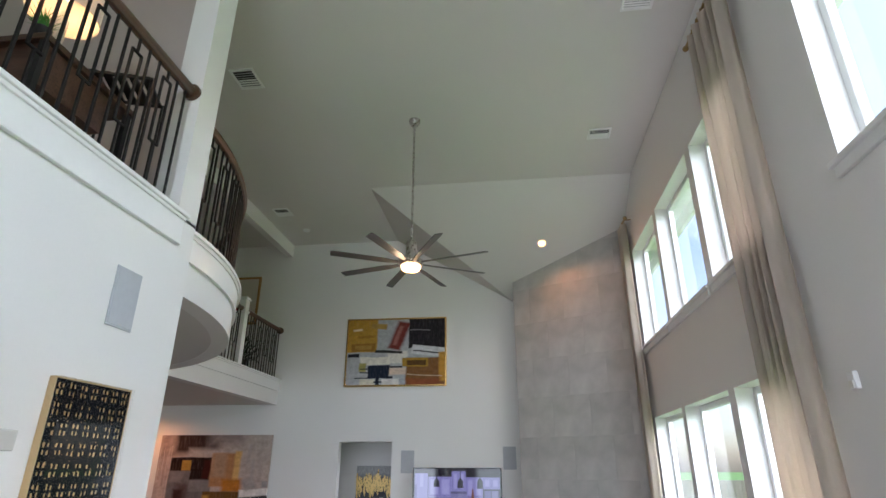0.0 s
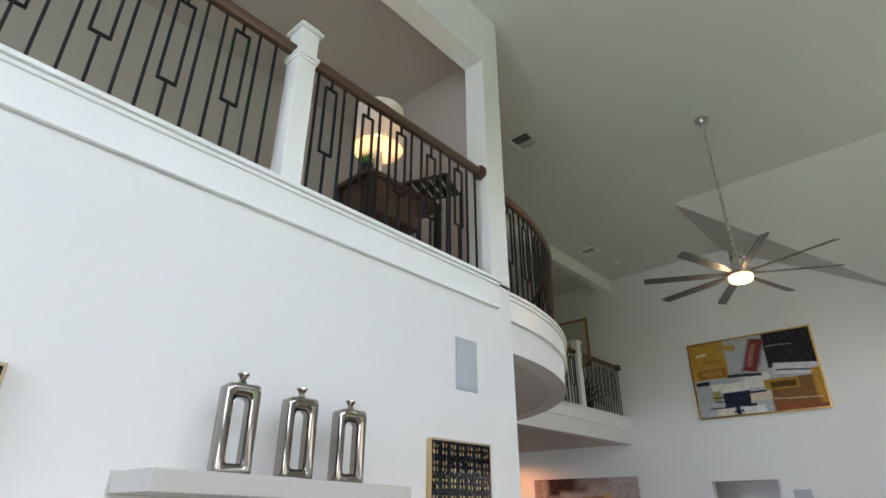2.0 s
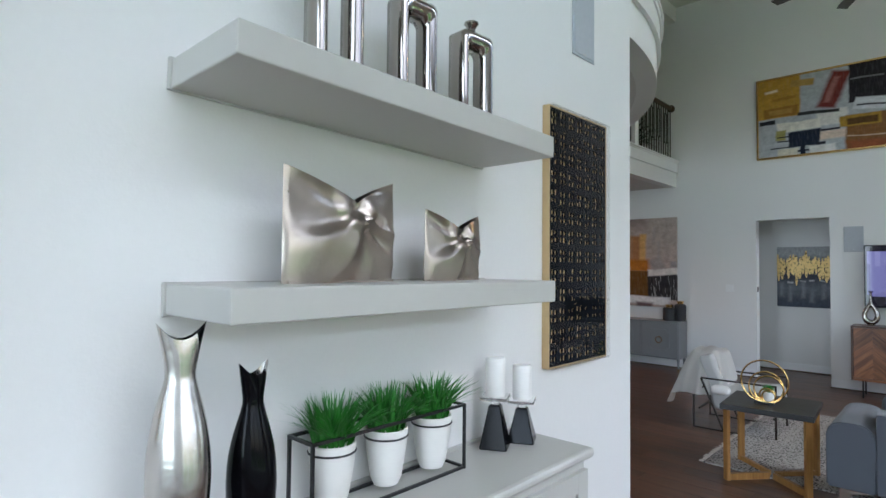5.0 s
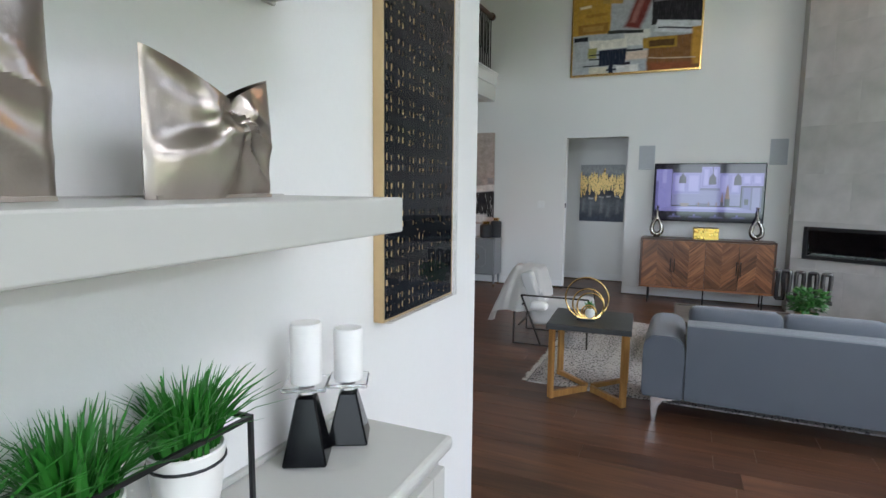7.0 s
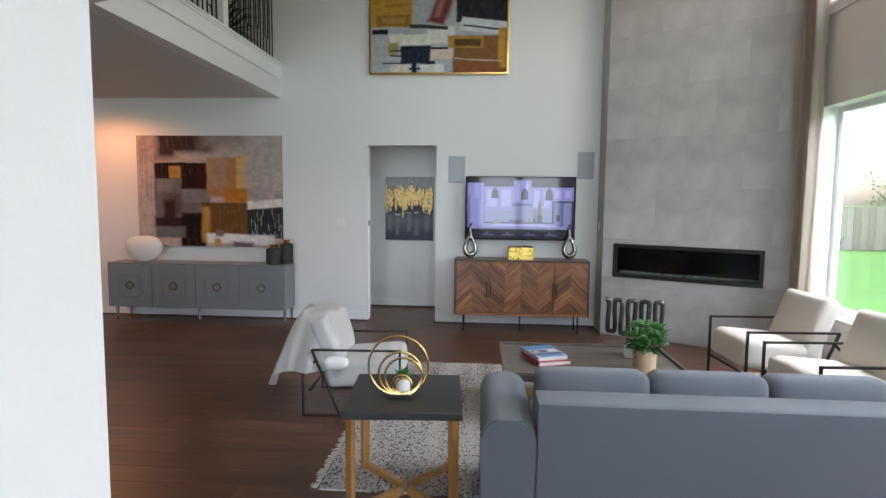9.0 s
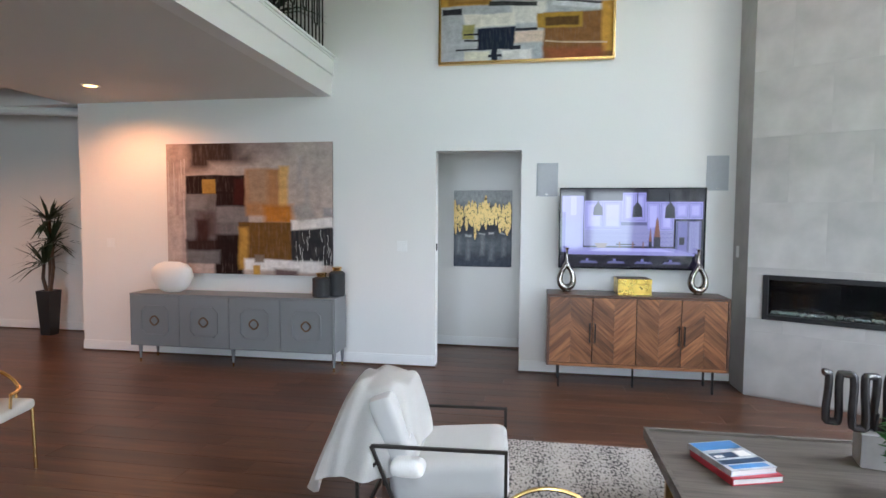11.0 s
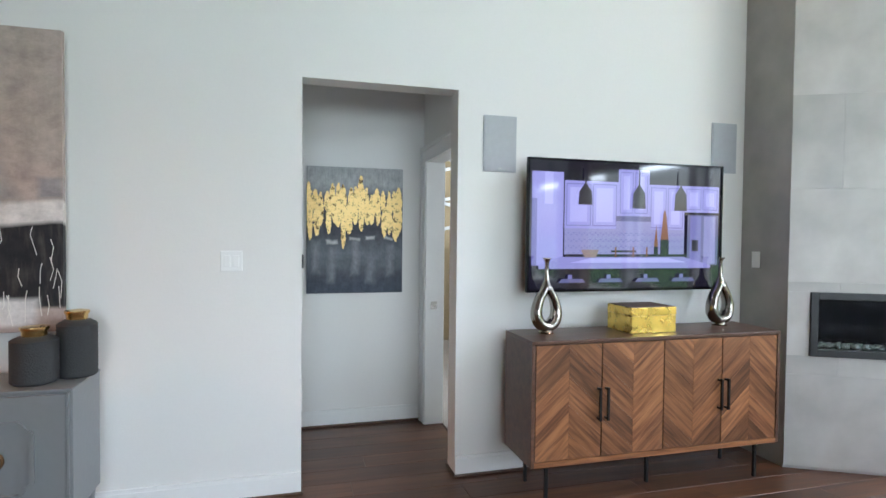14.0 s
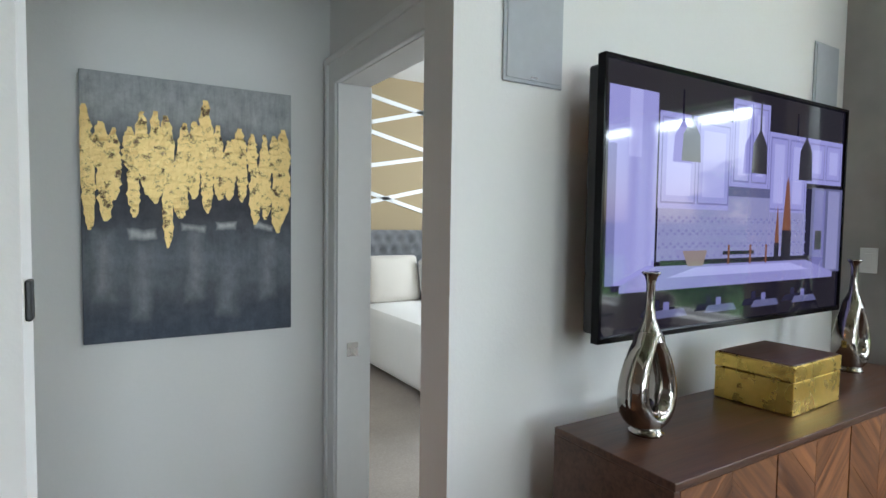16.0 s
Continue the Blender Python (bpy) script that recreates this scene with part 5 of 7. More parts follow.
tube(bm, [(0.22 * math.cos(a), 0.24 * math.sin(a), 0.56 + 0.13 * max(0, -math.cos(a + 0.6))) for a in [2 * math.pi * k / 32 for k in range(22)]], 0.011)
for k in (0, 5, 10, 15, 21):
    a = 2 * math.pi * k / 32
    rod(bm, (0.21 * math.cos(a), 0.21 * math.sin(a), 0.42), (0.22 * math.cos(a), 0.24 * math.sin(a), 0.56 + 0.13 * max(0, -math.cos(a + 0.6))), 0.009)
part("back_frame", bm, GOLD, gc, smooth=True)
bm = bmesh.new()
strip(bm, [(-0.2, 0.50), (0.2, 0.50), (0.2, 0.70), (-0.2, 0.70)], -0.235, -0.205)
part("back_pad", bm, CREAM, gc)

# tall plant in the entry
fp_ = thing("floor_plant", "spiky dracaena on two bare stems in a black tapered pot", "plant", pose(-8.58, 10.66, 0))
bm = bmesh.new()
spin(bm, [(0.10, 0), (0.105, 0.01), (0.15, 0.62), (0.15, 0.63), (0.13, 0.62)], 4, Matrix.Rotation(radians(45), 4, "Z"))
part("pot", bm, BLACK, fp_)
heads = [((0.05, 0.02), 1.30), ((-0.06, 0.0), 1.0), ((0.0, 0.05), 1.62)]
bm = bmesh.new()
for (x, y), z in heads:
    tube(bm, [(x * 0.4, y * 0.4, 0.60), (x * 1.4, y, 0.60 + (z - 0.6) * 0.5), (x, y, z)], [0.026, 0.022, 0.02], 8)
part("stems", bm, RAILWOOD, fp_, "bare brown stems", smooth=True)
bm = bmesh.new()
rnd = random.Random(5)
for (x, y), z in heads:
    for i in range(46):
        a, el = rnd.uniform(0, 6.283), rnd.uniform(-0.45, 1.3)
        ln = rnd.uniform(0.36, 0.55)
        d = Vector((math.cos(a) * math.cos(el), math.sin(a) * math.cos(el), math.sin(el)))
        side = Vector((-math.sin(a), math.cos(a), 0)) * 0.022
        o = Vector((x, y, z))
        q = [o, o + d * ln * 0.5, o + d * ln - Vector((0, 0, 0.09 * math.cos(el)))]
        v = [bm.verts.new(p) for p in (q[0] - side * .6, q[0] + side * .6, q[1] + side, q[1] - side, q[2])]
        bm.faces.new((v[0], v[1], v[2], v[3]))
        bm.faces.new((v[3], v[2], v[4]))
part("leaves", bm, DARKLEAF, fp_)


# ---- far wall: doorway picture, television, consoles ----
def switch_plate(m, gangs):
    w = 0.07 + 0.046 * (gangs - 1)
    s = thing("light_switch", "white %s light switch plate" % ("double rocker" if gangs == 2 else "single rocker"), "light switch", m, "light switches")
    boxpart("plate", TRIM, s, -w / 2, -0.006, -0.0575, w / 2, 0, 0.0575, 0.003)
    for i in range(gangs):
        cx = (i - (gangs - 1) / 2) * 0.046
        boxpart("rocker", TRIM, s, cx - 0.0165, -0.0095, -0.033, cx + 0.0165, -0.006, 0.033, 0.002)
    return s


switch_plate(pose(-3.297, YB - 0.001, 1.365), 2)
switch_plate(pose(-6.985, YB - 0.001, 1.355), 2)
switch_plate(pose(0.186, 9.84, 1.372, 0, 0, -90), 1)
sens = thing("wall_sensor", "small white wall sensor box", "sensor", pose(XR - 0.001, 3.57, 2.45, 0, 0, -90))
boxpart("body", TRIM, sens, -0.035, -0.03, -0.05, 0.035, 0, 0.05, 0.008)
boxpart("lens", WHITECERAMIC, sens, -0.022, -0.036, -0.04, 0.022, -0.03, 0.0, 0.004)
lock = thing("door_latch", "small black door stop plate on the doorway jamb", "latch", pose(-2.9145, YB + 0.05, 1.36))
boxpart("plate", BLACK, lock, 0, -0.02, -0.04, 0.012, 0.02, 0.04, 0.004)

# television
tv = thing("television", "large black flat television showing a white kitchen", "television")
X0, X1, Z0, Z1 = -1.572, -0.130, 1.172, 2.010
boxpart("housing", BLACK, tv, X0 + 0.02, 9.845, Z0 + 0.02, X1 - 0.02, 9.90, Z1 - 0.02, 0.01)
bm = bmesh.new()
for b in ((X0, Z0, X0 + 0.012, Z1), (X1 - 0.012, Z0, X1, Z1), (X0 + 0.012, Z0, X1 - 0.012, Z0 + 0.018), (X0 + 0.012, Z1 - 0.012, X1 - 0.012, Z1)):
    block(bm, b[0], 9.815, b[1], b[2], 9.845, b[3], 0.002)
part("bezel", bm, GLOSSBLACK, tv)
boxpart("wall_mount", BLACK, tv, -1.05, 9.90, 1.42, -0.65, 9.979, 1.75)
boxpart("screen", screen("screen_black", (0.012, 0.010, 0.02), SCREEN), tv, X0 + 0.012, 9.824, Z0 + 0.018, X1 - 0.012, 9.845, Z1 - 0.012)
LCD = {k: screen("screen_" + k, c, SCREEN) for k, c in dict(lilac=(0.36, 0.34, 0.74), pale=(0.48, 0.46, 0.88), shade=(0.20, 0.19, 0.46), tile=(0.30, 0.29, 0.55), steel=(0.13, 0.13, 0.28), dark=(0.02, 0.02, 0.035), copper=(0.22, 0.085, 0.055), bowl=(0.30, 0.22, 0.22), counter=(0.30, 0.28, 0.62)).items()}
sw, sh = X1 - X0, Z1 - Z0
layer = [0]


def lcd(kind, pts, name="picture_patch"):
    layer[0] += 1
    y = 9.8235 - 0.00008 * layer[0]
    bm = bmesh.new()
    bm.faces.new([bm.verts.new((X0 + sw * u, y, Z1 - sh * v)) for u, v in pts])
    return part(name, bm, LCD[kind], tv)


R = lambda u0, v0, u1, v1: [(u0, v0), (u1, v0), (u1, v1), (u0, v1)]
lcd("lilac", R(.02, .10, .17, .80))
lcd("pale", R(.08, .10, .12, .34))
lcd("shade", R(.02, .30, .045, .80))
for u0, u1, v0, v1 in ((.175, .44, .16, .52), (.44, .60, .06, .42), (.60, .79, .17, .53), (.79, .98, .17, .38)):
    lcd("lilac", R(u0, v0, u1, v1))
    mid = (u0 + u1) / 2
    for a, b in ((u0 + .008, mid - .004), (mid + .004, u1 - .008)):
        lcd("shade", R(a, v0 + .02, b, v1 - .02))
        lcd("lilac", R(a + .004, v0 + .027, b - .004, v1 - .027))
        lcd("pale", R(a + .018, v0 + .05, b - .018, v1 - .05))
lcd("steel", R(.43, .42, .61, .46))
lcd("tile", R(.175, .52, .79, .72))
lcd("tile", R(.43, .46, .61, .54))
for i in range(46):
    for j in range(7):
        u, v = .182 + i * .0131, .535 + j * .025 + (i % 2) * .0125
        if u < .78 and v < .71:
            lcd("shade", [(u, v), (u + .005, v + .006), (u, v + .012), (u - .005, v + .006)]) if (i + j) % 2 else None
lcd("steel", R(.80, .40, .97, .80))
lcd("shade", R(.815, .41, .875, .79))
lcd("tile", R(.89, .41, .955, .79))
lcd("dark", R(.825, .60, .86, .69))
lcd("dark", R(.175, .715, .80, .74))
lcd("counter", [(.05, .80), (.16, .735), (.78, .735), (.93, .80), (.93, .825), (.05, .825)])
lcd("pale", [(.20, .78), (.30, .745), (.70, .745), (.80, .78)])
for u, v1 in ((.27, .34), (.54, .36), (.76, .37)):
    lcd("dark", [(u - .003, .06), (u + .003, .06), (u + .004, .18), (u + .03, .24), (u + .034, v1), (u - .034, v1), (u - .03, .24), (u - .004, .18)])
lcd("copper", [(.672, .72), (.655, .62), (.668, .40), (.676, .36), (.684, .40), (.70, .62), (.69, .72)])
lcd("copper", [(.632, .72), (.622, .64), (.632, .48), (.642, .64), (.64, .72)])
lcd("dark", R(.655, .60, .70, .725))
lcd("dark", R(.621, .655, .643, .725))
lcd("bowl", [(.25, .68), (.34, .68), (.325, .74), (.27, .74)])
lcd("dark", R(.40, .685, .53, .70))
for u in (.42, .51, .58):
    lcd("copper", R(u, .66, u + .008, .74))
for i in range(4):
    u = .16 + .19 * i
    lcd("steel", [(u, .90), (u + .10, .90), (u + .115, .93), (u - .015, .93)])
    lcd("shade", R(u + .03, .87, u + .05, .90))

# chevron media console
con = thing("media_console", "walnut media console with chevron doors on thin black legs", "console")
CX0, CX1, CF, CB, CZ0, CZ1 = -1.690, 0.018, 9.470, 9.860, 0.228, 0.940
bm = bmesh.new()
block(bm, CX0, CF - 0.006, CZ1 - 0.022, CX1, CB, CZ1, 0.003)
part("top", bm, DARKWALNUT, con)
bm = bmesh.new()
block(bm, CX0, CF - 0.004, CZ0, CX0 + 0.022, CB, CZ1 - 0.022, 0.002)
part("side_panel", bm, DARKWALNUT, con)
bm = bmesh.new()
block(bm, CX1 - 0.022, CF - 0.004, CZ0, CX1, CB, CZ1 - 0.022, 0.002)
part("side_panel", bm, DARKWALNUT, con)
boxpart("bottom", WALNUT, con, CX0 + 0.022, CF - 0.004, CZ0, CX1 - 0.022, CB, CZ0 + 0.03)
boxpart("back", DARKWALNUT, con, CX0 + 0.022, CB - 0.012, CZ0 + 0.03, CX1 - 0.022, CB, CZ1 - 0.022)
inner0, inner1 = CX0 + 0.024, CX1 - 0.024
dw = (inner1 - inner0) / 4
for i in range(4):
    xa, xb = inner0 + i * dw + 0.003, inner0 + (i + 1) * dw - 0.003
    za, zb = CZ0 + 0.034, CZ1 - 0.026
    door = boxpart("door", DARKWALNUT, con, xa, CF + 0.004, za, xb, CF + 0.022, zb)
    mid = (xa + xb) / 2
    for half, (ha, hb) in enumerate(((xa, mid), (mid, xb))):
        rise = 1 if (half == 0) == (i in (0, 3)) else -1
        ang = radians(42) * rise
        s, c = math.sin(ang), math.cos(ang)
        pitch = 0.122
        for k in range(-8, 14):
            lo = za + k * pitch * 1.34
            base = lo if half == 0 else lo + (math.tan(ang) * (mid - xa))
            ref = xa if half == 0 else mid
            poly = [(ha + 0.0006, za), (hb - 0.0006, za), (hb - 0.0006, zb), (ha + 0.0006, zb)]
            t = math.tan(ang)
            if rise < 0 and half == 0:
                base = lo + 0.05
            poly = clip(poly, t, -1, t * ref - base - 0.0005)
            if len(poly) > 2:
                poly = clip(poly, -t, 1, -t * ref + base + pitch * 1.34 - 0.0008)
            if len(poly) < 3:
                continue
            cxm, czm = sum(p[0] for p in poly) / len(poly), sum(p[1] for p in poly) / len(poly)
            bm = bmesh.new()
            loc = [((p[0] - cxm) * c + (p[1] - czm) * s, -(p[0] - cxm) * s + (p[1] - czm) * c) for p in poly]
            strip(bm, loc, 0, 0.005)
            pl = part("plank", bm, WALNUT, door)
            pl.matrix_world = pose(cxm, CF - 0.001, czm, 0, -math.degrees(ang), 0)
    hx = xb - 0.022 if i % 2 == 0 else xa + 0.022
    bm = bmesh.new()
    bar(bm, (hx, CF - 0.032, 0.475), (hx, CF - 0.032, 0.665), 0.014, 0.012)
    for z in (0.485, 0.655):
        bar(bm, (hx, CF - 0.032, z), (hx, CF + 0.002, z), 0.012)
    part("handle", bm, IRON, door, "square black pull handle")
for lx, ly in ((CX0 + 0.12, CF + 0.05), (CX1 - 0.13, CF + 0.05), ((CX0 + CX1) / 2, CF + 0.15), (CX0 + 0.12, CB - 0.05), (CX1 - 0.13, CB - 0.05)):
    bm = bmesh.new()
    bar(bm, (lx, ly, 0), (lx, ly, CZ0), 0.018)
    part("leg", bm, IRON, con)
cord = thing("power_cord", "black cable hanging under the walnut console", "cable")
bm = bmesh.new()
tube(bm, [(-1.06 + 0.05 * i, 9.96, 0.235 - 0.05 * math.sin(math.pi * i / 7)) for i in range(8)], 0.005, 6)
part("cable", bm, BLACK, cord)


# ring vases and gold box on the console
def ring_vase(x, y, turn):
    v = thing("ring_vase", "tall polished silver teardrop vase with an open centre", "vase", pose(x, y, CZ1 + 0.001, 0, 0, turn), "silver teardrop vases")
    bm = bmesh.new()
    n, seg = 40, 14
    pts, rad = [], []
    for i in range(n):
        a = 2 * math.pi * i / n - math.pi / 2
        w = 0.066 * (1 - 0.28 * math.sin(a))
        pts.append((w * math.cos(a), 0, 0.15 + 0.108 * math.sin(a) + (0.02 if math.sin(a) > 0.9 else 0)))
        rad.append(0.030 - 0.006 * math.sin(a))
    tube(bm, pts, rad, seg, True)
    for q in bm.verts:
        q.co.y *= 1.45
    part("ring", bm, DARKCHROME, v, smooth=True)
    bm = bmesh.new()
    spin(bm, [(0.040, 0.262), (0.030, 0.29), (0.017, 0.32), (0.0125, 0.36), (0.012, 0.42), (0.017, 0.438), (0.026, 0.448), (0.025, 0.452), (0.012, 0.450)], 24)
    part("neck", bm, DARKCHROME, v, smooth=True)
    bm = bmesh.new()
    spin(bm, [(0.046, 0), (0.048, 0.006), (0.042, 0.012), (0.038, 0.03)], 28)
    part("foot", bm, DARKCHROME, v, smooth=True)


ring_vase(-1.495, 9.70, 6)
ring_vase(-0.21, 9.735, 4)
LEAFGOLD = material("gold_leaf_lacquer", (0.78, 0.55, 0.13), 0.28, metal=0.85, vary=0.22, grain=18, bump=0.25, bump_scale=45)
gb = thing("gold_box", "hammered gold lidded box on the walnut console", "box", pose(-0.845, 9.69, CZ1 + 0.001, 0, 0, 2))
boxpart("body", LEAFGOLD, gb, -0.16, -0.125, 0, 0.16, 0.125, 0.104, 0.003)
boxpart("lid", LEAFGOLD, gb, -0.162, -0.127, 0.106, 0.162, 0.127, 0.155, 0.004)
boxpart("lid_top", DARKWALNUT, gb, -0.156, -0.121, 0.153, 0.156, 0.121, 0.158, 0.002, "brown lacquered top")
for sx in (-0.157, 0.157):
    for z in (0.015, 0.05, 0.09, 0.118, 0.142):
        bm = bmesh.new()
        bmesh.ops.create_icosphere(bm, subdivisions=1, radius=0.003, matrix=Matrix.Translation((sx * 0.97, -0.1265, z)))
        part("stud", bm, BRASS, gb)

# picture in the hall: grey-blue canvas with gold leaf
hp = thing("canvas_picture", "grey blue canvas with a ragged band of gold leaf", "picture")
PX0, PX1, PZ0, PZ1 = -2.862, -2.112, 1.058, 2.045
HALLPAINT = painting_material("grey_blue_oil", (0.10, 0.108, 0.125), [
    (-.1, .80, 1.1, 1.1, (0.42, 0.43, 0.435), .07), (-.1, .45, 1.1, .72, (0.085, 0.085, 0.10), .08), (-.1, .20, 1.1, .40, (0.17, 0.185, 0.21), .08), (-.1, -.1, 1.1, .12, (0.085, 0.10, 0.13), .08),
    (.06, .18, .12, .40, (0.26, 0.27, 0.29), .03), (.22, .10, .28, .36, (0.23, 0.24, 0.26), .03), (.47, .16, .52, .42, (0.27, 0.28, 0.30), .03), (.62, .08, .70, .30, (0.22, 0.235, 0.26), .03), (.84, .15, .90, .38, (0.24, 0.25, 0.27), .03),
    (.20, .395, .31, .425, (0.52, 0.52, 0.52), .010, 5), (.44, .42, .54, .44, (0.45, 0.45, 0.45), .008, -6), (.60, .425, .70, .45, (0.55, 0.55, 0.55), .009), (.80, .43, .90, .45, (0.48, 0.48, 0.48), .008, -12)], 0.02, 0.42)
boxpart("canvas", HALLPAINT, hp, PX0, 11.05, PZ0, PX1, 11.084, PZ1, 0.003)
rnd = random.Random(8)
bm = bmesh.new()
for i in range(34):
    u = (i % 17 + 0.5 + rnd.uniform(-.3, .3)) / 17
    top = (.83 if i < 17 else .76) + rnd.uniform(-.05, .05) + (.10 if i == 9 else 0)
    low = (.60 if i < 17 else .50) + rnd.uniform(-.06, .06) - (.14 if i == 23 else 0) - (.07 if i in (17, 32) else 0)
    w = rnd.uniform(.028, .044)
    n, left, right = 20, [], []
    for j in range(n + 1):
        s = j / n
        v = low + (top - low) * s
        k = w * math.sin(math.pi * (0.04 + 0.90 * s ** 0.8)) ** 0.8 * rnd.uniform(0.78, 1.12)
        yy = 11.0492 - 0.005 * math.sin(math.pi * s) - 0.0025 * rnd.random() - 0.00006 * i
        uu = u + rnd.uniform(-.004, .004)
        left.append(bm.verts.new((PX0 + (PX1 - PX0) * min(1, max(0, uu - k)), yy, PZ0 + (PZ1 - PZ0) * v)))
        right.append(bm.verts.new((PX0 + (PX1 - PX0) * min(1, max(0, uu + k)), yy - 0.001, PZ0 + (PZ1 - PZ0) * v)))
    for j in range(n):
        bm.faces.new((left[j], right[j], right[j + 1], left[j + 1]))
FLAKE = material("gold_leaf_flakes", (0.86, 0.60, 0.22), 0.36, metal=0.3, vary=0.2, grain=26, bump=1.0, bump_scale=70)
nt = FLAKE.node_tree
fl, fr = nt.nodes.new("ShaderNodeTexNoise"), nt.nodes.new("ShaderNodeValToRGB")
fl.inputs["Scale"].default_value, fl.inputs["Detail"].default_value, fl.inputs["Roughness"].default_value = 26, 8, 0.75
fr.color_ramp.elements[0].position, fr.color_ramp.elements[0].color = 0.39, (0.10, 0.05, 0.02, 1)
fr.color_ramp.elements[1].position, fr.color_ramp.elements[1].color = 0.47, (0.92, 0.66, 0.26, 1)
nt.links.new([n for n in nt.nodes if n.type == "TEX_COORD"][0].outputs["Object"], fl.inputs["Vector"])
nt.links.new(fl.outputs["Fac"], fr.inputs[0])
nt.links.new(fr.outputs[0], nt.nodes["Principled BSDF"].inputs["Base Color"])
part("gold_leaf", bm, FLAKE, hp, "ragged band of crumpled gold leaf")

# big abstract canvas over the sideboard
ab = thing("canvas_picture", "large abstract canvas in brown, ochre, white and black", "picture")
AP = painting_material("abstract_brown_oil", (0.46, 0.37, 0.33), [
    (.125, .80, .54, 1.1, (0.045, 0.024, 0.020), .04), (.45, .90, .80, 1.1, (0.30, 0.24, 0.22), .06), (.0, .74, .12, 1.1, (0.33, 0.25, 0.23), .05), (.28, .77, .78, .85, (0.46, 0.39, 0.35), .03),
    (.745, .55, 1.1, 1.1, (0.45, 0.38, 0.335), .05), (.12, .08, .50, .61, (0.15, 0.138, 0.138), .006), (.20, .28, .31, .48, (0.10, 0.07, 0.065), .03), (.14, .50, .24, .60, (0.22, 0.205, 0.205), .02), (.12, .61, .49, .76, (0.018, 0.007, 0.006), .006), (.31, .49, .49, .63, (0.018, 0.007, 0.006), .006),
    (.42, .53, .49, .73, (0.05, 0.009, 0.007), .01), (.225, .615, .305, .725, (0.42, 0.24, 0.05), .004), (.31, .40, .50, .52, (0.20, 0.185, 0.185), .010), (.18, .23, .26, .42, (0.05, 0.02, 0.018), .015),
    (.12, .17, .46, .26, (0.03, 0.014, 0.012), .014), (.30, -.1, .47, .30, (0.016, 0.007, 0.006), .012), (.12, .08, .33, .18, (0.15, 0.142, 0.142), .012), (.49, .45, .72, .80, (0.40, 0.20, 0.085), .012),
    (.50, .55, .62, .80, (0.38, 0.25, 0.16), .02), (.69, .48, .745, .82, (0.62, 0.38, 0.14), .01), (.60, .39, .77, .53, (0.46, 0.17, 0.022), .02), (.445, .11, .775, .40, (0.15, 0.07, 0.016), .006),
    (.445, .04, .50, .36, (0.45, 0.25, 0.05), .012), (.76, .08, 1.1, .37, (0.03, 0.03, 0.033), .006), (.76, .355, 1.1, .43, (0.72, 0.68, 0.65), .008, 4), (.79, .42, .89, .54, (0.34, 0.31, 0.29), .018, 20),
    (.95, .44, 1.0, .51, (0.34, 0.31, 0.31), .008), (.48, .03, .94, .115, (0.74, 0.72, 0.71), .010, -2), (.66, -.1, .80, .045, (0.12, 0.08, 0.08), .015), (.54, .09, .60, .15, (0.20, 0.15, 0.12), .008),
    (.53, -.1, .575, .07, (0.50, 0.28, 0.05), .005), (.80, .70, .825, .90, (0.40, 0.35, 0.33), .012), (.84, .53, .865, .74, (0.38, 0.34, 0.32), .012), (.02, .52, .035, .80, (0.36, 0.27, 0.25), .006),
    (.06, .45, .075, .85, (0.36, 0.27, 0.25), .006), (.095, .10, .11, .70, (0.40, 0.32, 0.30), .006)], 0.008, 0.26, 0.5)
boxpart("canvas", AP, ab, -6.168, 9.915, 1.01, -4.098, 9.95, 2.54, 0.003)
boxpart("stretcher", BLONDE, ab, -6.12, 9.95, 1.05, -4.15, 9.979, 2.50)
bm = bmesh.new()
rnd = random.Random(4)
for i in range(26):
    u, v = rnd.uniform(.78, .99), rnd.uniform(.10, .36)
    x, z = -6.168 + 2.07 * u, 1.01 + 1.53 * v
    tube(bm, [(x, 9.9145, z), (x + rnd.uniform(-.01, .02), 9.9143, z - rnd.uniform(.03, .07)), (x + rnd.uniform(-.02, .02), 9.9145, z - rnd.uniform(.09, .16))], 0.0018, 5)
tagged(part("scribbles", bm, WHITECERAMIC, ab), "thin white scratched lines", kind="stuff")
bm = bmesh.new()
for i in range(18):
    u = rnd.uniform(.01, .12)
    x, z = -6.168 + 2.07 * u, 1.01 + 1.53 * rnd.uniform(.55, .9)
    tube(bm, [(x, 9.9145, z), (x, 9.9145, z - rnd.uniform(.15, .5))], 0.002, 5)
tagged(part("drips", bm, GREYWALL, ab), "thin brown paint drips", kind="stuff")

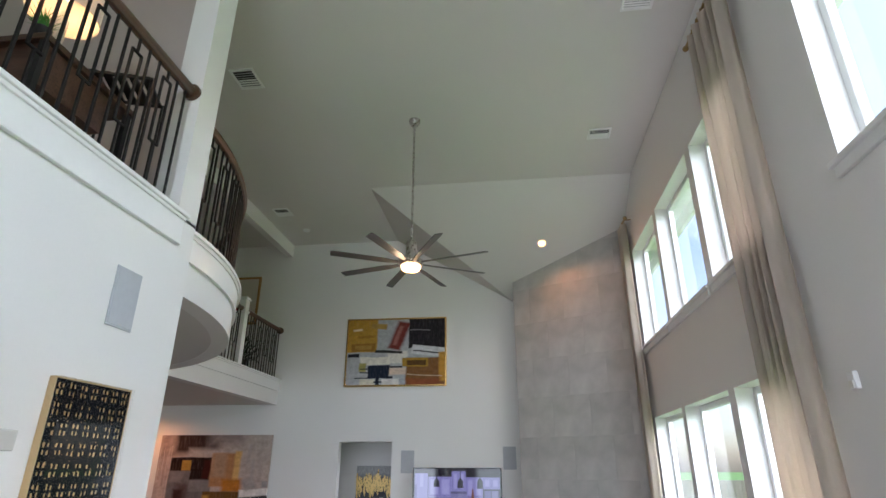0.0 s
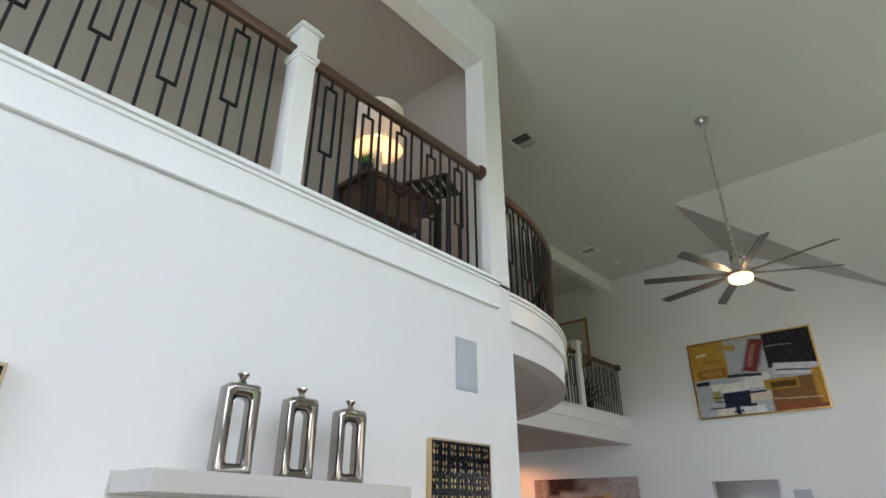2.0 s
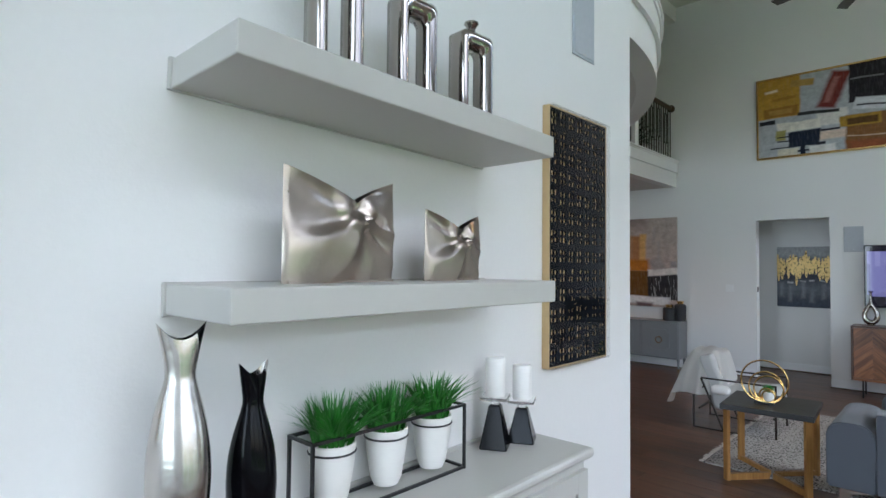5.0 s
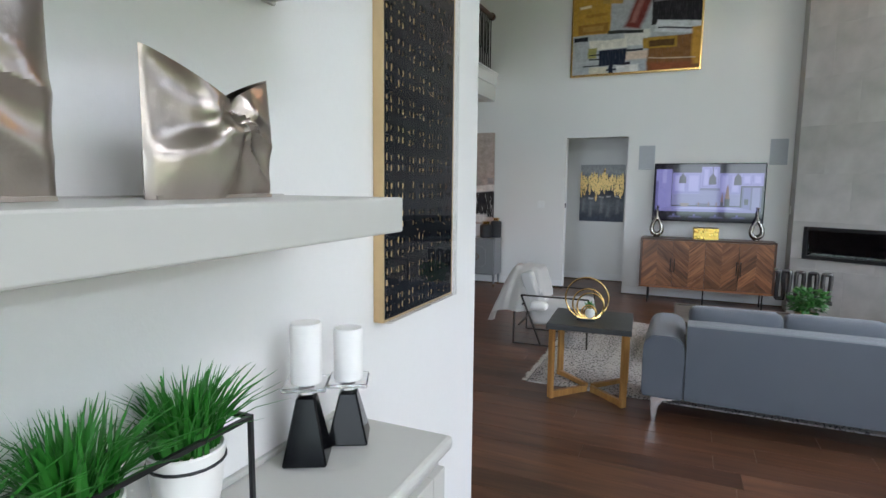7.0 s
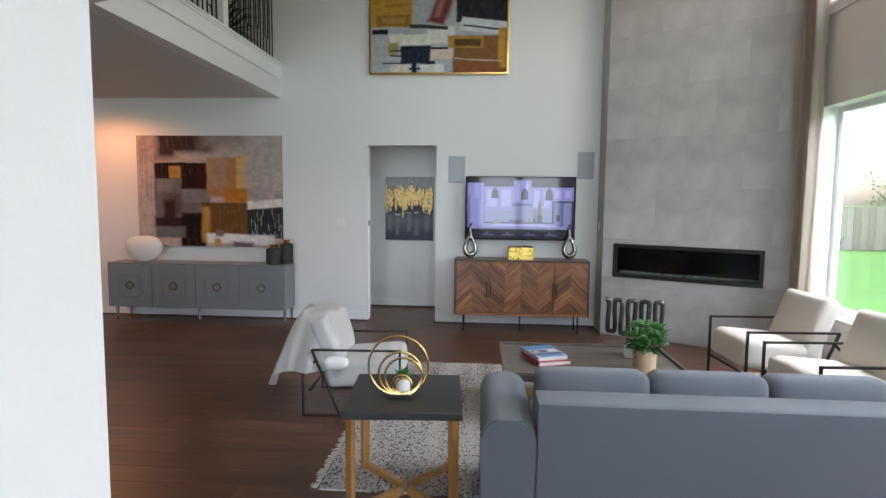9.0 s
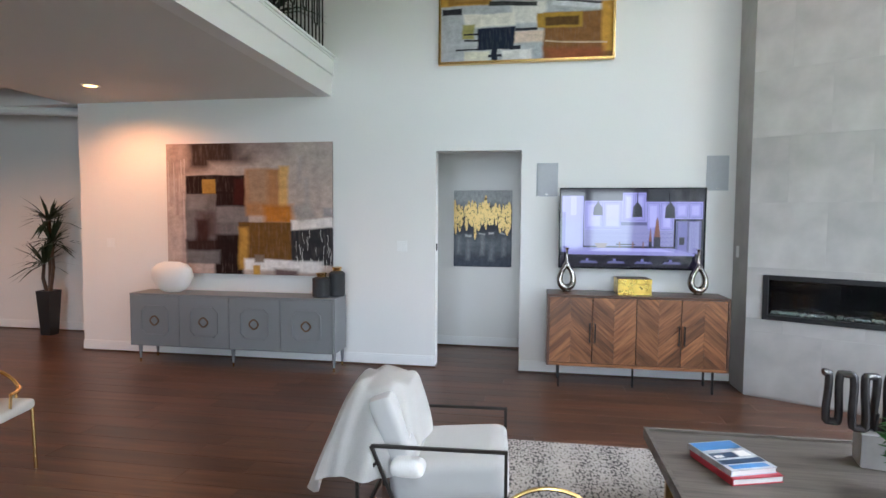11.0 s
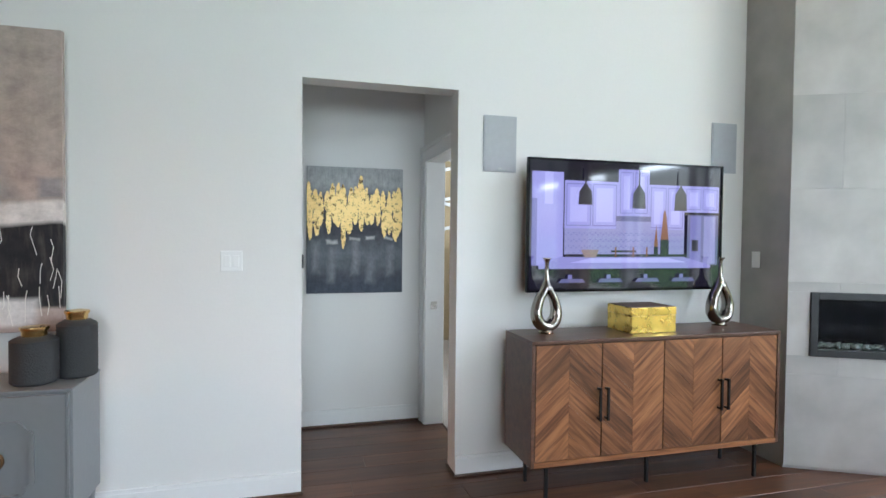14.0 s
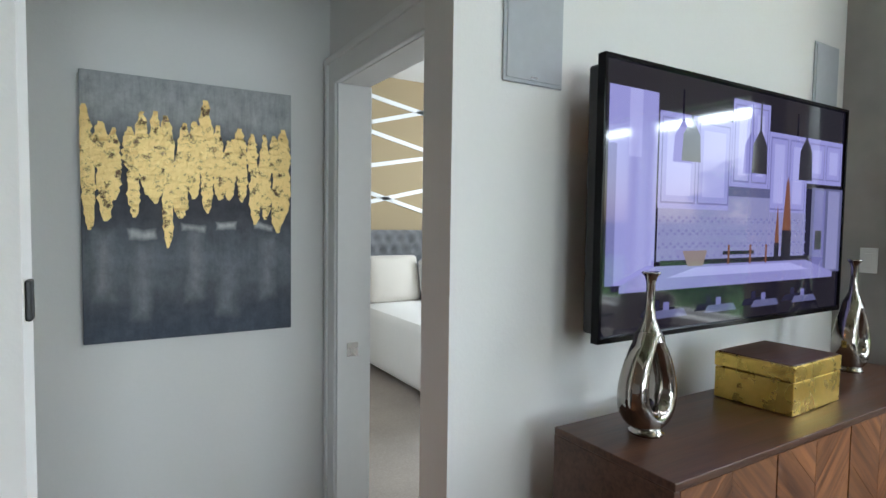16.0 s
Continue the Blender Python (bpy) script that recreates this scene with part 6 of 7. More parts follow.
# grey sideboard
ANTIQUE = material("dark_antique_brass", (0.16, 0.095, 0.05), 0.4, metal=0.8, vary=0.2)
sb = thing("sideboard", "grey lacquered sideboard with moulded doors and brass ring pulls", "sideboard")
SX0, SX1, SF, SB_, SZ0, SZ1 = -6.40, -3.94, 9.545, 9.925, 0.20, 0.805
boxpart("body", GREYPAINT, sb, SX0, SF + 0.012, SZ0, SX1, SB_, SZ1 - 0.012, 0.003)
boxpart("top", GREYPAINT, sb, SX0 - 0.004, SF, SZ1 - 0.014, SX1 + 0.004, SB_, SZ1, 0.004)
sdw = (SX1 - SX0 - 0.03) / 4
for i in range(4):
    xa = SX0 + 0.015 + i * sdw + 0.006
    xb = xa + sdw - 0.012
    door = boxpart("door", GREYPAINT, sb, xa, SF - 0.006, SZ0 + 0.015, xb, SF + 0.012, SZ1 - 0.024, 0.004)
    cx, cz, hw, hh, q = (xa + xb) / 2, (SZ0 + SZ1) / 2 - 0.004, 0.165, 0.165, 0.05
    pts = [(-hw + q, -hh), (hw - q, -hh), (hw - q * 0.6, -hh + q * 0.6), (hw, -hh + q), (hw, hh - q), (hw - q * 0.6, hh - q * 0.6), (hw - q, hh), (-hw + q, hh), (-hw + q * 0.6, hh - q * 0.6), (-hw, hh - q), (-hw, -hh + q), (-hw + q * 0.6, -hh + q * 0.6)]
    bm = bmesh.new()
    for j in range(12):
        p, r = pts[j], pts[(j + 1) % 12]
        bar(bm, (cx + p[0], SF - 0.009, cz + p[1]), (cx + r[0], SF - 0.009, cz + r[1]), 0.016, 0.018, (0, 1, 0))
    part("moulding", bm, GREYPAINT, door)
    bm = bmesh.new()
    ring = []
    for j in range(48):
        a = 2 * math.pi * j / 48
        rr = 0.044 + 0.008 * abs(math.cos(2 * a)) ** 0.6
        ring.append((cx + rr * math.cos(a), SF - 0.014, cz + rr * math.sin(a)))
    tube(bm, ring, 0.008, 8, True)
    part("ring_pull", bm, ANTIQUE, door, "antique brass quatrefoil ring", smooth=True)
for i in range(5):
    xx = SX0 + 0.015 + i * sdw
    bm = bmesh.new()
    block(bm, xx - 0.004, SF - 0.010, SZ0 + 0.004, xx + 0.004, SF + 0.01, SZ1 - 0.016, 0.001)
    part("stile", bm, GREYPAINT, sb)
for lx, ly in ((SX0 + 0.09, SF + 0.05), (SX0 + 1.25, SF + 0.05), (SX1 - 0.02, SF + 0.04), (SX0 + 0.10, SB_ - 0.05), (SX1 - 0.03, SB_ - 0.05)):
    bm = bmesh.new()
    rod(bm, (lx, ly, 0.045), (lx, ly, SZ0 + 0.002), 0.012, 0.024, 14)
    leg = part("leg", bm, GREYPAINT, sb, smooth=True)
    bm = bmesh.new()
    rod(bm, (lx, ly, 0), (lx, ly, 0.045), 0.009, 0.012, 14)
    part("ferrule", bm, GOLD, leg, "brass foot ferrule", smooth=True)
wv = thing("round_vase", "matte white flattened round vase on the grey sideboard", "vase", pose(-5.985, 9.73, SZ1 + 0.001))
bm = bmesh.new()
spin(bm, [(0.09, 0), (0.15, 0.02), (0.225, 0.09), (0.265, 0.19), (0.245, 0.27), (0.185, 0.325), (0.11, 0.345), (0.105, 0.35), (0.095, 0.345), (0.09, 0.33)], 40, squash=0.42)
part("body", bm, WHITECERAMIC, wv, smooth=True)
CHARCOAL = material("charcoal_clay", (0.035, 0.036, 0.038), 0.75, vary=0.2, grain=70, bump=0.6, bump_scale=120)
for x, y, k in ((-4.145, 9.70, 1.0), (-4.00, 9.80, 1.27)):
    jr = thing("lidded_jar", "ribbed charcoal jar with a gold neck", "jar", pose(x, y, SZ1 + 0.001), "charcoal jars")
    bm = bmesh.new()
    w = 0.098 if k < 1.1 else 0.088
    h = 0.22 * k
    prof = [(w * 0.9, 0)]
    for j in range(24):
        prof.append((w * (1.0 + (0.012 if j % 2 else -0.012)), 0.008 + h * j / 26))
    prof += [(w * 0.92, h * 0.95), (w * 0.66, h), (w * 0.5, h * 1.01)]
    spin(bm, prof, 36)
    part("body", bm, CHARCOAL, jr, smooth=True)
    bm = bmesh.new()
    spin(bm, [(w * 0.52, h), (w * 0.54, h + 0.025), (w * 0.62, h + 0.035), (w * 0.62, h + 0.045), (w * 0.3, h + 0.05)], 28)
    part("neck", bm, GOLD, jr, "polished gold neck", smooth=True)

# framed abstract high on the end wall
pf = thing("framed_picture", "abstract painting in ochre, grey, black and blue with a gold frame", "picture")
FX0_, FX1_, FZ0_, FZ1_ = -2.885, -1.036, 3.345, 4.578
bm = bmesh.new()
t = 0.028
for b in ((FX0_, FZ0_, FX0_ + t, FZ1_), (FX1_ - t, FZ0_, FX1_, FZ1_), (FX0_ + t, FZ0_, FX1_ - t, FZ0_ + t), (FX0_ + t, FZ1_ - t, FX1_ - t, FZ1_)):
    block(bm, b[0], 9.915, b[1], b[2], 9.979, b[3], 0.004)
part("frame", bm, GOLD, pf, "slim polished gold frame")
HP = painting_material("abstract_ochre_oil", (0.42, 0.43, 0.45), [
    (-.1, .50, .305, 1.1, (0.46, 0.26, 0.04), .008), (.04, .51, .29, .63, (0.30, 0.15, 0.03), .008), (.08, .54, .25, .60, (0.42, 0.24, 0.06), .008), (.05, .83, .14, .86, (0.70, 0.60, 0.42), .008, 8),
    (.10, .72, .28, .76, (0.34, 0.18, 0.03), .012), (.24, .86, .40, .94, (0.42, 0.26, 0.07), .008, -8), (.47, .53, .60, .97, (0.18, 0.035, 0.027), .018, -14), (.50, .60, .54, .90, (0.34, 0.14, 0.12), .012, -14),
    (.63, .55, 1.1, 1.1, (0.022, 0.018, 0.022), .006), (.66, .43, 1.05, .57, (0.62, 0.63, 0.66), .008, -10), (.68, .48, .95, .50, (0.05, 0.05, 0.06), .004, -10), (.64, .82, .85, .84, (0.16, 0.15, 0.16), .004),
    (.42, .32, .62, .51, (0.68, 0.65, 0.60), .012), (.29, .48, .57, .52, (0.03, 0.03, 0.03), .006, -5), (.01, .42, .13, .475, (0.02, 0.02, 0.025), .005), (.14, .30, .44, .42, (0.72, 0.68, 0.60), .008),
    (.13, .20, .20, .33, (0.33, 0.30, 0.10), .008), (.40, .15, .62, .25, (0.66, 0.52, 0.42), .012), (.22, .10, .44, .29, (0.012, 0.018, 0.035), .006), (.14, .235, .23, .25, (0.02, 0.02, 0.025), .003),
    (.14, .18, .23, .195, (0.02, 0.02, 0.025), .003), (.09, .10, .23, .115, (0.02, 0.02, 0.025), .003), (.44, .25, .57, .275, (0.02, 0.02, 0.03), .004), (.42, .095, .48, .13, (0.02, 0.02, 0.03), .004),
    (.14, -.1, .30, .09, (0.66, 0.62, 0.50), .008), (.37, -.1, .54, .09, (0.70, 0.68, 0.66), .008), (.31, -.1, .345, .11, (0.012, 0.015, 0.03), .004), (.29, .03, .37, .055, (0.012, 0.015, 0.03), .004),
    (.56, -.1, .63, .13, (0.40, 0.42, 0.45), .012), (.61, -.1, 1.1, .40, (0.21, 0.095, 0.028), .010), (.57, .27, .83, .40, (0.38, 0.22, 0.03), .007), (.62, .29, .81, .365, (0.10, 0.05, 0.015), .007),
    (.94, .05, 1.1, .48, (0.50, 0.26, 0.04), .010), (.62, -.1, .95, .09, (0.26, 0.08, 0.03), .025), (.62, .13, .97, .145, (0.50, 0.36, 0.26), .003, -6)], 0.010, 0.14, 0.45)
boxpart("canvas", HP, pf, FX0_ + t, 9.935, FZ0_ + t, FX1_ - t, 9.972, FZ1_ - t)

# linear fireplace
fire = thing("fireplace", "long black linear gas fireplace with a bed of glass chips", "fireplace", FM)
bm = bmesh.new()
t = 0.045
for b in ((FX0, FZ0, FX0 + t, FZ1), (FX1 - t, FZ0, FX1, FZ1), (FX0 + t, FZ0, FX1 - t, FZ0 + t), (FX0 + t, FZ1 - t, FX1 - t, FZ1)):
    block(bm, b[0], -0.012, b[1], b[2], 0.03, b[3], 0.003)
part("surround", bm, BLACK, fire)
bm = bmesh.new()
for b in ((FX0 + 0.01, 0.22, FZ0, FX1 - 0.01, 0.24, FZ1), (FX0 + 0.01, 0.03, FZ0 + 0.001, FX1 - 0.01, 0.22, FZ0 + 0.045), (FX0 + 0.01, 0.03, FZ1 - 0.03, FX1 - 0.01, 0.22, FZ1 - 0.001), (FX0 + 0.005, 0.03, FZ0, FX0 + 0.03, 0.22, FZ1), (FX1 - 0.03, 0.03, FZ0, FX1 - 0.005, 0.22, FZ1)):
    block(bm, *b)
part("firebox", bm, GLOSSBLACK, fire)
bm = bmesh.new()
rnd = random.Random(2)
for i in range(420):
    s = rnd.uniform(0.006, 0.016)
    made = bmesh.ops.create_icosphere(bm, subdivisions=1, radius=s)["verts"]
    bmesh.ops.transform(bm, verts=made, matrix=pose(rnd.uniform(FX0 + 0.06, FX1 - 0.06), rnd.uniform(0.07, 0.20), FZ0 + 0.047 + s * 0.6, rnd.uniform(0, 90), rnd.uniform(0, 90)))
tagged(part("glass_chips", bm, material("pale_glass_chips", (0.20, 0.235, 0.215), 0.15, vary=0.4, grain=40), fire, "pale green glass chips"), kind="stuff")
g = boxpart("glass_front", PANE, fire, FX0 + t, 0.014, FZ0 + t, FX1 - t, 0.018, FZ1 - t)
g.visible_shadow = False


# ---- high up: fan, vents, lamps, curtains ----
fan = thing("ceiling_fan", "brushed nickel ceiling fan with eight blades and a light", "ceiling fan", pose(-0.99, 6.06, 0, 0, 0, 28))
bm = bmesh.new()
spin(bm, [(0.075, TOP), (0.075, TOP - 0.03), (0.05, TOP - 0.075), (0.02, TOP - 0.085)], 28)
part("canopy", bm, STEEL, fan, smooth=True)
bm = bmesh.new()
rod(bm, (0, 0, 4.42), (0, 0, TOP - 0.07), 0.014, seg=14)
part("downrod", bm, STEEL, fan, smooth=True)
bm = bmesh.new()
spin(bm, [(0.03, 4.47), (0.055, 4.46), (0.062, 4.44), (0.062, 4.30), (0.085, 4.24), (0.15, 4.215), (0.155, 4.19), (0.13, 4.17), (0.11, 4.16)], 32)
part("motor", bm, STEEL, fan, smooth=True)
bm = bmesh.new()
spin(bm, [(0.115, 4.16), (0.115, 4.135), (0.10, 4.11), (0.06, 4.095), (0.02, 4.091)], 32)
part("light_bowl", bm, glow("warm_fan_light", (1.0, 0.62, 0.28), 2.2), fan, "glowing warm light bowl", smooth=True)
for i in range(8):
    bm = bmesh.new()
    pts = [(0.20, -0.025), (0.30, -0.042), (0.92, -0.046), (0.935, 0.038), (0.87, 0.046), (0.30, 0.040), (0.20, 0.022)]
    low = [bm.verts.new((x, y, -0.004)) for x, y in pts]
    top = [bm.verts.new((x, y, 0.004)) for x, y in pts]
    bm.faces.new(low[::-1])
    bm.faces.new(top)
    for j in range(7):
        bm.faces.new((low[j], low[(j + 1) % 7], top[(j + 1) % 7], top[j]))
    block(bm, 0.12, -0.02, -0.006, 0.24, 0.02, 0.008)
    bmesh.ops.transform(bm, verts=bm.verts[:], matrix=pose(0, 0, 4.19, 0, 0, 45 * i) @ pose(0, 0, 0, 14, 0, 0))
    part("blade", bm, FANGREY, fan)
bulb(-0.99, 6.06, 4.0, 5, (1.0, 0.72, 0.42), 0.08)


def vent(x, y, w, d, z=None):
    v = thing("ceiling_vent", "white slatted ceiling air vent", "vent", pose(x, y, (z or TOP) - 0.001), "ceiling vents")
    bm = bmesh.new()
    for b in ((-w, -d, -w + 0.025, d), (w - 0.025, -d, w, d), (-w + 0.025, -d, w - 0.025, -d + 0.025), (-w + 0.025, d - 0.025, w - 0.025, d)):
        block(bm, b[0], b[1], -0.014, b[2], b[3], 0, 0.002)
    part("frame", bm, TRIM, v)
    boxpart("duct", BLACK, v, -w + 0.025, -d + 0.025, -0.003, w - 0.025, d - 0.025, 0)
    n = 8
    for i in range(n):
        bm = bmesh.new()
        y0 = -d + 0.035 + (2 * d - 0.07) * i / (n - 1)
        block(bm, -w + 0.025, -0.009, -0.0015, w - 0.025, 0.009, 0.0015, m=pose(0, y0, -0.008, 35 if i < n / 2 else -35))
        part("slat", bm, TRIM, v)


vent(-2.765, 5.02, 0.14, 0.17)
vent(-3.74, 8.46, 0.14, 0.15)
vent(1.40, 6.63, 0.15, 0.12)
vent(1.46, 4.36, 0.15, 0.14)
vent(-2.62, 10.86, 0.15, 0.07, 2.75)
det = thing("smoke_detector", "round white smoke detector on the ceiling", "smoke detector", pose(-3.6, 9.25, TOP - 0.001))
bm = bmesh.new()
spin(bm, [(0.06, 0), (0.06, -0.02), (0.045, -0.032), (0.02, -0.034)], 24)
part("case", bm, TRIM, det, smooth=True)


def can_light(m, watts, label):
    c = thing("recessed_light", label, "recessed light", m, "recessed lights")
    bm = bmesh.new()
    spin(bm, [(0.062, 0), (0.09, -0.001), (0.092, -0.006), (0.066, -0.010), (0.062, -0.004)], 32)
    part("trim_ring", bm, TRIM, c, smooth=True)
    bm = bmesh.new()
    spin(bm, [(0.064, -0.001), (0.058, -0.007), (0.02, -0.009)], 24)
    part("lens", bm, glow("warm_can_light", (1.0, 0.46, 0.14), 3.0), c, "glowing warm lens", smooth=True)
    lamp = new("can_lamp", bpy.data.lights.new("can_lamp", "SPOT"))
    lamp.data.energy, lamp.data.color, lamp.data.spot_size, lamp.data.spot_blend, lamp.data.shadow_soft_size = watts, (1.0, 0.42, 0.17), radians(165), 0.6, 0.05
    lamp.matrix_world = m @ pose(0, 0, -0.06)
    return c


can_light(pose(-6.475, 9.15, LOW - 0.001), 19, "glowing warm recessed ceiling light (the entry one is added fill)")
# unseen extra light, added to warm and brighten the entry walls
can_light(pose(-8.75, 8.2, LOW - 0.001), 26, "glowing warm recessed ceiling light (the entry one is added fill)")
sx, sy = 0.70, 8.85
can_light(pose(sx, sy, TOP - S * (sy - KY) - 0.001, math.degrees(math.atan(-S)), 0, 0), 11, "glowing warm recessed light in the sloped ceiling")


def curtain(y0, y1, z1, label):
    c = thing("curtain", label, "curtain", group="tall curtains")
    bm = bmesh.new()
    n, m = 90, 14
    rows = []
    for j in range(m + 1):
        s = j / m
        row = []
        for i in range(n + 1):
            u = i / n
            mid = (y0 + y1) / 2
            y = mid + (u - 0.5) * (y1 - y0) * (1.0 - 0.10 * math.sin(math.pi * s))
            x = XR - 0.10 + 0.045 * math.sin(2 * math.pi * 5.5 * u + 0.5 * math.sin(3 * s)) + 0.014 * math.sin(2 * math.pi * 12.3 * u + 2 * s)
            row.append(bm.verts.new((x, y, 0.01 + (z1 - 0.01) * s)))
        rows.append(row)
    for a, b in zip(rows, rows[1:]):
        for i in range(n):
            bm.faces.new((a[i], a[i + 1], b[i + 1], b[i]))
    bmesh.ops.solidify(bm, geom=bm.faces[:], thickness=0.004)
    part("cloth", bm, CURTAIN, c, smooth=True)
    bm = bmesh.new()
    rod(bm, (XR - 0.10, y0 - 0.12, z1 + 0.035), (XR - 0.10, y1 + 0.10, z1 + 0.035), 0.014, seg=12)
    for y in (y0 - 0.12, y1 + 0.10):
        bmesh.ops.create_icosphere(bm, subdivisions=2, radius=0.03, matrix=Matrix.Translation((XR - 0.10, y, z1 + 0.035)))
    for y in (y0 - 0.05, y1 + 0.04):
        rod(bm, (XR - 0.10, y, z1 + 0.035), (XR, y, z1 + 0.035), 0.01, seg=8)
    part("rod", bm, BRASS, c, "bronze curtain rod with ball ends", smooth=True)
    for i in range(7):
        bm = bmesh.new()
        y = y0 + 0.03 + (y1 - y0 - 0.06) * i / 6
        tube(bm, [(XR - 0.10 + 0.022 * math.cos(a), y, z1 + 0.025 + 0.022 * math.sin(a)) for a in [2 * math.pi * k / 14 for k in range(14)]], 0.003, 6, True)
        part("ring", bm, BRASS, c)


curtain(3.78, 4.58, 5.74, "tall beige curtain hanging in folds beside the windows")
curtain(8.22, 8.52, 5.52, "tall beige curtain gathered in the corner")

# upper room: lamp on a console, slatted rack
ut = thing("console_table", "dark wood console table behind the railing", "console table", pose(-2.52, 2.50, UP))
boxpart("tabletop", DARKWALNUT, ut, -0.20, -0.24, 0.72, 0.20, 0.52, 0.76, 0.003)
boxpart("apron", DARKWALNUT, ut, -0.17, -0.20, 0.46, 0.17, 0.30, 0.72)
for x in (-0.17, 0.17):
    for y in (-0.21, 0.48):
        bm = bmesh.new()
        bar(bm, (x, y, 0), (x, y, 0.72), 0.035)
        part("leg", bm, BLACK, ut)
tl = thing("table_lamp", "lit table lamp with a white drum shade and ribbed base", "lamp", pose(-2.47, 2.44, UP + 0.761))
bm = bmesh.new()
spin(bm, [(0.06, 0), (0.06, 0.02)] + [(0.038 + (0.004 if j % 2 else 0), 0.03 + 0.016 * j) for j in range(16)] + [(0.015, 0.29), (0.012, 0.34)], 24)
part("base", bm, WHITECERAMIC, tl, smooth=True)
bm = bmesh.new()
n = 36
for r in (0.195, 0.19):
    lo = [bm.verts.new((r * math.cos(2 * math.pi * i / n), r * math.sin(2 * math.pi * i / n), 0.30)) for i in range(n)]
    hi = [bm.verts.new((r * 0.96 * math.cos(2 * math.pi * i / n), r * 0.96 * math.sin(2 * math.pi * i / n), 0.66)) for i in range(n)]
    for i in range(n):
        bm.faces.new((lo[i], lo[(i + 1) % n], hi[(i + 1) % n], hi[i]))
SHADE = bpy.data.materials.new("white_lampshade")
SHADE.use_nodes = True
nd = SHADE.node_tree.nodes
tr, df, ms = nd.new("ShaderNodeBsdfTranslucent"), nd.new("ShaderNodeBsdfDiffuse"), nd.new("ShaderNodeMixShader")
tr.inputs[0].default_value, df.inputs[0].default_value = (0.9, 0.80, 0.66, 1), (0.88, 0.86, 0.82, 1)
ms.inputs[0].default_value = 0.25
SHADE.node_tree.links.new(df.outputs[0], ms.inputs[1])
SHADE.node_tree.links.new(tr.outputs[0], ms.inputs[2])
SHADE.node_tree.links.new(ms.outputs[0], nd["Material Output"].inputs[0])
part("shade", bm, SHADE, tl, "white fabric drum shade", smooth=True)
bm = bmesh.new()
bmesh.ops.create_icosphere(bm, subdivisions=2, radius=0.03, matrix=Matrix.Translation((0, 0, 0.46)))
part("light_bulb", bm, glow("warm_bulb", (1.0, 0.6, 0.28), 7), tl, "glowing warm bulb", smooth=True)
bulb(-2.47, 2.44, UP + 0.761 + 0.40, 0.9, (1.0, 0.55, 0.24), 0.03)
gp = thing("grass_plant", "green grass in a small dark pot on the console", "plant", pose(-2.42, 2.31, UP + 0.761))
bm = bmesh.new()
spin(bm, [(0.04, 0), (0.05, 0.07), (0.045, 0.07)], 20)
part("pot", bm, BLACK, gp, smooth=True)
bm = bmesh.new()
blades(bm, 120, 0.04, 0.12, random.Random(9), 0.8)
for v in bm.verts:
    v.co.z += 0.065
part("grass", bm, GRASSLEAF, gp)
sr = thing("slatted_table", "black slatted metal side table behind the railing", "side table", pose(-2.26, 2.80, UP, 0, 0, 20))
for i in range(5):
    boxpart("slat", BLACK, sr, -0.17 + i * 0.075, -0.13, 0.80, -0.12 + i * 0.075, 0.17, 0.815)
bm = bmesh.new()
for y in (-0.125, 0.165):
    bar(bm, (-0.18, y, 0.80), (0.20, y, 0.80), 0.016)
part("rim", bm, BLACK, sr)
for x in (-0.17, 0.19):
    for y in (-0.12, 0.16):
        bm = bmesh.new()
        bar(bm, (x, y, 0), (x, y, 0.80), 0.014)
        part("leg", bm, BLACK, sr)

# gallery: picture, plant and red vase
gpic = thing("framed_picture", "picture with an orange timber frame on the gallery wall", "picture")
bm = bmesh.new()
for b in ((-5.42, 4.55, -5.38, 5.50), (-4.75, 4.55, -4.71, 5.50), (-5.38, 4.55, -4.75, 4.59), (-5.38, 5.46, -4.75, 5.50)):
    block(bm, b[0], 9.945, b[1], b[2], 9.979, b[3])
part("frame", bm, OAKLEG, gpic)
boxpart("sheet", CREAM, gpic, -5.38, 9.96, 4.59, -4.75, 9.975, 5.46)
boxpart("print", REDC, gpic, -5.15, 9.958, 4.75, -4.98, 9.961, 5.05)
gl = thing("potted_plant", "dark strappy plant in a black pot on the gallery", "plant", pose(-4.62, 9.30, UP))
bm = bmesh.new()
spin(bm, [(0.13, 0), (0.18, 0.30), (0.17, 0.30)], 20)
part("pot", bm, BLACK, gl, smooth=True)
bm = bmesh.new()
rnd = random.Random(15)
for i in range(70):
    a, el, ln = rnd.uniform(0, 6.283), rnd.uniform(0.1, 1.4), rnd.uniform(0.4, 0.75)
    d = Vector((math.cos(a) * math.cos(el), math.sin(a) * math.cos(el), math.sin(el)))
    side = Vector((-math.sin(a), math.cos(a), 0)) * 0.02
    o = Vector((0, 0, 0.29))
    q = [o, o + d * ln * 0.55, o + d * ln - Vector((0, 0, 0.18))]
    v = [bm.verts.new(p) for p in (q[0] - side * .5, q[0] + side * .5, q[1] + side, q[1] - side, q[2])]
    bm.faces.new((v[0], v[1], v[2], v[3]))
    bm.faces.new((v[3], v[2], v[4]))
part("leaves", bm, DARKLEAF, gl)
pl = thing("pedestal", "white square pedestal on the gallery", "pedestal", pose(-4.75, 8.95, UP))
boxpart("shaft", TRIM, pl, -0.13, -0.13, 0.05, 0.13, 0.13, 1.05, 0.004)
boxpart("cap", TRIM, pl, -0.16, -0.16, 1.05, 0.16, 0.16, 1.10, 0.004)
boxpart("foot", TRIM, pl, -0.16, -0.16, 0, 0.16, 0.16, 0.05, 0.004)
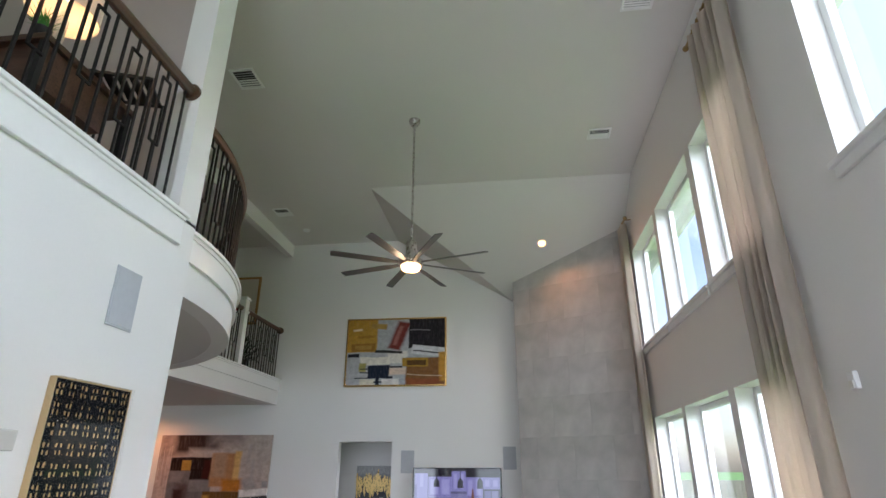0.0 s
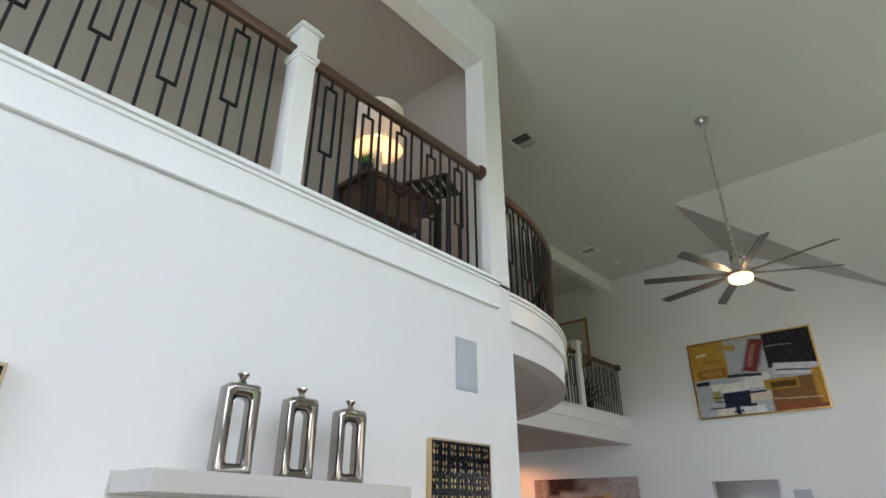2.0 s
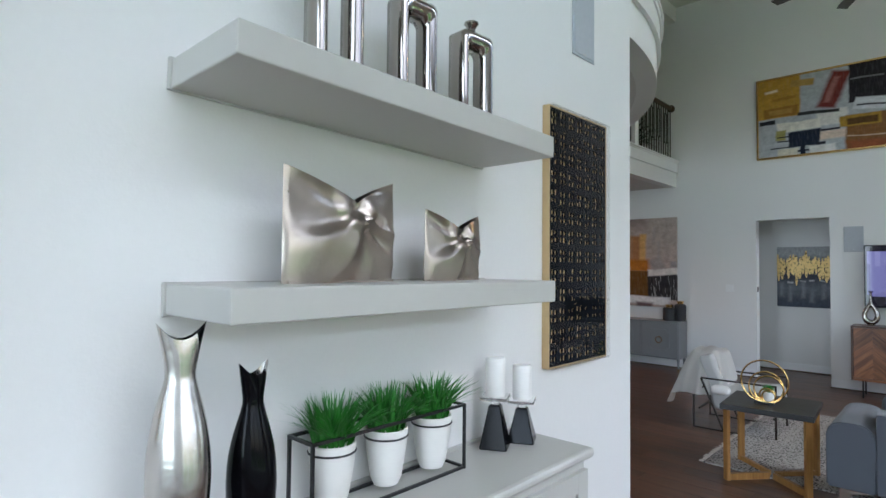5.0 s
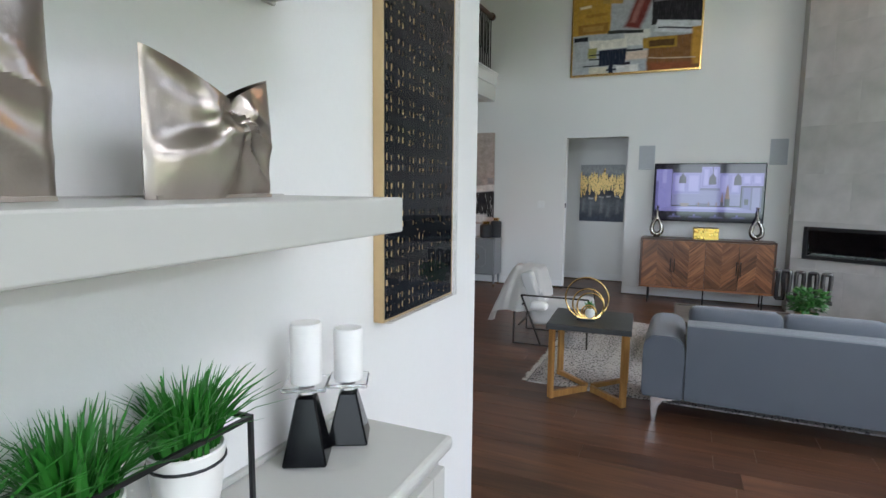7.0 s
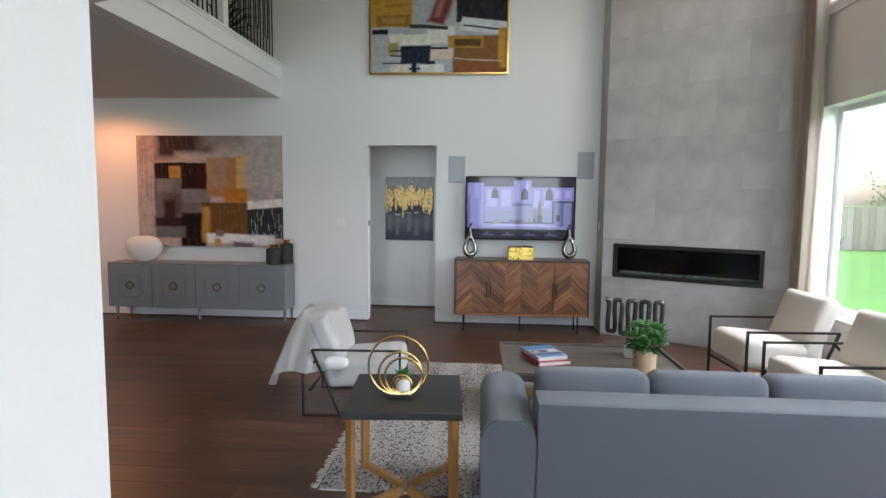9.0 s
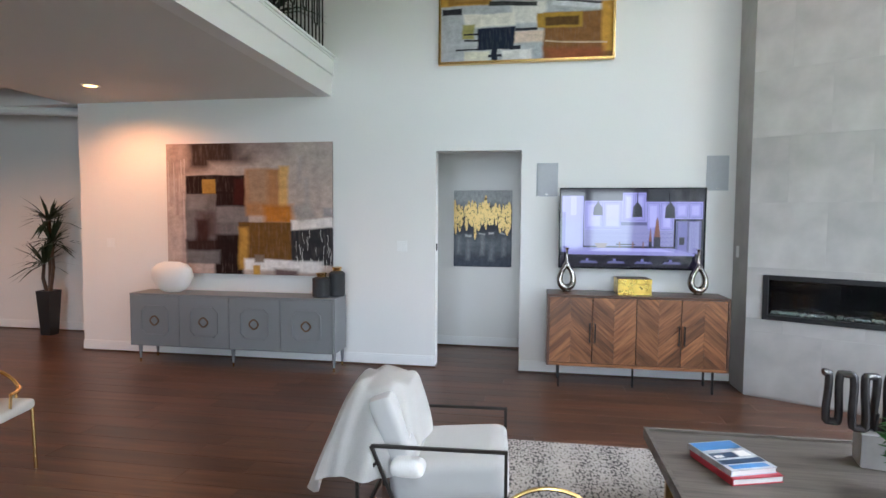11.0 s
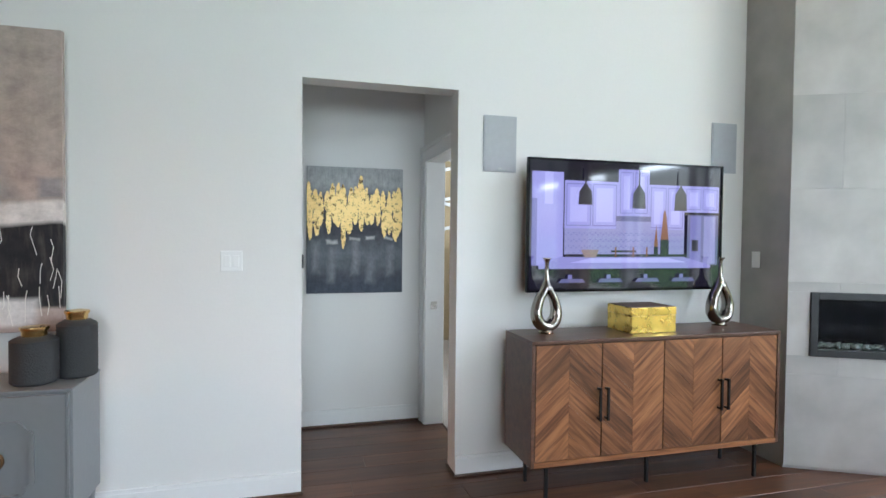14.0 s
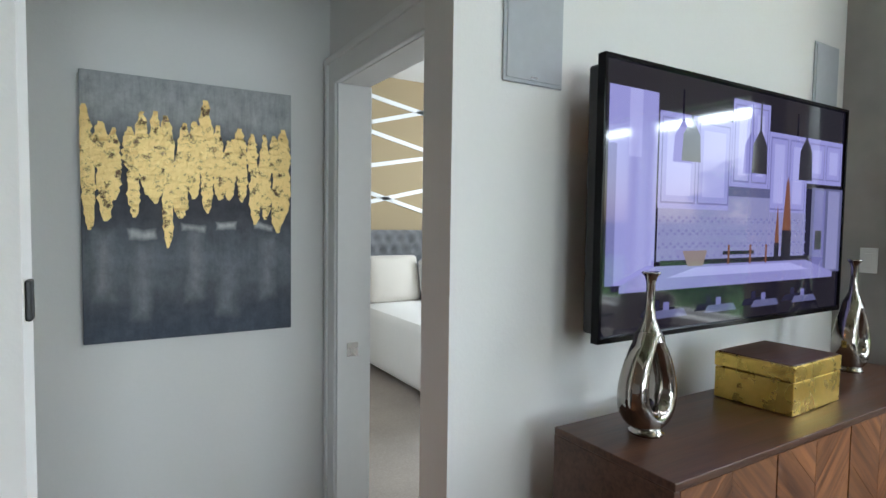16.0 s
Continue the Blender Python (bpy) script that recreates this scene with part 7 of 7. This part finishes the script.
rv = thing("red_vase", "small red vase on the gallery pedestal", "vase", pose(-4.75, 8.95, UP + 1.101))
bm = bmesh.new()
spin(bm, [(0.05, 0), (0.10, 0.06), (0.11, 0.14), (0.07, 0.2), (0.05, 0.22)], 24)
part("body", bm, REDC, rv, smooth=True)

# bed in the bedroom
bed = thing("bed", "made bed with a grey tufted headboard and white cover", "bed")
HEAD = material("grey_tufted_cloth", (0.30, 0.30, 0.31), 0.9, vary=0.06, grain=150, bump=0.3, bump_scale=400)
bm = bmesh.new()
nu, nv = 84, 40
grid = []
for j in range(nv + 1):
    row = []
    for i in range(nu + 1):
        x, z = -0.66 + 2.0 * i / nu, 0.3 + 1.12 * j / nv
        a, b = x / 0.14, z / 0.12
        tuft = min(math.hypot((a - round(a)) * 0.14, (b - 2 * round(b / 2)) * 0.12), math.hypot((a - math.floor(a) - 0.5) * 0.14, (b - 1 - 2 * round((b - 1) / 2)) * 0.12))
        row.append(bm.verts.new((x, 14.16 - 0.045 * (1 - math.exp(-(tuft / 0.045) ** 2)), z)))
    grid.append(row)
for a, b in zip(grid, grid[1:]):
    for i in range(nu):
        bm.faces.new((a[i], a[i + 1], b[i + 1], b[i]))
bmesh.ops.solidify(bm, geom=bm.faces[:], thickness=-0.08)
part("headboard", bm, HEAD, bed, smooth=True)
bm = bmesh.new()
rounded(bm, -0.56, 12.1, 0.05, 1.24, 14.10, 0.66, 0.08, 0.02, 9)
part("bedcover", bm, WAX, bed, "white bedspread reaching the floor", smooth=True)
for x, y, w, h, mat, nm in ((-0.20, 13.93, 0.60, 0.50, CREAM, "large cream pillow"), (0.32, 13.80, 0.50, 0.46, PALEGREY, "patterned grey pillow"), (0.85, 13.93, 0.60, 0.50, CREAM, "large cream pillow")):
    p = thing("pillow", nm + " leaning on the headboard", "pillow", pose(x, y, 0.66, -14), "bed pillows")
    bm = bmesh.new()
    rounded(bm, -w / 2, -0.06, 0, w / 2, 0.06, h, 0.05, 0.05, 8)
    part("cushion", bm, mat, p, smooth=True)

# ---- outdoors ----
LAWN = material("green_lawn", (0.10, 0.26, 0.04), 0.9, vary=0.25, grain=40, bump=0.6, bump_scale=60)
solid("ground", LAWN, [(XR + 0.22, -900, -0.4, 900, 900, -0.25), (-900, 14.6, -0.4, XR + 0.22, 900, -0.25), (-900, -900, -0.4, XR + 0.22, -4.3, -0.25), (-900, -4.3, -0.4, -12.2, 14.6, -0.25)], "mown green lawn reaching the horizon", "ground")
FENCE = wood("pale_cedar_fence", (0.45, 0.36, 0.27), (0.62, 0.52, 0.41), 0.8, 6, "Z", 0.12)
fence = thing("garden_fence", "pale cedar board fence at the end of the lawn", "fence")
board = None
for i in range(150):
    y = -12 + 0.3 * i
    if board is None:
        bm = bmesh.new()
        block(bm, 0, -0.145, -0.25, 0.03, 0.145, 1.6, 0.004)
        board = part("board", bm, FENCE, fence)
        board.location = (22, y, 0)
    else:
        o = new("board", board.data)
        o.parent, o.location = fence, (22, y, 0)
for i in range(50):
    o = new("board", board.data)
    o.parent, o.matrix_local = fence, pose(7.1 + 0.3 * i, 27.2, 0, 0, 0, 90)
for y in range(-12, 33, 3):
    boxpart("post", FENCE, fence, 21.9, y, -0.25, 22.0, y + 0.1, 1.65)


def shrub(name, label, x, y, z, r, h, n, seed, leaf, cat="shrub"):
    s = thing(name, label, cat, pose(x, y, z))
    rnd = random.Random(seed)
    bm = bmesh.new()
    tube(bm, [(0, 0, 0), (0.03, 0, h * 0.4), (0, 0.02, h * 0.8)], [0.06 * r + 0.02, 0.05 * r, 0.02], 7)
    for i in range(7):
        a = i * 0.9
        tube(bm, [(0, 0, h * 0.3), (r * 0.6 * math.cos(a), r * 0.6 * math.sin(a), h * (0.5 + 0.05 * i))], [0.03 * r + 0.008, 0.008], 5)
    part("trunk", bm, RAILWOOD, s)
    bm = bmesh.new()
    clumps = [(rnd.uniform(0, 6.28), rnd.random() ** 0.5, rnd.uniform(0.15, 1)) for _ in range(26)]
    for i in range(n):
        a, q, k = clumps[i % 26]
        rr = r * q * math.sin(math.pi * min(0.95, max(0.12, k))) ** 0.5
        c = Vector((rr * math.cos(a), rr * math.sin(a), h * k)) + Vector((rnd.gauss(0, 1), rnd.gauss(0, 1), rnd.gauss(0, 1))) * r * 0.17
        d = Vector((rnd.gauss(0, 1), rnd.gauss(0, 1), rnd.gauss(0, 1))).normalized()
        e = d.orthogonal().normalized()
        sz = rnd.uniform(0.03, 0.07) * (0.6 + r * 0.5)
        v = [bm.verts.new(p) for p in (c - d * sz, c + e * sz * .5, c + d * sz, c - e * sz * .5)]
        bm.faces.new(v)
    part("crown", bm, leaf, s)


shrub("garden_shrub", "rounded green shrub in the garden", 10.6, 25.2, -0.25, 0.7, 1.5, 2600, 1, LEAF)
shrub("garden_shrub", "low green shrub against the fence", 12.9, 26.4, -0.25, 0.5, 0.7, 1400, 2, LEAF)
TREELEAF = material("yellow_green_leaf", (0.16, 0.22, 0.04), 0.6, vary=0.3)
for i, (x, y, r, h) in enumerate(((46, 70, 3.5, 6.0), (52, 58, 3, 5.2), (40, 84, 3.6, 6.0), (48, 40, 3.2, 5.5), (34, 20, 2.6, 4.8), (50, 92, 3.4, 5.6))):
    shrub("garden_tree", "yellow-green tree beyond the fence", x, y, -0.25, r, h, 3000, 20 + i, TREELEAF, "tree")
shrub("palm_bush", "leafy bush outside the window", 6.5, 5.2, -0.25, 1.0, 2.6, 2600, 40, LEAF)
EAVE = material("pale_soffit", (0.60, 0.62, 0.56), 0.7, vary=0.03)
solid("roof_eave", EAVE, [(XR + 0.22, -4.3, TOP + 0.1, XR + 1.3, 14.6, TOP + 0.25), (XR + 1.22, -4.3, TOP - 0.12, XR + 1.3, 14.6, TOP + 0.1), (-12.3, -4.3, TOP + 0.3, XR + 0.5, 14.6, TOP + 0.4)], "pale painted roof eave and roof deck", "roof")


# ---- pieces: wall tiles and floor planks ----
# cement tiles on the fireplace wall, 0.61 by 0.61 in a half bond, and on its return
rnd = random.Random(21)
TW, TH, GAP = 0.61, 0.61, 0.0004
meshes = {}


def tile(x0, z0, x1, z1, m, parent):
    key = (round(x1 - x0, 3), round(z1 - z0, 3))
    if key not in meshes:
        w, h = key
        bm = bmesh.new()
        block(bm, -w / 2, -0.010, -h / 2, w / 2, 0, h / 2)
        top_edges = [e for e in bm.edges if all(v.co.y < -0.005 for v in e.verts)]
        bmesh.ops.bevel(bm, geom=top_edges, offset=0.0003, segments=1, affect="EDGES")
        me = bpy.data.meshes.new("tile")
        bm.to_mesh(me)
        bm.free()
        me.materials.append(TILE)
        meshes[key] = me
    o = new("tile", meshes[key])
    o.parent = parent
    o.matrix_world = m @ pose((x0 + x1) / 2, 0.0115 - rnd.uniform(0, 0.0008), (z0 + z1) / 2)


row, z = 0, 0.02
while z < 5.65:
    zt = min(z + TH, 5.68)
    cuts = [0.0]
    x = TW * 0.5 if row % 2 else TW
    while x < FLEN:
        cuts.append(x)
        x += TW
    cuts.append(FLEN)
    for xa, xb in zip(cuts, cuts[1:]):
        if xb - xa < 0.02:
            continue
        for a, b, c, d in ((xa, z, xb, zt),):
            if b < FZ1 and d > FZ0 and c > FX0 and a < FX1:
                if b < FZ0:
                    tile(a + GAP, b + GAP, c - GAP, FZ0 - GAP, FM, wall_fire)
                if d > FZ1:
                    tile(a + GAP, FZ1 + GAP, c - GAP, d - GAP, FM, wall_fire)
                if a < FX0:
                    tile(a + GAP, max(b, FZ0) + GAP, FX0 - GAP, min(d, FZ1) - GAP, FM, wall_fire)
                if c > FX1:
                    tile(FX1 + GAP, max(b, FZ0) + GAP, c - GAP, min(d, FZ1) - GAP, FM, wall_fire)
            else:
                tile(a + GAP, b + GAP, c - GAP, d - GAP, FM, wall_fire)
    z += TH
    row += 1

# oak planks along x
floor = structure(thing("floor", "", ""), "brown oak plank floor with a soft sheen", "floor")
solid("floor_base", BLACK, [(-12.0, -4.1, -0.2, XR + 0.2, YB + 0.02, -0.012), (-12.0, YB + 0.02, -0.2, -1.80, 11.3, -0.012)], "dark subfloor under the planks", "floor")
rnd = random.Random(77)
PW = 0.19
near, rest = [], []
y = -4.0
while y < 11.2:
    x = -12.0 - rnd.uniform(0, 1.5)
    x1max = XR if y < YB else -1.80
    while x < x1max:
        ln = rnd.choice((0.9, 1.2, 1.5, 1.9, 2.1))
        x0, x1 = max(x, -12.0), min(x + ln, x1max)
        x += ln
        if x1 - x0 < 0.03:
            continue
        inside = -4.9 < x1 and x0 < 1.6 and 4.2 < y < 10.9
        (near if inside and len(near) < 300 else rest).append((x0, y, x1, y + PW))
    y += PW
plank_mesh = {}
for x0, y0, x1, y1 in near:
    key = round(x1 - x0, 2)
    if key not in plank_mesh:
        bm = bmesh.new()
        w = x1 - x0
        block(bm, -w / 2 + 0.0008, -PW / 2 + 0.0008, -0.012, w / 2 - 0.0008, PW / 2 - 0.0008, 0)
        bmesh.ops.bevel(bm, geom=[e for e in bm.edges if all(v.co.z > -0.001 for v in e.verts)], offset=0.0012, segments=1, affect="EDGES")
        me = bpy.data.meshes.new("plank")
        bm.to_mesh(me)
        bm.free()
        me.materials.append(PLANK)
        plank_mesh[key] = me
    o = new("plank", plank_mesh[key])
    o.parent = floor
    o.location = ((x0 + x1) / 2, (y0 + y1) / 2, -rnd.uniform(0, 0.0006))
verts, faces = [], []
for x0, y0, x1, y1 in rest:
    b, e = len(verts), 0.0012
    verts += [(x0 + e, y0 + e, -0.012), (x1 - e, y0 + e, -0.012), (x1 - e, y1 - e, -0.012), (x0 + e, y1 - e, -0.012), (x0 + e, y0 + e, 0), (x1 - e, y0 + e, 0), (x1 - e, y1 - e, 0), (x0 + e, y1 - e, 0)]
    faces += [tuple(b + i for i in f) for f in ((4, 5, 6, 7), (0, 1, 5, 4), (1, 2, 6, 5), (2, 3, 7, 6), (3, 0, 4, 7))]
me = bpy.data.meshes.new("planks")
me.from_pydata(verts, [], faces)
me.materials.append(PLANK_REST)
o = new("planks", me)
o.parent = floor
tagged(o, kind="stuff")
